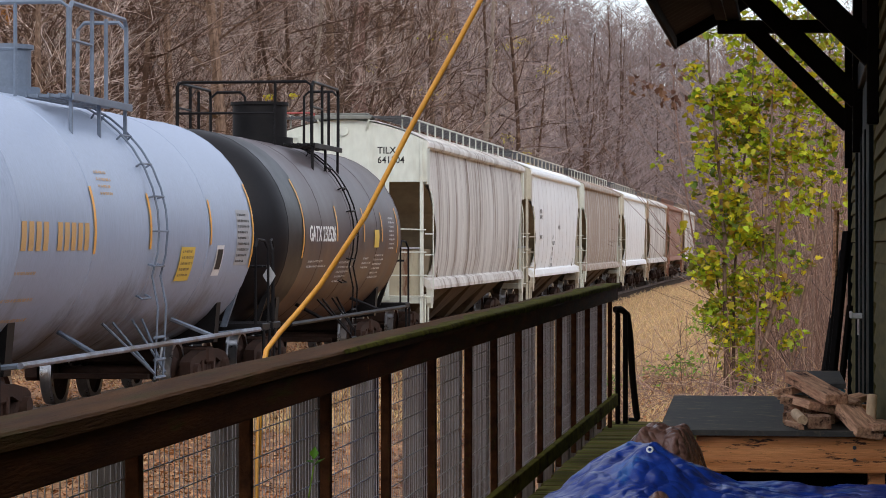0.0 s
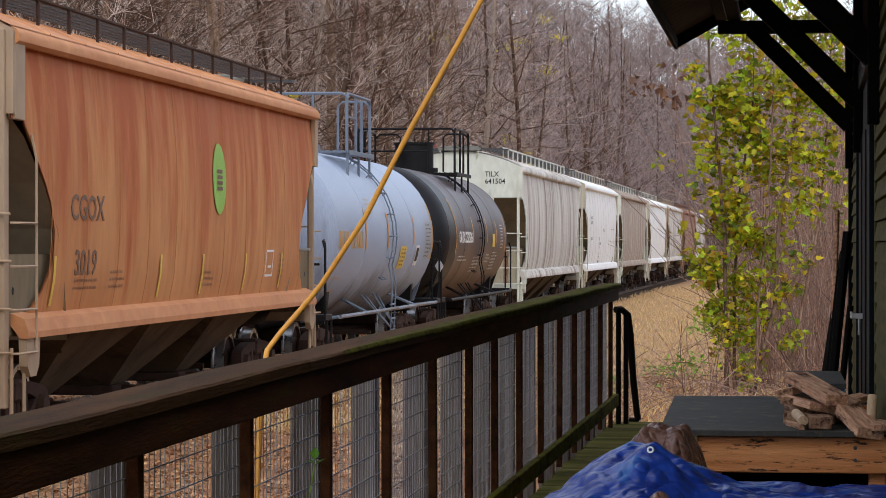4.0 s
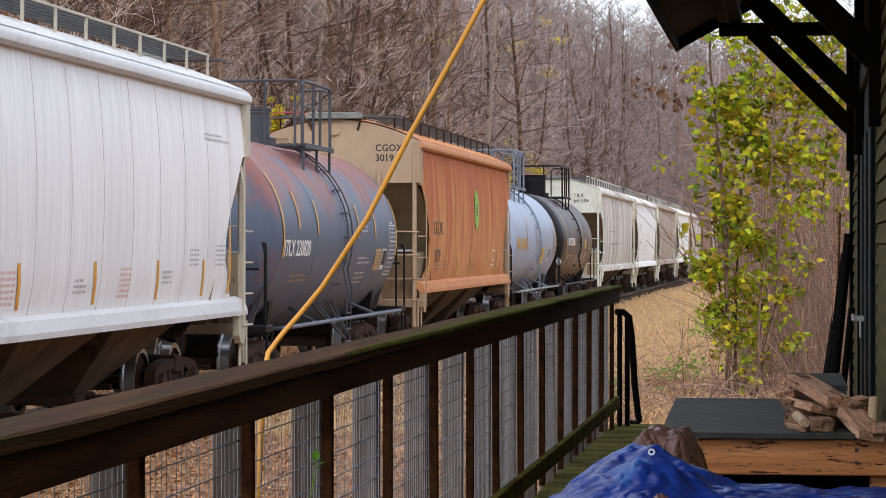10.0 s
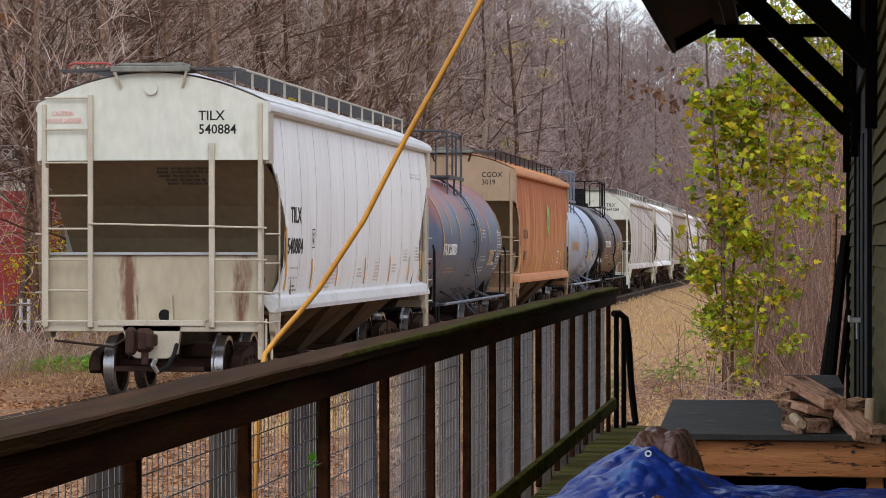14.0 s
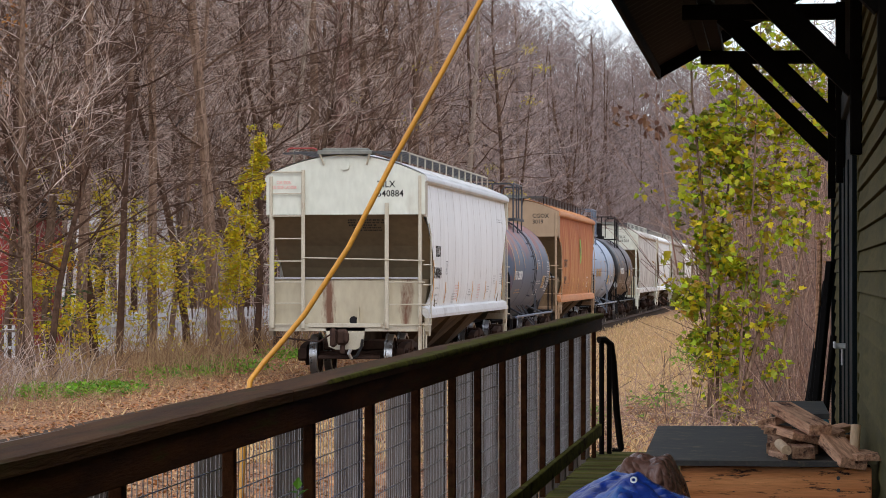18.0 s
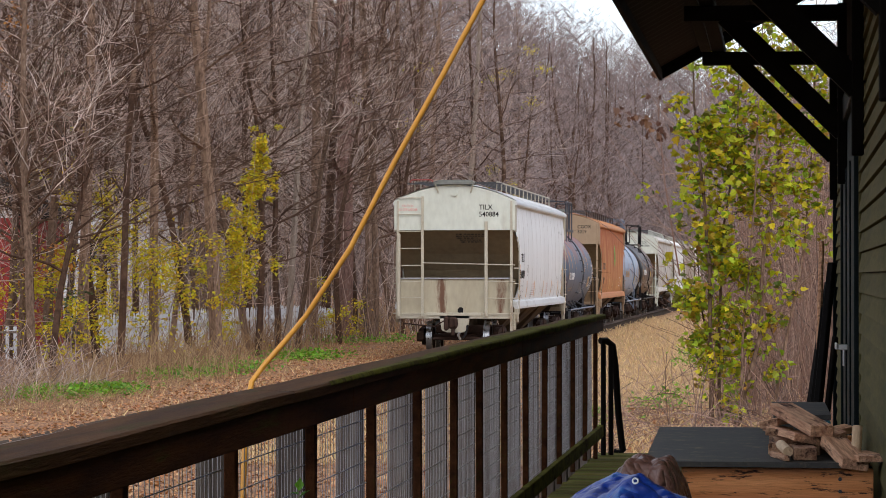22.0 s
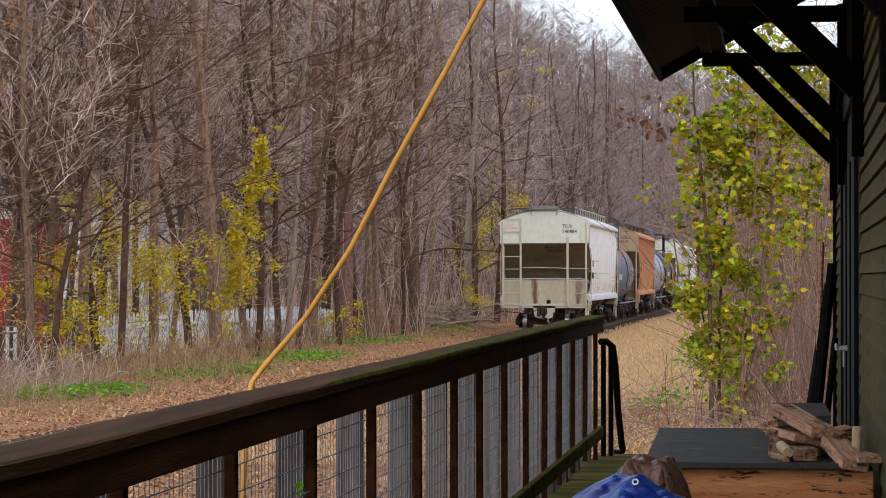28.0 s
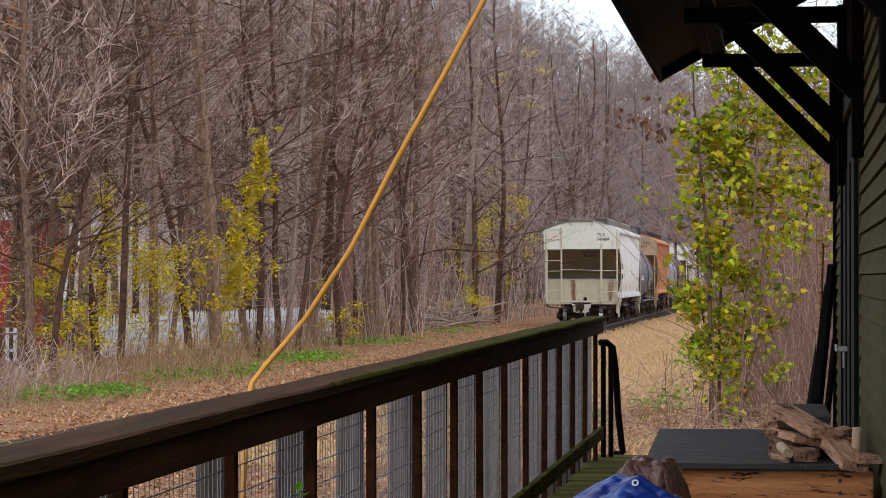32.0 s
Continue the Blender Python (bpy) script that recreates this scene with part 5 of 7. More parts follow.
def build_railing():
    rl = thing("railing", "dark wet timber railing with mossy cap and wire mesh panels", "railing")
    # cap boards, laid flat end to end
    for y0, y1 in ((1.5, 7.62), (7.625, 13.2), (13.205, 20.62)):
        m = Mesh()
        rows, k = [], 24
        for i in range(k + 1):
            y = y0 + (y1 - y0) * i / k
            w = 0.006 * noise.noise(Vector((0, y * 1.3, 1)))
            z = 1.868 + 0.006 * noise.noise(Vector((5, y * 0.8, 1)))
            rows.append([(RAIL_X + 0.045 + w, y, z - 0.034), (RAIL_X + 0.047 + w, y, z - 0.006), (RAIL_X + 0.040 + w, y, z), (RAIL_X - 0.098, y, z + 0.002), (RAIL_X - 0.106, y, z - 0.006), (RAIL_X - 0.106, y, z - 0.034)])
        m.loft(rows, caps=True)
        part("cap_board", m, M["cap_wood"], rl, "moss-edged cap board")
        # moss grown over the edge that faces the platform
        if y1 < 8.3:
            continue
        edge = Mesh()
        k = int((y1 - y0) / 0.05)
        rows = []
        for i in range(k + 1):
            y = max(8.2, y0 + 0.01) + (y1 - max(8.2, y0 + 0.01) - 0.01) * i / k
            w = 0.006 * noise.noise(Vector((0, y * 1.3, 1)))
            z = 1.868 + 0.006 * noise.noise(Vector((5, y * 0.8, 1)))
            grown = max(0.0, min(1.0, (y - 8.0) / 5.0))
            over = 0.002 + grown * min(0.135, 0.10 + 0.07 * noise.noise(Vector((y * 1.7, 4, 1))) + 0.015 * noise.noise(Vector((y * 11, 4, 1))))
            down = 0.004 + grown * (0.018 + 0.012 * noise.noise(Vector((y * 6, 9, 1))))
            rows.append([(RAIL_X + 0.046 + w, y, z - 0.006 - down), (RAIL_X + 0.051 + w, y, z - 0.006 - down * 0.5), (RAIL_X + 0.050 + w, y, z - 0.003), (RAIL_X + 0.043 + w, y, z + 0.004), (RAIL_X + 0.040 + w - over, y, z + 0.0015)])
        edge.loft(rows, closed=False)
        part("moss", edge, M["moss"], rl, "green moss along the cap edge", smooth=True)
    for y0, y1 in ((1.5, 8.72), (8.725, 14.3), (14.305, 20.55)):
        part("top_rail", Mesh().box(RAIL_X + 0.0, RAIL_X + 0.036, y0, y1, 1.748, 1.833, 0.004), M["rail_wood"], rl)
    for y0, y1 in ((1.5, 9.83), (9.835, 20.55)):
        part("bottom_rail", Mesh().box(RAIL_X + 0.0, RAIL_X + 0.036, y0, y1, 0.945, 1.035, 0.004), M["moss_rail"], rl, "green mossy bottom rail")
    picket = Mesh().box(-0.034, -0.002, -0.040, 0.0, DECK + 0.03, 1.83, 0.003).data("picket", M["rail_wood"])
    post = Mesh().box(-0.148, -0.058, 0.06, 0.15, 0.0, 1.83, 0.006).data("post", M["post_wood"])
    # far edge of each picket along the platform; the bays are wider at the near end
    bays = (2.24, 3.45, 4.66, 5.87, 7.08, 8.27, 9.47, 10.69, 11.79, 12.84, 13.96, 15.07, 16.16, 17.23, 18.29, 19.36)
    for y in bays:
        part("picket", picket, M["rail_wood"], rl, at=pose(RAIL_X, y, rnd(-0.004, 0.0), 0, rnd(-0.25, 0.25), 0))
        part("post", post, M["post_wood"], rl, "grey weathered post", at=pose(RAIL_X + rnd(-0.006, 0.004), y, 0, 0, rnd(-0.3, 0.3), 0))
    w = Mesh()
    x = RAIL_X - 0.048
    y = 2.0
    while y < 20.5:
        w.tube([(x, y, 0.99), (x + rnd(-0.002, 0.002), y + rnd(-0.002, 0.002), 1.80)], 0.0016, 3, False)
        y += 0.0505
    for i in range(11):
        z = 1.01 + i * 0.075
        w.tube([(x + 0.003, 2.0 + 1.85 * k, z + rnd(-0.003, 0.003)) for k in range(11)], 0.0022, 3, False)
    tagged(part("wire_mesh", w, M["wire"], rl, "galvanised welded wire mesh"), kind="stuff")
    # a weathered board leans against the outer end
    part("end_post", Mesh().box(RAIL_X - 0.034, RAIL_X - 0.002, 20.42, 20.46, 0.1, 1.80, 0.004), M["rail_wood"], rl)
    part("post", post, M["post_wood"], rl, "grey weathered post", at=pose(RAIL_X, 20.42, 0))
    # the whole railing climbs a little towards its far end
    hinge = Vector((0, 6.0, 1.868))
    rl.matrix_basis = Matrix.Translation(hinge) @ Matrix.Rotation(radians(0.14), 4, "X") @ Matrix.Translation(-hinge)


build_railing()


def build_sprig():
    s = thing("leaf_sprig", "small green leaf sprig growing through the railing mesh", "leaf")
    part("stalk", Mesh().tube([(-1.515, 8.05, 1.0), (-1.512, 8.06, 1.3), (-1.475, 8.07, 1.53)], 0.003, 4), M["green_weed"], s)
    lf = Mesh().add([(0, 0, 0), (0.016, 0.018, 0.005), (0.003, 0.042, -0.004), (-0.014, 0.019, 0.005)], [(0, 1, 2), (0, 2, 3)]).data("leaf", M["green_weed"])
    for k, (rx, rz) in enumerate(((40, -70), (10, 60), (75, 10))):
        part("leaf", lf, M["green_weed"], s, at=pose(-1.475, 8.07, 1.53 + 0.01 * k, rx, 0, rz))


build_sprig()


def build_handrail():
    hr = thing("stair_handrail", "black iron pipe handrail at the end of the platform", "handrail")
    m = Mesh()
    m.tube([(-1.46, 20.85, 1.70), (-1.415, 20.9, 1.70), (-1.375, 21.0, 1.66), (-1.36, 21.1, 1.5), (-1.345, 21.2, 1.15), (-1.325, 21.3, 0.90), (-1.315, 21.3, 0.835), (-1.335, 21.3, 0.815), (-1.385, 21.3, 0.815)], 0.026, 8)
    part("pipe", m, M["pipe_black"], hr, smooth=True)
    m = Mesh().tube([(-1.385, 20.95, 0.80), (-1.385, 20.95, 1.66)], 0.02, 8)
    m.tube([(-1.44, 20.9, 0.1), (-1.44, 20.9, 1.70)], 0.02, 8)
    part("upright", m, M["pipe_black"], hr)


build_handrail()


def build_rope():
    m = Mesh()
    pts = [(-1.60, 7.72, 0.05), (-1.602, 7.78, 0.9), (-1.603, 7.83, 1.45), (-1.602, 7.90, 1.80), (-1.598, 7.96, 1.885), (-1.565, 8.0, 1.937), (-1.505, 8.02, 2.008), (-1.445, 8.02, 2.08), (-1.307, 8.0, 2.283), (-1.171, 8.0, 2.545), (-1.026, 8.0, 2.803), (-0.908, 8.0, 3.02), (-0.29, 8.0, 4.16)]
    m.tube(pts, 0.0084, 10)
    ob = part("guy_cable", m, M["rope"], smooth=True)
    tagged(ob, "yellow-orange sleeved cable running up past the railing", "cable")


build_rope()

WALL_X = 0.36


def build_building():
    b = thing("depot_wall", "olive-tan clapboard wall with dark green trim", "wall", kind="structure")
    core = Mesh().box(WALL_X + 0.03, WALL_X + 0.15, -6, 22.15, 0.0, 4.3)
    core.box(WALL_X + 0.15, WALL_X + 7.0, 22.0, 22.15, 0.0, 4.3)
    core.box(WALL_X + 7.0, WALL_X + 7.15, -6, 22.15, 0.0, 4.3)
    part("wall_core", core, M["timber_dark"], b)
    i = 0
    for y0, y1 in ((-6.0, 14.60), (18.75, 22.05)):
        prof = [(0.031, 0.0), (-0.006, 0.0), (-0.006, 0.004), (0.010, 0.1015), (0.031, 0.1015)]
        bd = Mesh()
        bd.plate([(u, v) for u, v in prof], "y", y0, y1)
        me = bd.data("clapboard", M["siding"])
        for k in range(27):
            part("clapboard", me, M["siding"], b, at=pose(WALL_X, 0, DECK + 0.02 + k * 0.106, 0, 0, 0))
    part("corner_strip", Mesh().box(WALL_X - 0.004, WALL_X + 0.03, 14.60, 14.675, DECK, 3.7, 0.003), M["siding"], b)
    for y0, y1, t in ((14.68, 14.80, 0.03), (18.6, 18.72, 0.03), (22.06, 22.17, 0.03)):
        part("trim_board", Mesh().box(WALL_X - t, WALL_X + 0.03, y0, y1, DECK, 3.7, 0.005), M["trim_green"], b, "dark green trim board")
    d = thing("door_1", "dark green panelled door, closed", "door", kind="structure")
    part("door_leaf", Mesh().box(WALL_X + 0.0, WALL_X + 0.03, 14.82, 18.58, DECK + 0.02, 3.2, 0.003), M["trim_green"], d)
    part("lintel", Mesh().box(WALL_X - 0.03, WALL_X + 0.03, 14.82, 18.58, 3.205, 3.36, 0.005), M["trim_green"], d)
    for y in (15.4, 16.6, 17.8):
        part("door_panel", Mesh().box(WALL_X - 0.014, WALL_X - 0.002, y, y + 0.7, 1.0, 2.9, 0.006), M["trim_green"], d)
    m = Mesh().box(WALL_X - 0.085, WALL_X - 0.016, 17.0, 17.03, 1.74, 1.775, 0.004)
    m.box(WALL_X - 0.095, WALL_X - 0.078, 16.9, 17.06, 1.745, 1.785, 0.004)
    part("latch", m, M["chrome"], d, "bright metal latch")
    m = Mesh().tube([(WALL_X - 0.03, 17.6, 1.62), (WALL_X - 0.03, 17.6, 1.74)], 0.006, 8)
    part("door_bolt", m, M["chrome"], d)
    # roof overhang on brackets
    r = thing("roof_overhang", "dark corrugated eave on black timber brackets", "roof", kind="structure")
    slope = 0.55
    ex, ez, yend = -1.10, 3.935, 22.75
    sheet = Mesh()
    n = 110
    for lift in (0.0, 0.03):
        rows = []
        for i in range(n + 1):
            y = 7.6 + (yend - 7.6) * i / n
            rows.append([(ex + 4.0 * t, y, ez + lift + 4.0 * t * slope + 0.006 * (-1) ** i) for t in (0, 0.25, 0.5, 0.75, 1)])
        sheet.loft(rows, closed=False)
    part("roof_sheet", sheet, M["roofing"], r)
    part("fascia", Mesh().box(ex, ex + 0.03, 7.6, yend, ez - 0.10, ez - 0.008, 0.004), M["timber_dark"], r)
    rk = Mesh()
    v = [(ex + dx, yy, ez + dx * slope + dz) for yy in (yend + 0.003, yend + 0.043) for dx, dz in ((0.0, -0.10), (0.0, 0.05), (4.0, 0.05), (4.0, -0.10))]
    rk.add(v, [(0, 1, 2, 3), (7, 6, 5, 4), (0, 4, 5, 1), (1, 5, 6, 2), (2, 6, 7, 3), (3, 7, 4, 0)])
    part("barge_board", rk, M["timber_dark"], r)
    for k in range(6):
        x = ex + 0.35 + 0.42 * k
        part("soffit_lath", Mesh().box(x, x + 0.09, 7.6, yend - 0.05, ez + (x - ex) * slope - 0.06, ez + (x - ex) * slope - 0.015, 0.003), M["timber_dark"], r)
    corner = Vector((ex, yend, 0))
    r.matrix_basis = Matrix.Translation(corner) @ Matrix.Rotation(radians(0.36), 4, "Z") @ Matrix.Translation(-corner)
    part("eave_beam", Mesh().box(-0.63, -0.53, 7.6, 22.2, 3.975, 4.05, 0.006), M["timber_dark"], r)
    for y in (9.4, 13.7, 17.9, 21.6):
        br = thing("eave_bracket", "near-black timber knee bracket under the eave", "bracket", "brackets under the eave")
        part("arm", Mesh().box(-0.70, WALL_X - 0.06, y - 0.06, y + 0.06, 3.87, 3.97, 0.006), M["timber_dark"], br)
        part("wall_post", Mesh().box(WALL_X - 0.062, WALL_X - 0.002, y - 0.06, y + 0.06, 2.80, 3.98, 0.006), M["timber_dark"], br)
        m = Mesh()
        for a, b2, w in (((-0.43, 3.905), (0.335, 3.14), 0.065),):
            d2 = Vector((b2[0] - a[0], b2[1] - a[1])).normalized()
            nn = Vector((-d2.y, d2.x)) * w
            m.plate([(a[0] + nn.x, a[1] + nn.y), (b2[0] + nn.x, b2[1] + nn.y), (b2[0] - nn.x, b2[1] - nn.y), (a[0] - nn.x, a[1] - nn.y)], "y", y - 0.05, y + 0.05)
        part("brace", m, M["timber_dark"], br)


build_building()


# ---- bench box, scrap wood, tarpaulins, leaning tools ----
def build_box():
    b = thing("wood_box", "long timber bench box with a dark slate-coloured lid", "box")
    z = 1.44
    lid = Mesh().plate([(-0.60, 11.15), (0.22, 11.15), (0.22, 13.7), (-0.66, 13.7)], "z", z - 0.022, z)
    part("lid", lid, M["lid"], b, "dark slate-coloured board lid")
    part("front_plank", Mesh().box(-0.45, 0.33, 11.20, 11.24, z - 0.175, z - 0.028, 0.005), M["box_wood"], b, "orange-brown planed plank")
    part("side_plank", Mesh().box(-0.45, -0.41, 11.245, 13.6, z - 0.30, z - 0.024, 0.005), M["box_wood"], b)
    # dark panel added to stand for the shade under the lid
    part("back_board", Mesh().box(-0.40, 0.33, 11.40, 11.43, DECK, z - 0.03, 0.005), M["timber_dark"], b)
    for x in (-0.42, 0.25):
        for y in (11.25, 13.5):
            part("leg", Mesh().box(x, x + 0.07, y, y + 0.07, DECK, z - 0.03, 0.005), M["box_wood"], b)
    for zz in (z - 0.07, z - 0.12):
        part("bolt", Mesh().tube([(0.195, 11.2, zz), (0.195, 11.19, zz)], 0.008, 8), M["grate"], b)
    # pieces of cut wood on the lid
    top = z + 0.001
    items = [  # x, y, z, width, length, thickness, tilts and turn
        (0.040, 11.60, 1.592, 0.10, 0.48, 0.045, 9, 0, 21), (0.020, 11.62, 1.522, 0.17, 0.34, 0.032, 4, 12, 24), (-0.058, 11.78, 1.572, 0.09, 0.17, 0.032, 4, -10, -30), (-0.052, 11.70, 1.535, 0.075, 0.22, 0.03, 0, 6, -12),
        (0.050, 11.33, 1.468, 0.094, 0.20, 0.050, 0, 0, 3), (0.215, 11.27, 1.472, 0.115, 0.30, 0.045, 15, 8, 19), (-0.050, 11.33, 1.453, 0.022, 0.30, 0.022, 0, 0, 12), (0.175, 11.52, 1.53, 0.07, 0.10, 0.035, 10, -18, 30),
        (0.03, 11.72, 1.465, 0.22, 0.30, 0.045, 0, 0, -8), (0.16, 11.66, 1.495, 0.09, 0.22, 0.06, 0, 0, 8), (-0.02, 11.75, 1.49, 0.08, 0.26, 0.08, 0, 0, 18), (0.20, 11.62, 1.545, 0.05, 0.16, 0.03, 4, 12, -30), (0.290, 11.29, 1.458, 0.13, 0.34, 0.026, 0, 0, 14)]
    for x, y, zz, lx, ly, lz, rx, ry, rz in items:
        ob = part("wood_offcut", Mesh().box(-lx / 2, lx / 2, -ly / 2, ly / 2, -lz / 2, lz / 2, 0.002), M["scrap_wood"], at=pose(x, y, zz, rx, ry, rz))
        tagged(ob, "cut end of reddish-brown lumber on the bench lid", "wood", "offcuts on the lid")
    for x, y, zz, ln, r, rx, ry, rz in ((-0.030, 11.36, 1.484, 0.22, 0.021, 4, 0, 8), (0.265, 11.34, 1.505, 0.15, 0.021, 74, 4, 0)):
        m = Mesh().tube([(0, -ln / 2, 0), (0, ln / 2, 0)], r, 14)
        ob = part("round_stick", m, M["peeled_stick"], at=pose(x, y, zz, rx, ry, rz), smooth=True)
        tagged(ob, "short round peeled stick among the offcuts", "wood", "offcuts on the lid")
    tb = thing("small_table", "small table with a slate top and teal edge", "table")
    part("top", Mesh().plate([(-0.08, 12.25), (0.175, 12.25), (0.16, 13.5), (-0.10, 13.5)], "z", 1.555, 1.578), M["lid"], tb)
    part("apron", Mesh().box(-0.07, 0.10, 12.27, 12.31, 1.49, 1.554, 0.004), M["lid"], tb)
    part("corner_block", Mesh().box(0.103, 0.172, 12.255, 12.32, 1.49, 1.552, 0.004), M["teal"], tb, "teal painted corner")
    for x in (-0.07, 0.12):
        for y in (12.33, 13.4):
            part("leg", Mesh().box(x, x + 0.03, y, y + 0.03, z + 0.001, 1.554), M["lid"], tb)


build_box()


def sheet_mesh(fn, nu, nv):
    m = Mesh()
    m.loft([[fn(i / nu, j / nv) for j in range(nv + 1)] for i in range(nu + 1)], closed=False)
    return m


def build_tarps():
    def ridge(x, y, s, seed):
        p = Vector((x * s, y * s * 0.7, seed))
        return (1 - abs(noise.noise(p)) * 2) * 0.6 + (1 - abs(noise.noise(p * 2.1 + Vector((3, 1, 0)))) * 2) * 0.3 + 0.12 * noise.noise(p * 6)

    def crease(x, y, s, seed):
        """Long flat facets that meet in sharp valleys."""
        p = Vector((x * s, y * s * 0.55, seed))
        return min(0.5, abs(noise.noise(p)) ** 0.8 * 1.6)

    def facet(x, y, cell, seed):
        """Flat facets between random knots, as in a sheet that was crumpled once."""
        w = noise.noise_vector(Vector((x / cell * 0.35, y / cell * 0.35, seed))) * 0.9
        u, v = x / cell + w.x, y / cell * 0.7 + w.y
        v2 = v / 0.866
        u2 = u - v2 * 0.5
        i, j = math.floor(u2), math.floor(v2)
        a, b = u2 - i, v2 - j

        def knot(p, q):
            return noise.cell(Vector((p + 0.5, q + 0.5, seed * 7.3 + 0.5)))

        if a + b < 1:
            return knot(i, j) * (1 - a - b) + knot(i + 1, j) * a + knot(i, j + 1) * b
        return knot(i + 1, j + 1) * (a + b - 1) + knot(i + 1, j) * (1 - b) + knot(i, j + 1) * (1 - a)

    def step(a, b, v):
        t = max(0.0, min(1.0, (v - a) / (b - a)))
        return t * t * (3 - 2 * t)

    def heap(x, y):
        edge = -1.17 + 0.25 * step(9.2, 10.2, y)
        body = 0.42 * step(edge - 0.12, edge + 0.10, x) * step(8.3, 8.9, y) * (1 - step(10.3, 10.8, y))
        peak = 0.25 * math.exp(-((x + 0.61) / (0.25 if x < -0.61 else 0.27)) ** 2 - ((y - 10.0) / 0.40) ** 2)
        rise = 0.05 * step(-0.5, 0.0, x)
        return DECK + 0.012 + body + peak + rise * min(1, body * 4)

    def blue(u, v):
        x = -1.28 + 1.62 * u + 0.02 * noise.noise(Vector((v * 9, 0, 1)))
        y = 8.3 + 2.5 * v + 0.05 * noise.noise(Vector((u * 7, 3, 1)))
        h = heap(x, y)
        k = min(1, (h - DECK) * 5) * (1 - 0.55 * step(-0.45, -0.1, x))
        wob = noise.noise_vector(Vector((x * 7, y * 5, 4))) * 0.02
        x, y = x + wob.x, y + wob.y
        dx, dy = x + 0.61, y - 10.0
        rad = math.hypot(dx, dy)
        fold = abs(math.sin(3.5 * math.atan2(dy, dx) + 1.2 * noise.noise(Vector((rad * 2, 1, 3))))) * min(1, rad / 0.25) * max(0, 1 - rad / 1.2)
        return (x, y, h - 0.03 * k + 0.035 * k * crease(x, y, 2.6, 0.3) + 0.03 * k * fold + 0.026 * k * facet(x, y, 0.16, 1.0) + 0.017 * k * facet(x + 0.3 * y, y - 0.4 * x, 0.075, 2.0) + 0.006 * k * facet(x - 0.5 * y, y, 0.035, 5.0))

    ob = part("blue_tarp", sheet_mesh(blue, 150, 190), M["tarp_blue"], smooth=True)
    ob.modifiers.new("thickness", "SOLIDIFY").thickness = 0.003
    tagged(ob, "crumpled blue plastic tarpaulin thrown over a heap", "tarpaulin")
    g = Mesh()
    n = 18
    g.loft([[(r * math.cos(2 * math.pi * k / n), h, r * math.sin(2 * math.pi * k / n)) for k in range(n)] for r, h in ((0.009, 0), (0.009, -0.003), (0.014, -0.005), (0.019, -0.003), (0.019, 0))])
    part("grommet", g, M["chrome"], ob, "bright metal eyelet", smooth=True, at=Matrix.LocRotScale((-0.555, 9.72, 1.466), Euler((radians(-28), 0, 0)), (0.7, 0.7, 0.7)))

    def brown(u, v):
        x = -0.92 + 0.66 * u
        y = 10.2 + 0.95 * v
        h = DECK + 0.02 + 0.66 * step(-0.92, -0.60, x) * (1 - step(-0.50, -0.28, x) * 0.7) * step(10.2, 10.55, y) * (1 - step(10.9, 11.14, y))
        k = min(1, (h - DECK) * 4)
        wob = noise.noise_vector(Vector((x * 13, y * 9, 2))) * 0.022
        x, y = x + wob.x, y + wob.y
        return (x, y, h - 0.035 + 0.03 * k * crease(x, y, 5, 1.3) + 0.04 * k * facet(x, y, 0.12, 3.0) + 0.026 * k * facet(x + 0.4 * y, y - 0.3 * x, 0.055, 4.0) + 0.008 * k * facet(x - y, y, 0.025, 9.0))

    ob = part("brown_tarp", sheet_mesh(brown, 110, 110), M["tarp_brown"], smooth=True)
    ob.modifiers.new("thickness", "SOLIDIFY").thickness = 0.003
    tagged(ob, "crumpled dark brown tarpaulin beside the blue one", "tarpaulin")

    def flap(u, v):
        x = -0.60 + 0.22 * u
        y = 9.0 + 0.30 * v
        b = math.sin(math.pi * u) ** 0.7 * math.sin(math.pi * v) ** 0.7
        return (x, y, 1.20 + 0.15 * b + 0.03 * b * facet(x, y, 0.05, 6.0))

    ob = part("tarp_flap", sheet_mesh(flap, 40, 40), M["tarp_brown"], smooth=True)
    ob.modifiers.new("thickness", "SOLIDIFY").thickness = 0.003
    tagged(ob, "brown underside of a tarpaulin folded over the blue", "tarpaulin")

    def fold_over(u, v):
        x = -1.02 + 0.30 * u
        y = 8.62 + 0.34 * v
        b = math.sin(math.pi * u) ** 0.6 * math.sin(math.pi * v) ** 0.6
        return (x, y, 1.21 + 0.10 * b + 0.03 * b * facet(x, y, 0.06, 8.0))

    ob = part("tarp_flap", sheet_mesh(fold_over, 40, 40), M["tarp_brown"], smooth=True)
    ob.modifiers.new("thickness", "SOLIDIFY").thickness = 0.003
    tagged(ob, "brown underside of a tarpaulin folded over the blue", "tarpaulin")


build_tarps()


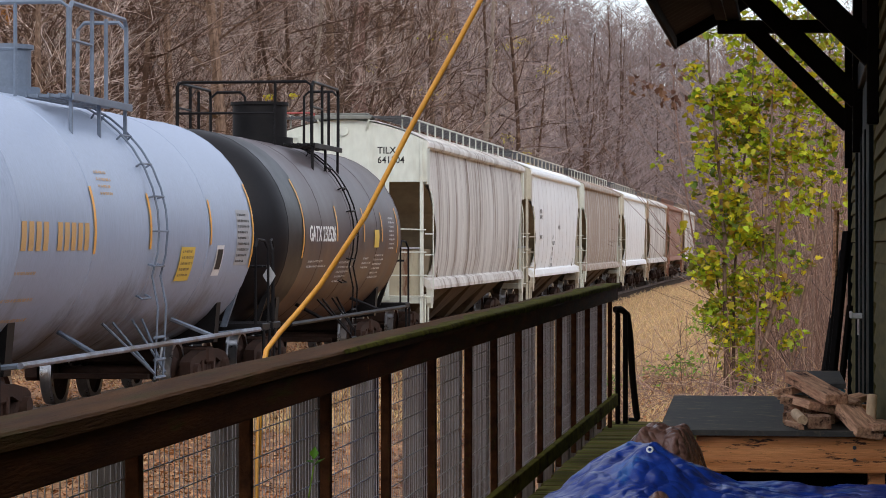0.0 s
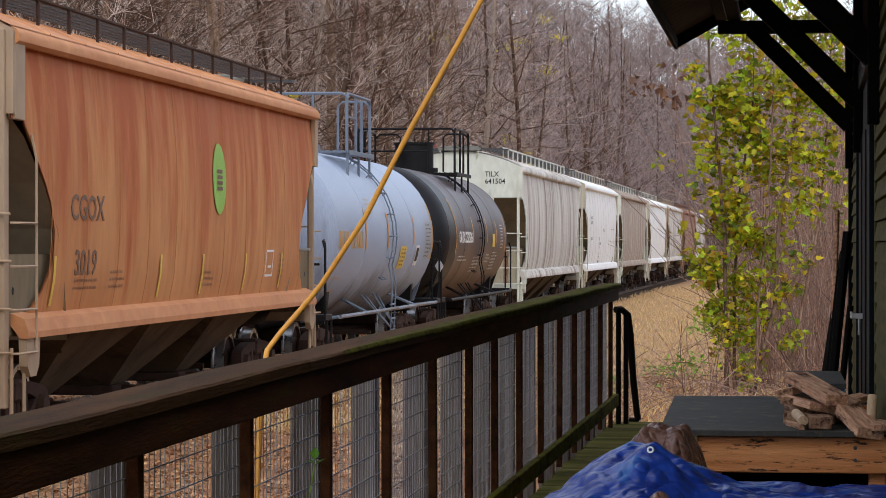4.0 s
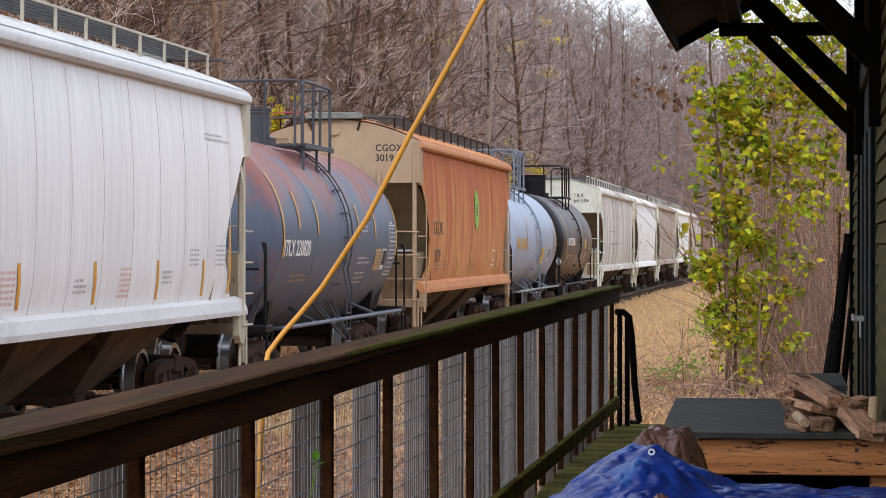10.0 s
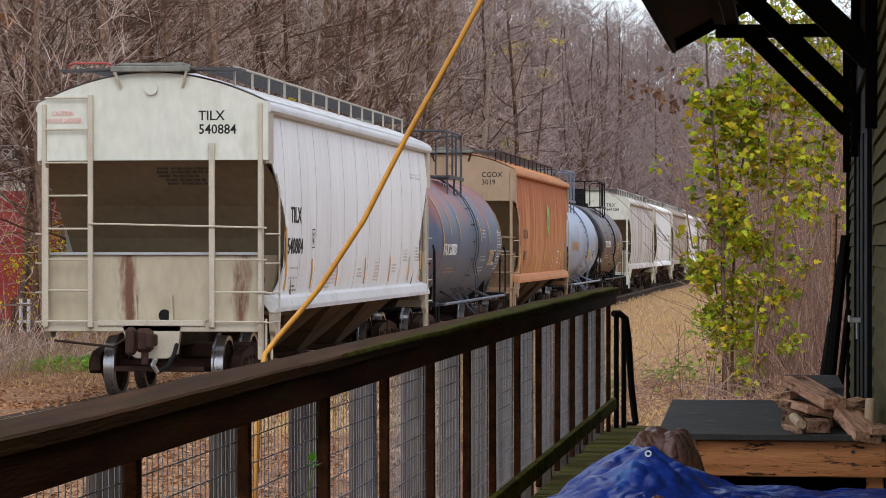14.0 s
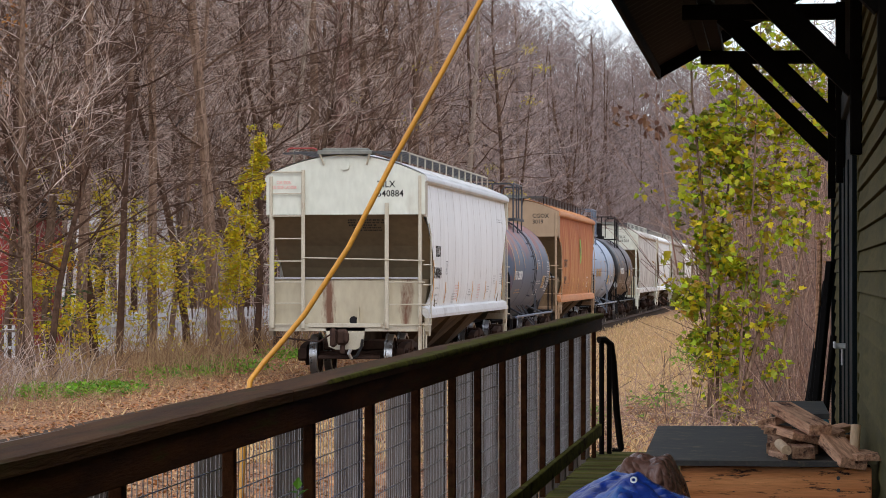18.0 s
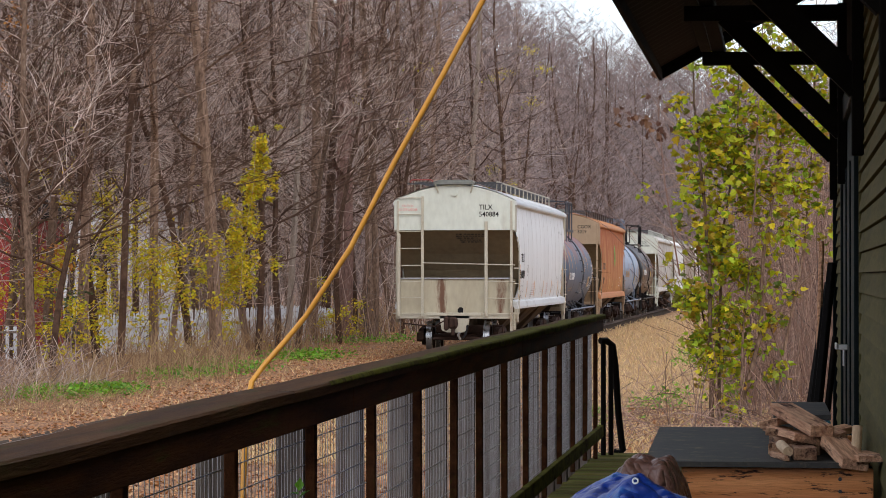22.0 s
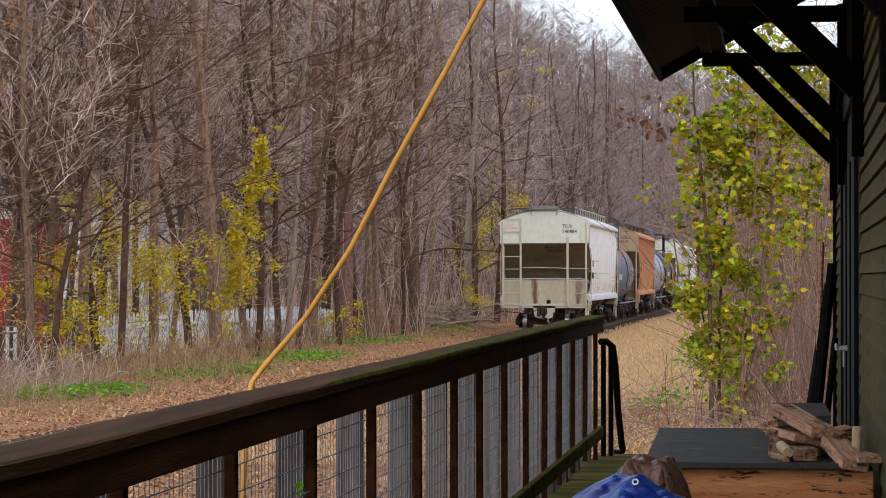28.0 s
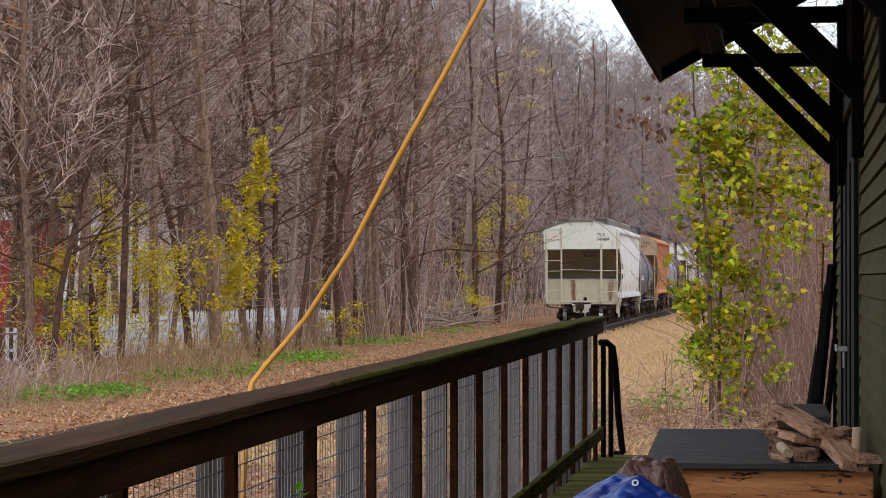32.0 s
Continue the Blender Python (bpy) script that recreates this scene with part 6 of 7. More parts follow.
def build_leaning():
    items = [((0.10, 21.9), (0.30, 22.0), 2.15, 0.03, "pipe_black", "leaning_bar"), ((0.16, 20.9), (0.31, 21.1), 2.30, 0.028, "pipe_black", "leaning_bar"),
             ((0.13, 21.3), (0.26, 21.5), 1.95, 0.026, "pipe_black", "leaning_bar"), ((0.22, 20.2), (0.32, 20.3), 1.75, 0.02, "timber_dark", "leaning_plank"), ((0.19, 21.9), (0.24, 22.0), 2.48, 0.018, "scrap_wood", "tool_handle")]
    for a, b, h, w, mt, nm in items:
        m = Mesh()
        d = Vector((b[0] - a[0], b[1] - a[1], h - DECK))
        q = d.to_track_quat("Z", "Y").to_matrix().to_4x4()
        m.box(-w, w, -w, w, 0, d.length, 0.006)
        ob = part(nm, m, M[mt], at=Matrix.Translation((a[0], a[1], DECK)) @ q)
        tagged(ob, "dark length of timber leaning against the wall" if mt != "scrap_wood" else "reddish wooden tool handle leaning on the wall", "timber", "timbers leaning on the wall")


build_leaning()


# ---- woods ----
def bough(m, p, d, length, r, n, bend, up, sides=4):
    pts, rad = [p.copy()], [r]
    d = d.normalized()
    for i in range(n):
        d = (d + Vector((rnd(-bend, bend), rnd(-bend, bend), rnd(-bend, bend) + up))).normalized()
        p = p + d * (length / n)
        pts.append(p.copy())
        rad.append(max(0.0045, r * (1 - 0.85 * (i + 1) / n)))
    m.tube(pts, rad, sides, False)
    return pts, rad


def tree_meshes(seed, height=16.0, r0=0.17, limbs=34, subs=6, twigs=5, low=2.2, reach=1.0, crook=0.16, n=5, sway=0.05, tip=0.0085):
    """Trunk mesh and twig mesh of one bare tree."""
    random.seed(seed)
    trunk, fine = Mesh(), Mesh()
    pts, rad = bough(trunk, Vector((0, 0, -0.2)), Vector((rnd(-0.05, 0.05), rnd(-0.05, 0.05), 1)), height, r0, 14, sway, 0.03, 6)
    for i in range(limbs):
        h = low + (height * 0.94 - low) * (i / limbs) ** 0.85
        k = min(13, int(h / height * 14))
        f = h / height * 14 - k
        p = pts[k].lerp(pts[k + 1], max(0, min(1, f)))
        a = rnd(0, 2 * math.pi)
        ln = rnd(0.6, 1.0) * (1.2 + 3.9 * (1 - h / height)) * reach
        d = Vector((math.cos(a), math.sin(a), rnd(0.15, 0.8)))
        rl = max(0.022, rad[k] * rnd(0.28, 0.48))
        lp, lr = bough(trunk, p, d, ln, rl, n, crook, 0.05, 3 if n == 5 else 5)
        for j in range(subs):
            q = 1 + int((j + 0.5) / subs * (n - 1))
            d2 = (lp[q + 1] - lp[q]).normalized() + Vector((rnd(-0.9, 0.9), rnd(-0.9, 0.9), rnd(-0.4, 0.7)))
            sp, sr = bough(fine, lp[q].lerp(lp[q + 1], rnd(0, 1)), d2, ln * rnd(0.25, 0.5), max(tip * 1.35, lr[q] * 0.6), 3, 0.25, 0.03, 3)
            for _ in range(twigs):
                q2 = random.randrange(3)
                d3 = (sp[q2 + 1] - sp[q2]).normalized() + Vector((rnd(-0.9, 0.9), rnd(-0.9, 0.9), rnd(-0.5, 0.7)))
                bough(fine, sp[q2].lerp(sp[q2 + 1], rnd(0, 1)), d3, ln * rnd(0.16, 0.36), tip, 2, 0.35, 0.0, 3)
    return trunk, fine


def add_tree(at, meshes, label="bare grey-brown forest tree with many fine twigs"):
    t = thing("tree", label, "tree", "trees of the wood", at=at)
    part("trunk", meshes[0], M["bark"], t)
    part("crown", meshes[1], M["twig_mix"], t)
    return t


def leaf_data(name, size, material, fold=0.25):
    """A five-lobed leaf, folded along its rib."""
    m = Mesh()
    out = [(0, 0), (0.32, 0.05), (0.50, 0.30), (0.30, 0.42), (0.36, 0.72), (0.14, 0.66), (0, 1.0)]
    v = [(x * size, y * size, abs(x) * size * fold) for x, y in out] + [(-x * size, y * size, abs(x) * size * fold) for x, y in out[1:-1]] + [(0, 0.45 * size, 0)]
    c = len(v) - 1
    ring = [0, 1, 2, 3, 4, 5, 6, 11, 10, 9, 8, 7]
    m.add(v, [(ring[i], ring[(i + 1) % 12], c) for i in range(12)])
    return m


def scatter(m, leaf, p, size_range=(0.8, 1.2), droop=None):
    e = Euler((rnd(-0.9, 0.9) if droop is None else rnd(droop[0], droop[1]), rnd(-0.7, 0.7), rnd(0, 6.28)))
    s = rnd(*size_range)
    m.add(leaf.v, leaf.f, Matrix.LocRotScale(p, e, (s, s, s)))


def flat_leaf(size):
    """A plain pointed leaf of two bent triangles."""
    m = Mesh()
    return m.add([(0, 0, 0), (0.32 * size, 0.5 * size, 0.12 * size), (0, size, 0), (-0.32 * size, 0.5 * size, 0.12 * size)], [(0, 1, 2), (0, 2, 3)])


def put_tree(x, y, k, scale=1.0, tilt=0.0, label=None):
    at = Matrix.LocRotScale((x, y, ground_height(x, y)), Euler((rnd(-tilt, tilt), rnd(-tilt, tilt), rnd(0, 6.28))), (scale, scale, scale))
    return add_tree(at, k, label or "bare grey-brown forest tree with many fine twigs")


def wedge(y):
    """The farthest left that matters at that distance along the track."""
    return -0.315 * y - 3


def build_woods():
    kinds = []
    for s in range(7):
        tr, fi = tree_meshes(100 + s, rnd(14.5, 18.5), rnd(0.10, 0.2), 44, 6, 5, rnd(2.0, 4.5))
        kinds.append((tr.data("trunk", M["bark"], True), fi.data("crown", M["twig_mix"])))
    far_kinds = []
    for s in range(4):
        tr, fi = tree_meshes(300 + s, rnd(14, 17), rnd(0.13, 0.2), 34, 5, 4, crook=0.24, reach=1.15, sway=0.07, tip=0.0125)
        far_kinds.append((tr.data("trunk", M["bark_dark"], True), fi.data("crown", M["far_twig"])))
    random.seed(7)
    spots = []
    while len(spots) < 70:
        y = 52 + 125 * rnd(0, 1) ** 0.85
        lo = wedge(y)
        x = -14.2 - (rnd(0, 1) ** 1.1) * max(0.0, -14.2 - lo)
        if (y > 76 or rnd(0, 1) < 0.12) and all((x - a) ** 2 + (y - b) ** 2 > 2.6 for a, b in spots):
            spots.append((x, y))
    for x, y in spots:
        put_tree(x, y, random.choice(kinds), rnd(0.75, 1.15), 0.07)
    # old spreading trees before the wood, with long crooked limbs
    random.seed(55)
    for x, y, s, h in ((-18.4, 57, 1.0, 12.5), (-17.3, 60, 0.9, 14.0), (-16.4, 63, 1.0, 12.0), (-15.7, 70, 1.05, 15.0), (-14.9, 78, 1.0, 15.5), (-19.0, 66, 1.1, 14.0), (-14.7, 91, 1.0, 16.0), (-19.6, 58, 1.0, 11.0), (-16.0, 57.5, 0.8, 11.5), (-14.3, 72, 0.9, 12.5), (-13.9, 83, 0.9, 13.0), (-14.2, 99, 1.0, 14.0)):
        keep = random.getstate()
        tr, fi = tree_meshes(int(700 - x * 10), h, 0.11, 24, 7, 3, 3.0, 1.5, 0.27, 10, 0.09)
        random.setstate(keep)
        t = thing("tree", "spreading dark-barked tree with long crooked bare limbs", "tree", "trees of the wood", at=Matrix.LocRotScale((x, y, ground_height(x, y)), Euler((0, rnd(-0.06, 0.06), rnd(0, 6.28))), (s, s, s)))
        part("trunk", tr, M["bark_dark"], t, smooth=True)
        part("crown", fi, M["bark_dark"], t)
    # single trunks that stand out at the edge of the wood: place, girth, lean to the side, bark
    random.seed(77)
    for k, (x, y, w, lean, b) in enumerate(((-19.45, 66, 0.20, 0.0, "bark"), (-17.6, 63, 0.25, 0.045, "bark"), (-16.5, 62, 0.29, 0.04, "bark"), (-15.09, 60, 0.18, 0.01, "bark_dark"), (-15.26, 64, 0.25, 0.06, "bark"), (-16.26, 70, 0.16, 0.08, "bark"),
                                          (-14.12, 66, 0.34, -0.075, "bark"), (-14.63, 78, 0.20, 0.0, "bark_pale"), (-14.98, 84, 0.38, 0.0, "bark"), (-15.92, 92, 0.34, 0.01, "bark_dark"), (-14.66, 88, 0.66, -0.02, "bark_red"), (-15.27, 96, 0.30, 0.02, "bark"),
                                          (-14.25, 92, 0.26, -0.02, "bark"), (-18.4, 75, 0.20, 0.03, "bark_dark"), (-18.06, 80, 0.24, -0.03, "bark"), (-17.17, 85, 0.26, 0.02, "bark_dark"), (-16.1, 110, 0.36, 0.0, "bark"), (-15.36, 115, 0.30, 0.03, "bark"),
                                          (-18.58, 95, 0.28, -0.02, "bark"), (-20.67, 72, 0.24, 0.02, "bark"), (-18.09, 70, 0.15, 0.05, "bark_dark"), (-14.4, 104, 0.30, 0.03, "bark"), (-14.4, 121, 0.34, 0.0, "bark_pale"))):
        keep = random.getstate()
        tr, fi = tree_meshes(520 + k, 20.0, w / 2 * 1.12, 20, 5, 4, 5.5, sway=0.028)
        random.setstate(keep)
        label = {"bark_pale": "pale-barked slender tree at the edge of the wood", "bark_red": "thick reddish-barked forest tree with a bare trunk"}.get(b, "slender forest tree with a bare straight trunk")
        t = thing("tree", label, "tree", "trees of the wood", at=Matrix.LocRotScale((x, y, ground_height(x, y)), Euler((rnd(-0.02, 0.02), lean, 0)), (1, 1, 1)))
        part("trunk", tr, M[b], t, smooth=True)
        part("crown", fi, M["near_twig"], t)
    # the row that lines the far end of the track
    for k in range(30):
        y = 122 + 200 * (k / 30) ** 1.2 + rnd(-3, 3)
        put_tree(-13.4 - rnd(0, 1) ** 1.5 * 7, y, random.choice(far_kinds), rnd(0.85, 1.2), 0.06)
    spots = []
    while len(spots) < 62:
        if rnd(0, 1) < 0.62:
            y = rnd(135, 330)
            x = -14 - rnd(0, 1) ** 1.3 * max(5, -14 - wedge(y) * 0.8)
        else:
            y = rnd(75, 330)
            x = rnd(1.5, 4 + y * 0.05)
        if y > 175 or x > 0 or x < -30:
            spots.append((x, y))
    for x, y in spots:
        put_tree(x, y, random.choice(far_kinds), rnd(1.0, 1.25) * (1.25 if y > 190 else 1.0) * (0.8 if x > 0 else 1.0), 0.05)


build_woods()


def build_undergrowth():
    random.seed(11)
    m = Mesh()
    for _ in range(2200):
        y = 58 + 114 * rnd(0, 1) ** 0.7
        x = -13.6 - rnd(0, 1) ** 1.6 * max(1, -13.6 - wedge(y))
        if y < 74 and x > -18.5 and rnd(0, 1) < 0.8:
            continue
        h = rnd(0.8, 3.0) if rnd(0, 1) < 0.6 else rnd(3, 7)
        bough(m, Vector((x, y, ground_height(x, y) - 0.05)), Vector((rnd(-0.35, 0.35), rnd(-0.3, 0.3), 1)), h, rnd(0.008, 0.02), 4, 0.2, 0.0, 3)
    # low brambles on the near bank of the wood
    for _ in range(520):
        y = rnd(42, 52)
        x = -12.9 - rnd(0, 1) * 2.6
        bough(m, Vector((x, y, ground_height(x, y))), Vector((rnd(-0.8, 0.8), rnd(-0.6, 0.6), 0.9)), rnd(0.4, 1.5), rnd(0.004, 0.009), 6, 0.22, -0.1, 3)
    # long arching twigs that fill the wood between the trunks
    for _ in range(9000):
        y = 58 + 125 * rnd(0, 1)
        x = -14.2 - rnd(0, 1) ** 1.1 * max(1, -14.2 - wedge(y))
        z0 = rnd(0.6, 3.0) if rnd(0, 1) < 0.25 else rnd(2, 2 + y * 0.105)
        bough(m, Vector((x, y, z0)), Vector((rnd(-0.7, 1.1), rnd(-0.7, 0.7), rnd(-0.25, 0.8))), rnd(1.0, 3.2), rnd(0.005, 0.012), 4, 0.3, 0.03, 3)
    ob = part("undergrowth", m, M["twig_mix"])
    tagged(ob, "tangled bare brush and saplings along the wood", "undergrowth", kind="stuff")
    # yellow leaves still hanging on low growth
    lf = flat_leaf(0.105)
    m = Mesh()
    clumps = [(-13.5, 68, 5.1, 0.34, 0.75, 300), (-13.75, 68, 4.2, 0.5, 0.9, 330), (-14.0, 68, 3.0, 0.62, 1.3, 480), (-13.1, 68, 4.4, 0.22, 0.35, 50), (-13.5, 69, 5.9, 0.6, 0.4, 30), (-15.2, 63, 2.9, 1.8, 1.6, 430), (-14.4, 64, 2.0, 1.0, 1.2, 260), (-16.9, 66, 2.8, 1.3, 1.5, 360), (-17.6, 63, 2.0, 1.2, 1.2, 420), (-14.6, 69, 2.1, 1.0, 1.1, 520),
              (-13.9, 122, 4.0, 1.6, 2.0, 520), (-13.6, 131, 5.6, 1.8, 1.6, 380), (-14.0, 84, 1.0, 1.4, 0.8, 220), (-16.2, 60, 1.2, 1.2, 1.0, 320), (-14.0, 98, 9.2, 2.5, 1.2, 50), (-13.8, 132, 12.3, 2.5, 1.2, 110), (-13.8, 112, 1.3, 1.5, 1.0, 200), (-18.5, 70, 4.2, 1.5, 1.5, 260)]
    for cx, cy, cz, rx, rz, n in clumps:
        nests = [Vector((random.gauss(0, 0.42), random.gauss(0, 0.42), random.gauss(0, 0.48))) for _ in range(max(4, n // 22))]
        for _ in range(int(n * 2.8)):
            d = random.choice(nests) + Vector((random.gauss(0, 0.11), random.gauss(0, 0.11), random.gauss(0, 0.10)))
            scatter(m, lf, Vector((cx + d.x * rx, cy + d.y * rx, max(0.2, cz + d.z * rz))), (0.7, 1.3), (-1.2, 0.5))
    for _ in range(2600):
        x, y = -13.6 - 6.2 * rnd(0, 1), rnd(60, 71)
        c = noise.noise(Vector((x * 1.3, y * 0.4, 7)))
        z = abs(random.gauss(0.3, 1.5)) + 0.4
        if c + 0.25 * noise.noise(Vector((x * 3, z * 3, 1))) > -0.05 and z < 4.8:
            scatter(m, lf, Vector((x, y, z)), (0.5, 1.1), (-1.2, 0.5))
    ob = part("yellow_foliage", m, M["wood_leaf"])
    tagged(ob, "yellow autumn leaves on saplings in the wood", "foliage", kind="stuff")
    for nm, mt, lab, sets in (("russet_foliage", "russet_leaf", "russet orange leaves still on a branch", ((-17.9, 60, 7.6, 0.5, 1.2, 260), (-16.9, 61, 2.4, 1.2, 1.0, 120))),
                              ("evergreen_foliage", "fir", "dark green evergreen boughs behind the bare trees", ((-22.0, 80, 7.6, 1.5, 2.2, 1500), (-24.5, 92, 12.0, 2.0, 3.0, 1200), (-16.6, 61, 1.5, 0.9, 1.0, 200), (-14.2, 142, 1.0, 1.5, 1.0, 420)))):
        m = Mesh()
        for cx, cy, cz, rx, rz, n in sets:
            nests = [Vector((random.gauss(0, 0.42), random.gauss(0, 0.42), random.gauss(0, 0.42))) for _ in range(max(5, n // 25))]
            for _ in range(n):
                d = random.choice(nests) + Vector((random.gauss(0, 0.12), random.gauss(0, 0.12), random.gauss(0, 0.08)))
                scatter(m, lf, Vector((cx + d.x * rx, cy + d.y * rx, max(0.1, cz + d.z * rz))), (0.7, 1.4), (-1.2, 0.5))
        tagged(part(nm, m, M[mt]), lab, "foliage", kind="stuff")


build_undergrowth()


def build_ground_cover():
    random.seed(13)
    # fallen leaves
    lf = flat_leaf(0.07)
    m = Mesh()
    for i in range(46000):
        if i % 9 == 0:
            x, y = rnd(-3.2, 1.6), 24 + 22 * rnd(0, 1)
            scatter(m, lf, Vector((x, y, ground_height(x, y) + 0.02)), (0.6, 1.4), (-0.6, 0.6))
            continue
        if i % 9 == 1:
            x, y = TRACK_X + rnd(-2.3, 2.3), 26 + 60 * rnd(0, 1) ** 1.3
            scatter(m, lf, Vector((x, y, 0.06)), (0.6, 1.3), (-0.5, 0.5))
            continue
        if rnd(0, 1) < 0.45:
            y = rnd(16, 46)
            x = -1.9 - rnd(0, 1) * 5.6
        else:
            y = 36 + 90 * rnd(0, 1) ** 1.4
            x = -10.2 - rnd(0, 1) ** 1.2 * 6
        scatter(m, lf, Vector((x, y, ground_height(x, y) + 0.015)), (0.6, 1.3), (-0.5, 0.5))
    ob = part("fallen_leaves", m, M["litter"])
    tagged(ob, "brown fallen leaves covering the ground", "leaves", kind="stuff")
    # straw grass between track and building
    m = Mesh()
    for _ in range(26000):
        y = 31 + 110 * rnd(0, 1) ** 1.7
        x = rnd(-7.3, 1.0)
        z = ground_height(x, y)
        h = rnd(0.04, 0.20)
        a = rnd(0, 6.28)
        w = 0.0045
        lx, ly = rnd(-0.10, 0.10), rnd(-0.12, 0.12)
        m.add([(x + w * math.cos(a), y + w * math.sin(a), z), (x - w * math.cos(a), y - w * math.sin(a), z), (x + lx * 0.5, y + ly * 0.5, z + h * 0.7), (x + lx, y + ly, z + h * 0.9)], [(0, 1, 2), (1, 2, 3)])
    ob = part("dry_grass", m, M["dry_grass"])
    tagged(ob, "straw-coloured dead grass", "grass", kind="stuff")
    for _ in range(1800):
        y = 40 + 80 * rnd(0, 1) ** 1.3
        x = -10.0 - rnd(0, 1) * 4.5
        z = ground_height(x, y)
        h = rnd(0.03, 0.14)
        a = rnd(0, 6.28)
        lx, ly = rnd(-0.07, 0.07), rnd(-0.07, 0.07)
        m.add([(x + 0.012 * math.cos(a), y + 0.012 * math.sin(a), z), (x - 0.012 * math.cos(a), y - 0.012 * math.sin(a), z), (x + lx * 0.5, y + ly * 0.5, z + h * 0.7), (x + lx, y + ly, z + h * 0.9)], [(0, 1, 2), (1, 2, 3)])
    bpy.data.objects["dry_grass"].data = m.data("dry_grass", M["dry_grass"])
    # dry weed stalks in front of the wood
    m = Mesh()
    for i in range(2700):
        y = 52 + 62 * rnd(0, 1)
        x = -14.6 - random.gauss(0, 1.0) - (y - 52) * 0.03
        h = rnd(0.3, 1.15) * (0.5 if y < 71 and x < -14 else 1.0)
        if i % 8 == 0:
            y, h = rnd(55.5, 62), rnd(0.25, 1.0)
            x = -13.1 + random.gauss(0, 0.8) - (y - 57) * 0.12
        p = Vector((x, y, ground_height(x, y)))
        m.tube([p, p + Vector((rnd(-0.15, 0.15), rnd(-0.1, 0.1), h * 0.5)), p + Vector((rnd(-0.45, 0.45), rnd(-0.2, 0.2), h))], [0.009, 0.007, 0.004], 3, False)
    for _ in range(1500):
        y = 41 + 15 * rnd(0, 1)
        x = -10.6 - (y - 36) * 0.06 - rnd(0, 1) ** 0.8 * 3.4
        h = rnd(0.06, 0.32) if x > -12.6 else rnd(0.15, 0.6)
        p = Vector((x, y, ground_height(x, y)))
        m.tube([p, p + Vector((rnd(-0.08, 0.08), rnd(-0.1, 0.1), h * 0.55)), p + Vector((rnd(-0.28, 0.28), rnd(-0.2, 0.2), h))], [0.005, 0.004, 0.0025], 3, False)
    ob = part("weed_stalks", m, M["stem_dry"])
    tagged(ob, "dry pale weed stalks beside the wood", "weeds", kind="stuff")
    # fresh green weeds
    lf = flat_leaf(0.10)
    m = Mesh()
    for cx, cy, rx, ry, n in ((-13.15, 48.2, 0.75, 2.6, 1500), (-12.35, 48.6, 0.45, 1.8, 420), (-12.95, 57.5, 0.75, 3.2, 620), (-12.2, 60, 0.6, 2.4, 200), (-13.4, 62, 1.2, 3.0, 420), (-12.4, 70, 0.9, 3.0, 380), (-3.0, 40, 0.5, 2.5, 130), (-2.2, 46, 0.5, 4, 160), (-13.2, 72, 1.2, 3.0, 320), (-13.6, 90, 1.4, 5.0, 420), (-2.3, 72, 0.8, 8.0, 420), (-14.2, 84, 1.5, 4, 300), (-13, 105, 1.0, 5, 250)):
        for _ in range(n):
            x, y = cx + random.gauss(0, 0.5) * rx, cy + random.gauss(0, 0.5) * ry
            scatter(m, lf, Vector((x, y, ground_height(x, y) + rnd(0.02, 0.22))), (0.6, 1.4), (-0.6, 0.9))
    ob = part("green_weeds", m, M["green_weed"])
    tagged(ob, "fresh bright green low weeds", "weeds", kind="stuff")
    # heap of dead branches by the track
    m = Mesh()
    for _ in range(150):
        p = Vector((-14.1 + random.gauss(0, 0.75), 109 + random.gauss(0, 1.6), 0.30 + abs(random.gauss(0, 0.25))))
        bough(m, p, Vector((rnd(-1, 1), rnd(-1, 1), rnd(-0.1, 0.35))), rnd(0.7, 2.0), rnd(0.02, 0.075), 4, 0.12, -0.04, 5)
    ob = part("brush_pile", m, M["bark_pale"])
    tagged(ob, "heap of dead grey branches beside the track", "brush pile", kind="stuff")


build_ground_cover()


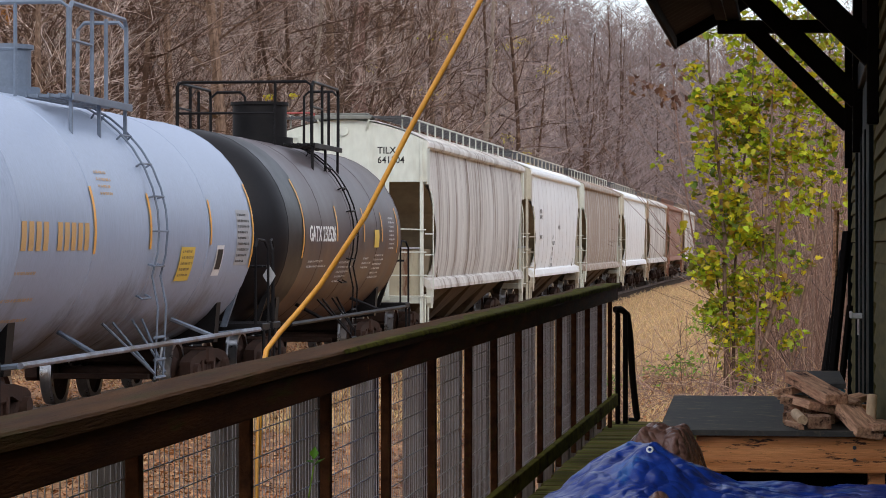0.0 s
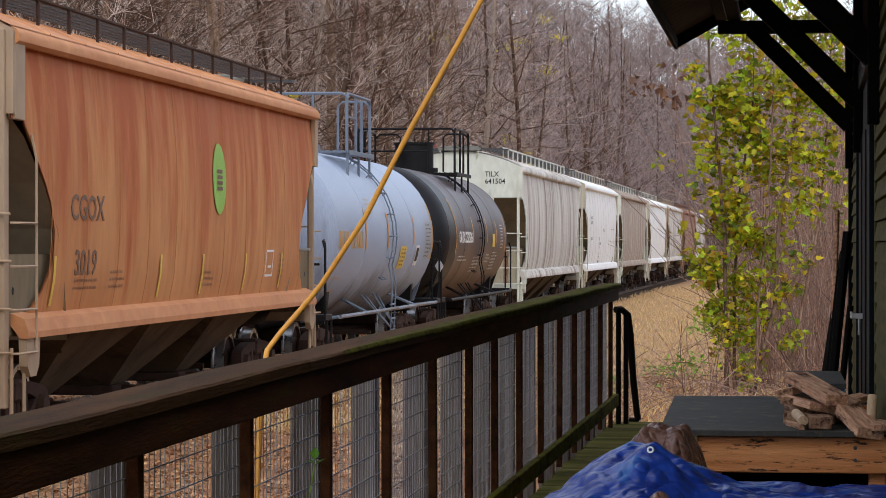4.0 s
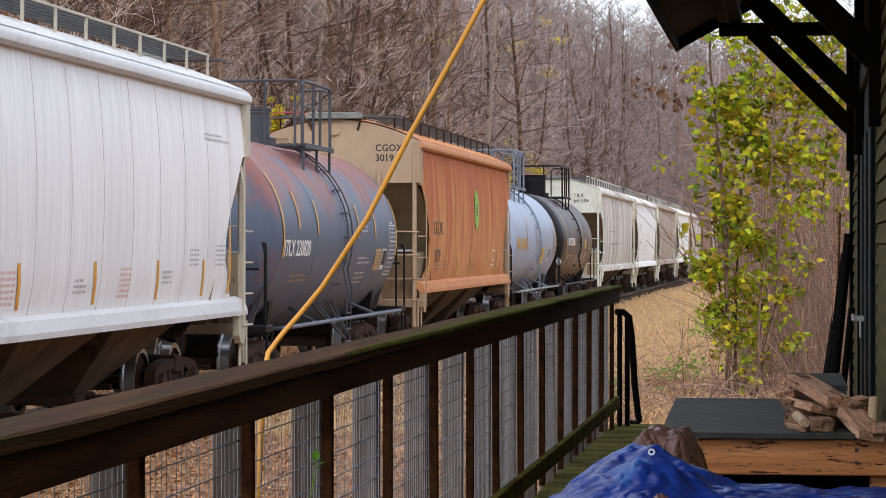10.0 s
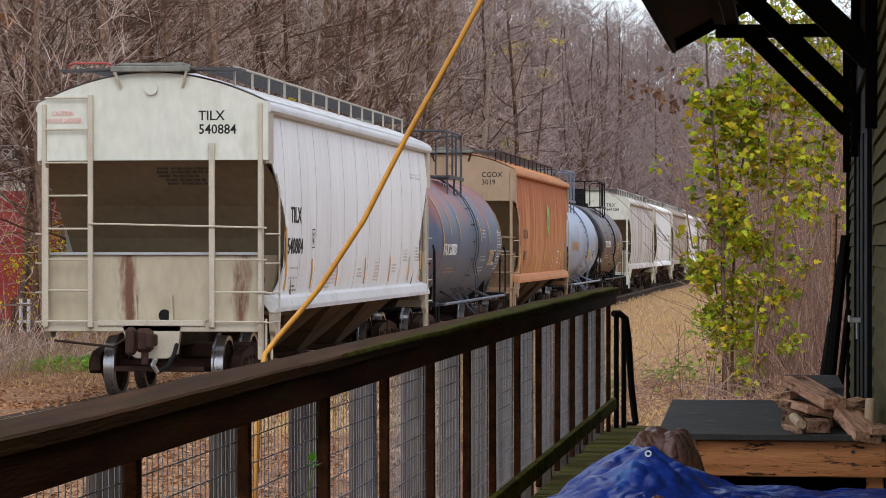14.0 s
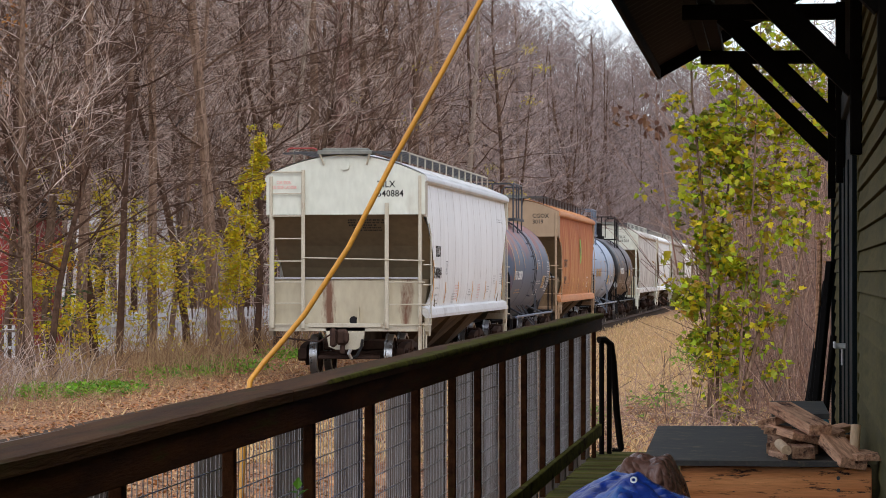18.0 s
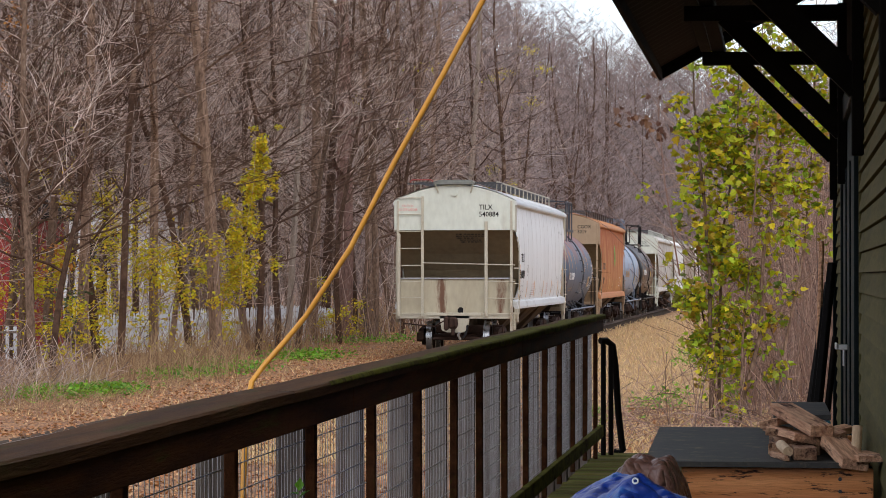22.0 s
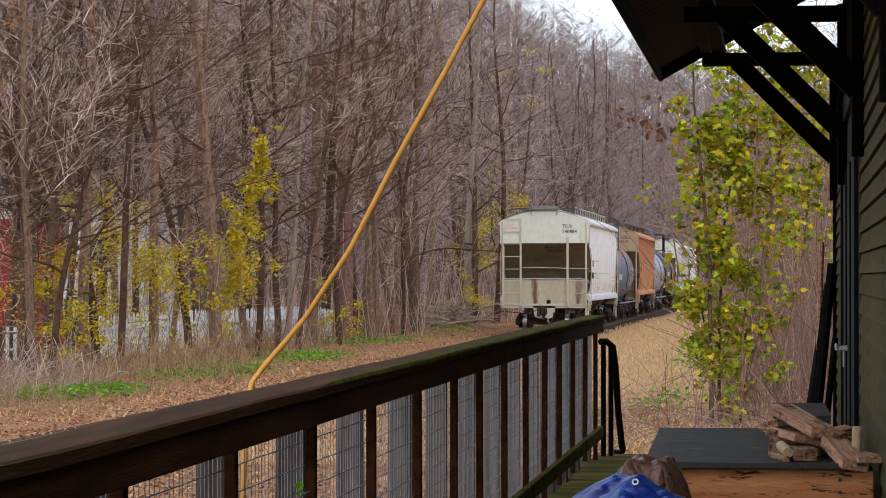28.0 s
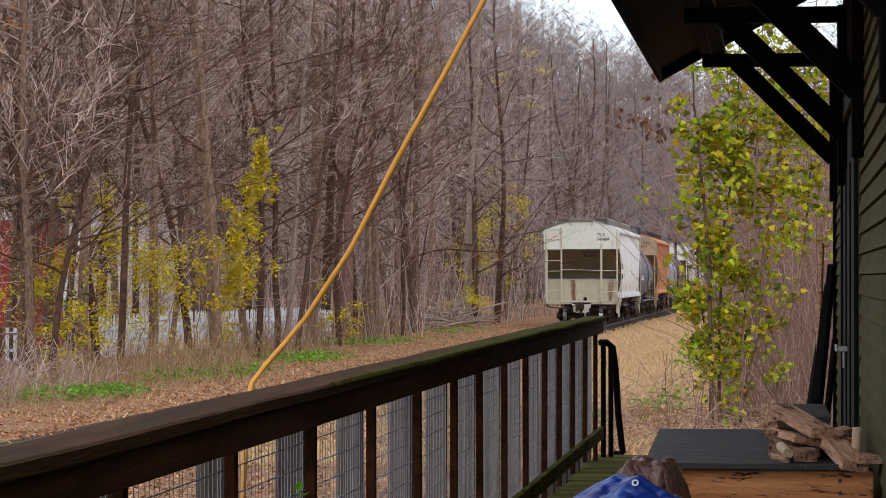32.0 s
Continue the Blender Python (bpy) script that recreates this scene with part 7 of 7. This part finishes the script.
def build_yard():
    """What shows through the trees: white fence boards, a post fence and gate, a lantern, a red shed and a pale house."""
    random.seed(17)
    f = thing("white_fence", "white board fence seen through the trees", "fence")
    run = [Vector((-17.7, 67.5)), Vector((-17.12, 73)), Vector((-16.43, 78)), Vector((-15.5, 84.5)), Vector((-15.3, 90))]
    picket = Mesh().plate([(-0.055, 0.03), (0.055, 0.03), (0.055, 1.02), (0.0, 1.13), (-0.055, 1.02)], "y", -0.011, 0.011).data("picket", M["white_fence"])
    for p, q in zip(run, run[1:]):
        d = q - p
        n = int(d.length / 0.145)
        turn = math.degrees(math.atan2(d.y, d.x))
        for i in range(n):
            c = p + d * (i + 0.5) / n
            part("picket", picket, M["white_fence"], f, at=pose(c.x, c.y, ground_height(c.x, c.y) + rnd(-0.03, 0.03), rnd(-2, 2), rnd(-2.5, 2.5), turn))
        for z in (0.3, 0.74):
            m = Mesh().box(0, d.length, -0.055, -0.015, z, z + 0.09, 0.006)
            part("rail", m, M["white_fence"], f, at=pose(p.x, p.y, ground_height(p.x, p.y), 0, 0, turn))
    f = thing("post_fence", "weathered post and rail fence", "fence")
    for i in range(5):
        x, y = -20.0 + i * 0.62, 65.0
        part("post", Mesh().box(-0.045, 0.045, -0.045, 0.045, -0.1, 0.86, 0.01), M["bark"], f, at=pose(x, y, ground_height(x, y)))
    part("rail", Mesh().box(-20.6, -17.2, 64.9, 64.95, 0.78, 0.84, 0.008), M["bark_pale"], f)
    g = thing("white_gate", "small white picket gate", "gate")
    for i in range(3):
        part("picket", Mesh().box(-0.045, 0.045, -0.02, 0.02, 0.1, 0.92, 0.01), M["white_fence"], g, at=pose(-19.36 + 0.2 * i, 65.6, 0.02))
    for z in (0.35, 0.78):
        part("rail", Mesh().box(-19.46, -18.86, 65.63, 65.66, z, z + 0.07), M["white_fence"], g)
    ln = thing("yard_lantern", "small black lantern with a white pane on a post", "lantern")
    part("pane", Mesh().box(-18.51, -18.39, 65.94, 66.06, 0.84, 1.00, 0.01), M["white_fence"], ln)
    part("cap", Mesh().box(-18.54, -18.36, 65.91, 66.09, 1.005, 1.09, 0.03), M["black"], ln)
    part("post", Mesh().box(-18.48, -18.42, 65.97, 66.03, 0, 0.835, 0.01), M["black"], ln)
    h = thing("red_shed", "red board shed half hidden by trees", "shed")
    for i in range(26):
        part("board", Mesh().box(-0.15, 0.147, -0.03, 0.03, 0, 3.6, 0.006), M["red_barn"], h, at=pose(-29.0 + 0.3 * i, 73, 0.2))
    part("side_wall", Mesh().box(-21.42, -21.32, 73.05, 78, 0.2, 3.9), M["red_barn"], h)
    part("roof", Mesh().plate([(-29.8, 3.8), (-25.2, 6.2), (-21.0, 3.8), (-21.0, 3.95), (-25.2, 6.38), (-29.8, 3.95)], "y", 72.6, 78.2), M["roofing"], h)
    ho = thing("pale_house", "pale house with dark windows behind the trees", "house")
    part("wall", Mesh().box(-36, -27.2, 112, 120, 0.3, 5.4), M["white_fence"], ho)
    part("roof", Mesh().plate([(-36.6, 5.4), (-31.6, 8.8), (-26.6, 5.4)], "y", 111.5, 120.5), M["roofing"], ho)
    for x in (-34.5, -32, -29.5):
        w = part("window", Mesh().box(x, x + 1.0, 111.93, 111.99, 2.4, 4.0, 0.01), M["trim_green"], ho)
        part("frame", Mesh().box(x - 0.08, x + 1.08, 111.95, 111.998, 2.3, 2.39), M["white_fence"], w)


build_yard()


def hill_height(x, y):
    far = max(0.0, min(1.0, (y - 250) / 170))
    left = max(0.0, min(1.0, (-x - 36) / 60))
    crest = 27.5 + 12 * max(0, min(1, (-x - 28) / 20)) - 4 * max(0, min(1, (x + 22) / 20))
    # unseen rise, added to keep low sky light off the wagons' lower sides
    right = max(0.0, min(1.0, (x - 16) / 45))
    return max(crest * far * far * (3 - 2 * far), 12 * left, 15 * right) + 1.2 * noise.noise(Vector((x * 0.05, y * 0.05, 1)))


def backdrop():
    """Wooded slopes that close the view behind the near trees, and an added unseen rise at right that blocks low sky.
    """
    mat = surface("wooded_slope_floor", (0.05, 0.034, 0.028), (0.13, 0.088, 0.072), 1.1, 0.95, stretch=(1, 1, 0.3), bump=0, fine=6, spec=0.05)
    g = Mesh()
    xs = [-150 + 5 * i for i in range(43)]
    ys = [-80 + 10 * i for i in range(54)]
    for y in ys:
        for x in xs:
            g.v.append((x, y, hill_height(x, y) - 0.6))
    n = len(xs)
    for j in range(len(ys) - 1):
        for i in range(n - 1):
            k = j * n + i
            if min(g.v[k][2], g.v[k + 1][2], g.v[k + n][2]) > -0.4 or ys[j] > 240:
                g.f.append((k, k + 1, k + n + 1, k + n))
    ob = part("backdrop", g, mat, smooth=True)
    tagged(ob, "wooded slope with bare brown trees in the distance, unseen rise added at right", "woods", kind="structure")
    random.seed(41)
    m = Mesh()
    count = 0
    while count < 13000:
        if rnd(0, 1) < 0.72:
            y = rnd(230, 445)
            x = rnd(wedge(y) + 8, 0.05 * y + 6)
        else:
            y = rnd(90, 240)
            x = wedge(y) * rnd(0.72, 1.05)
            if x > -34:
                continue
        z = hill_height(x, y) - 0.5
        h = rnd(6, 16)
        count += 1
        w = 0.012 + y * 0.00009
        a = rnd(0, 3.14)
        ax, ay = math.cos(a), math.sin(a)
        m.add([(x - ax * w * 1.3, y - ay * w * 1.3, z), (x + ax * w * 1.3, y + ay * w * 1.3, z), (x + rnd(-3, 3), y, z + h)], [(0, 1, 2)])
        for k in range(17):
            f = rnd(0.25, 1.0)
            bx, bz = x, z + h * f
            ln = rnd(1.0, 3.4) * (1.25 - f * 0.6)
            b2 = rnd(0, 6.28)
            dx, dy, dz = math.cos(b2) * ln * 0.7, math.sin(b2) * ln * 0.7, ln * rnd(0.2, 0.9)
            m.add([(bx, y, bz - w), (bx, y, bz + w), (bx + dx, y + dy, bz + dz)], [(0, 1, 2)])
    ob = part("distant_woods", m, M["far_twig"])
    tagged(ob, "bare trees on the distant slope", "woods", kind="stuff")


backdrop()


def build_bush():
    random.seed(21)
    b = thing("leafy_sapling", "tall sapling with large yellow-green autumn leaves", "tree", at=pose(0, 0, 0))
    # each stem: the places it grows through (across, up) and its girth at the foot
    stems = ([(-1.10, -0.05), (-1.12, 1.2), (-1.14, 2.3), (-1.24, 3.5), (-1.34, 4.6), (-1.40, 6.4)], 0.038), ([(-0.82, -0.05), (-0.62, 0.7), (-0.44, 1.35), (-0.39, 2.5), (-0.26, 3.3), (-0.10, 4.3), (0.12, 6.4)], 0.042), \
            ([(-1.00, -0.05), (-1.0, 1.4), (-0.98, 2.6), (-0.84, 3.5), (-0.74, 4.2), (-0.70, 6.2)], 0.026), ([(-0.95, -0.05), (-1.12, 0.9), (-1.28, 1.9), (-1.30, 2.6)], 0.020), ([(-0.30, -0.05), (-0.10, 1.2), (0.16, 2.6), (0.30, 4.4), (0.36, 6.3)], 0.026), \
            ([(-0.72, -0.05), (-0.66, 1.5), (-0.50, 3.2), (-0.42, 5.0), (-0.36, 6.4)], 0.022), ([(0.10, -0.05), (-0.10, 0.9), (-0.40, 1.8), (-0.62, 2.3)], 0.014)
    twigs_at = []
    for way, girth in stems:
        y = 38.2 + rnd(-0.25, 0.35)
        stem = Mesh()
        pts = [Vector((x + rnd(-0.015, 0.015), y + rnd(-0.03, 0.03), z)) for x, z in way]
        line = [pts[0]]
        for p, q in zip(pts, pts[1:]):
            line += [p.lerp(q, f) + Vector((rnd(-0.012, 0.012), 0, 0)) for f in (0.33, 0.66)] + [q]
        stem.tube(line, [girth * (1 - 0.75 * i / (len(line) - 1)) for i in range(len(line))], 7, False)
        for p, q in zip(line[2:], line[3:]):
            for _ in range(2):
                a = rnd(0, 6.28)
                sp, _r = bough(stem, p.lerp(q, rnd(0, 1)), Vector((math.cos(a), 0.6 * math.sin(a), rnd(0.0, 0.9))), rnd(0.3, 0.8), 0.008, 4, 0.18, 0.0, 4)
                twigs_at += sp[1:]
        part("stem", stem, M["bark"], b)
    leaf = leaf_data("leaf", 0.105, M["bush_leaf"], 0.45)
    shapes = [leaf_data("leaf", s, M["bush_leaf"], f).data("leaf", M["bush_leaf"]) for s, f in ((0.085, 0.3), (0.11, 0.5), (0.13, 0.25), (0.15, 0.4))]
    # clumps of foliage: across, up, half width, half height, leaves
    clumps = ((-1.27, 4.15, 0.42, 0.5, 105), (-0.80, 4.5, 0.5, 0.5, 170), (-0.80, 3.9, 0.5, 0.4, 160), (-0.25, 4.6, 0.45, 0.5, 120), (0.30, 4.9, 0.35, 0.5, 80), (0.08, 3.5, 0.45, 0.4, 150), (-1.35, 3.3, 0.30, 0.5, 90), (-0.65, 3.4, 0.45, 0.4, 120),
              (-1.12, 2.8, 0.40, 0.4, 120), (-0.10, 2.9, 0.40, 0.35, 60), (0.16, 5.3, 0.35, 0.25, 60), (-1.55, 4.6, 0.28, 0.15, 22), (-1.02, 2.5, 0.40, 0.5, 140), (-1.40, 1.85, 0.26, 0.32, 110), (-1.27, 1.3, 0.24, 0.35, 90), (-0.88, 1.65, 0.42, 0.32, 110),
              (-0.58, 2.3, 0.45, 0.3, 75), (-0.22, 2.1, 0.35, 0.25, 40), (-1.03, 0.85, 0.24, 0.45, 100), (-0.80, 1.15, 0.26, 0.3, 55), (-0.18, 0.95, 0.25, 0.35, 26), (-0.80, 0.35, 0.25, 0.18, 30), (-0.42, 1.6, 0.3, 0.3, 36), (-0.9, 5.3, 0.6, 0.4, 110), (-0.3, 5.6, 0.6, 0.5, 90), (-1.66, 2.4, 0.14, 0.2, 8), (0.42, 4.3, 0.3, 0.5, 60), (0.45, 3.0, 0.3, 0.4, 40), (0.05, 4.1, 0.35, 0.35, 60))
    rest = Mesh()
    count = 0
    for cx, cz, rx, rz, n in clumps:
        nests = [Vector((random.gauss(0, 0.5) * rx, rnd(-0.45, 0.45), random.gauss(0, 0.5) * rz)) for _ in range(max(3, n // 6))]
        near = sorted(twigs_at, key=lambda q: (q.x - cx) ** 2 + (q.z - cz) ** 2)[:12]
        for _ in range(int(n * 2.1)):
            if rnd(0, 1) < 0.25:
                p = random.choice(near) + Vector((rnd(-0.1, 0.1), rnd(-0.1, 0.1), rnd(-0.12, 0.06)))
            else:
                p = Vector((cx, 38.25, cz)) + random.choice(nests) + Vector((random.gauss(0, 0.075), random.gauss(0, 0.1), random.gauss(0, 0.06)))
            if count < 290 and p.y < 38.1:
                e = Euler((rnd(-1.3, 0.5), rnd(-0.9, 0.9), rnd(0, 6.28)))
                part("leaf", random.choice(shapes), M["bush_leaf"], b, at=Matrix.LocRotScale(p, e, None))
                count += 1
            else:
                scatter(rest, leaf, p, (0.5, 1.35), (-1.5, 0.7))
    tagged(part("foliage", rest, M["bush_leaf"], b, "dense yellow-green leaves"), kind="stuff")
    # withered leaves hanging on a bare twig
    tw = thing("withered_twig", "bare twig with a few withered brown leaves", "branch")
    m = Mesh()
    pts, _ = bough(m, Vector((-1.55, 38.0, 2.2)), Vector((-0.15, 0, 1)), 3.4, 0.016, 8, 0.08, 0.0, 4)
    p2, _ = bough(m, pts[5], Vector((-0.8, 0, 0.5)), 0.7, 0.008, 4, 0.1, -0.1, 3)
    part("twig", m, M["twig"], tw)
    dl = leaf_data("leaf", 0.12, M["dry_leaf"], 0.5)
    m = Mesh()
    for _ in range(34):
        scatter(m, dl, random.choice(p2 + pts[5:8]) + Vector((rnd(-0.15, 0.15), rnd(-0.1, 0.1), rnd(-0.2, 0.05))), (0.6, 1.2), (-1.6, -0.4))
    part("dry_foliage", m, M["dry_leaf"], tw, "withered brown leaves")


build_bush()


def build_thicket():
    """Bare reddish undergrowth behind the sapling."""
    random.seed(31)
    m = Mesh()
    for i in range(3000):
        y = rnd(40, 92)
        x = -1.1 + rnd(0, 1) * (2.6 + (y - 40) * 0.07)
        bough(m, Vector((x, y, 0)), Vector((rnd(-0.45, 0.45), rnd(-0.3, 0.3), 1)), rnd(1.2, 6.8) * min(1, 0.45 + (x + 1.1) * 0.8), rnd(0.005, 0.012), 6, 0.24, 0.0, 3)
        if i % 2 == 0:
            bough(m, Vector((x, y, rnd(0.5, 7))), Vector((rnd(-1, 1), rnd(-0.3, 0.3), rnd(-0.3, 1))), rnd(0.6, 2.0), rnd(0.005, 0.010), 4, 0.25, 0.0, 3)
    # arching brambles at its foot
    for _ in range(420):
        y = rnd(30, 42)
        x = rnd(-3.0, 0.9)
        bough(m, Vector((x, y, 0)), Vector((rnd(-0.8, 0.8), rnd(-0.5, 0.5), 0.9)), rnd(0.5, 1.5), rnd(0.003, 0.007), 8, 0.18, -0.17, 3)
    ob = part("thicket", m, M["thicket_stem"])
    tagged(ob, "bare reddish-brown thicket of thin stems", "undergrowth", kind="stuff")


build_thicket()


# ---- movement ----
def motions():
    for car, L, y0 in cars:
        rows = [(t, pose(TRACK_X, y0 + SPEED * t, 0.15)) for t in (0, 8, 16, 24, 32)]
        walk(car, rows)
        for o in car.children_recursive:
            if o.name.startswith("wheelset"):
                base = o.matrix_basis.translation.copy()
                turn = math.degrees(SPEED / WHEEL_R)
                n = 240
                walk(o, [(32.0 * i / n, pose(base.x, base.y, base.z, -(turn * 32.0 * i / n) % 360, 0, 0)) for i in range(n + 1)])


motions()
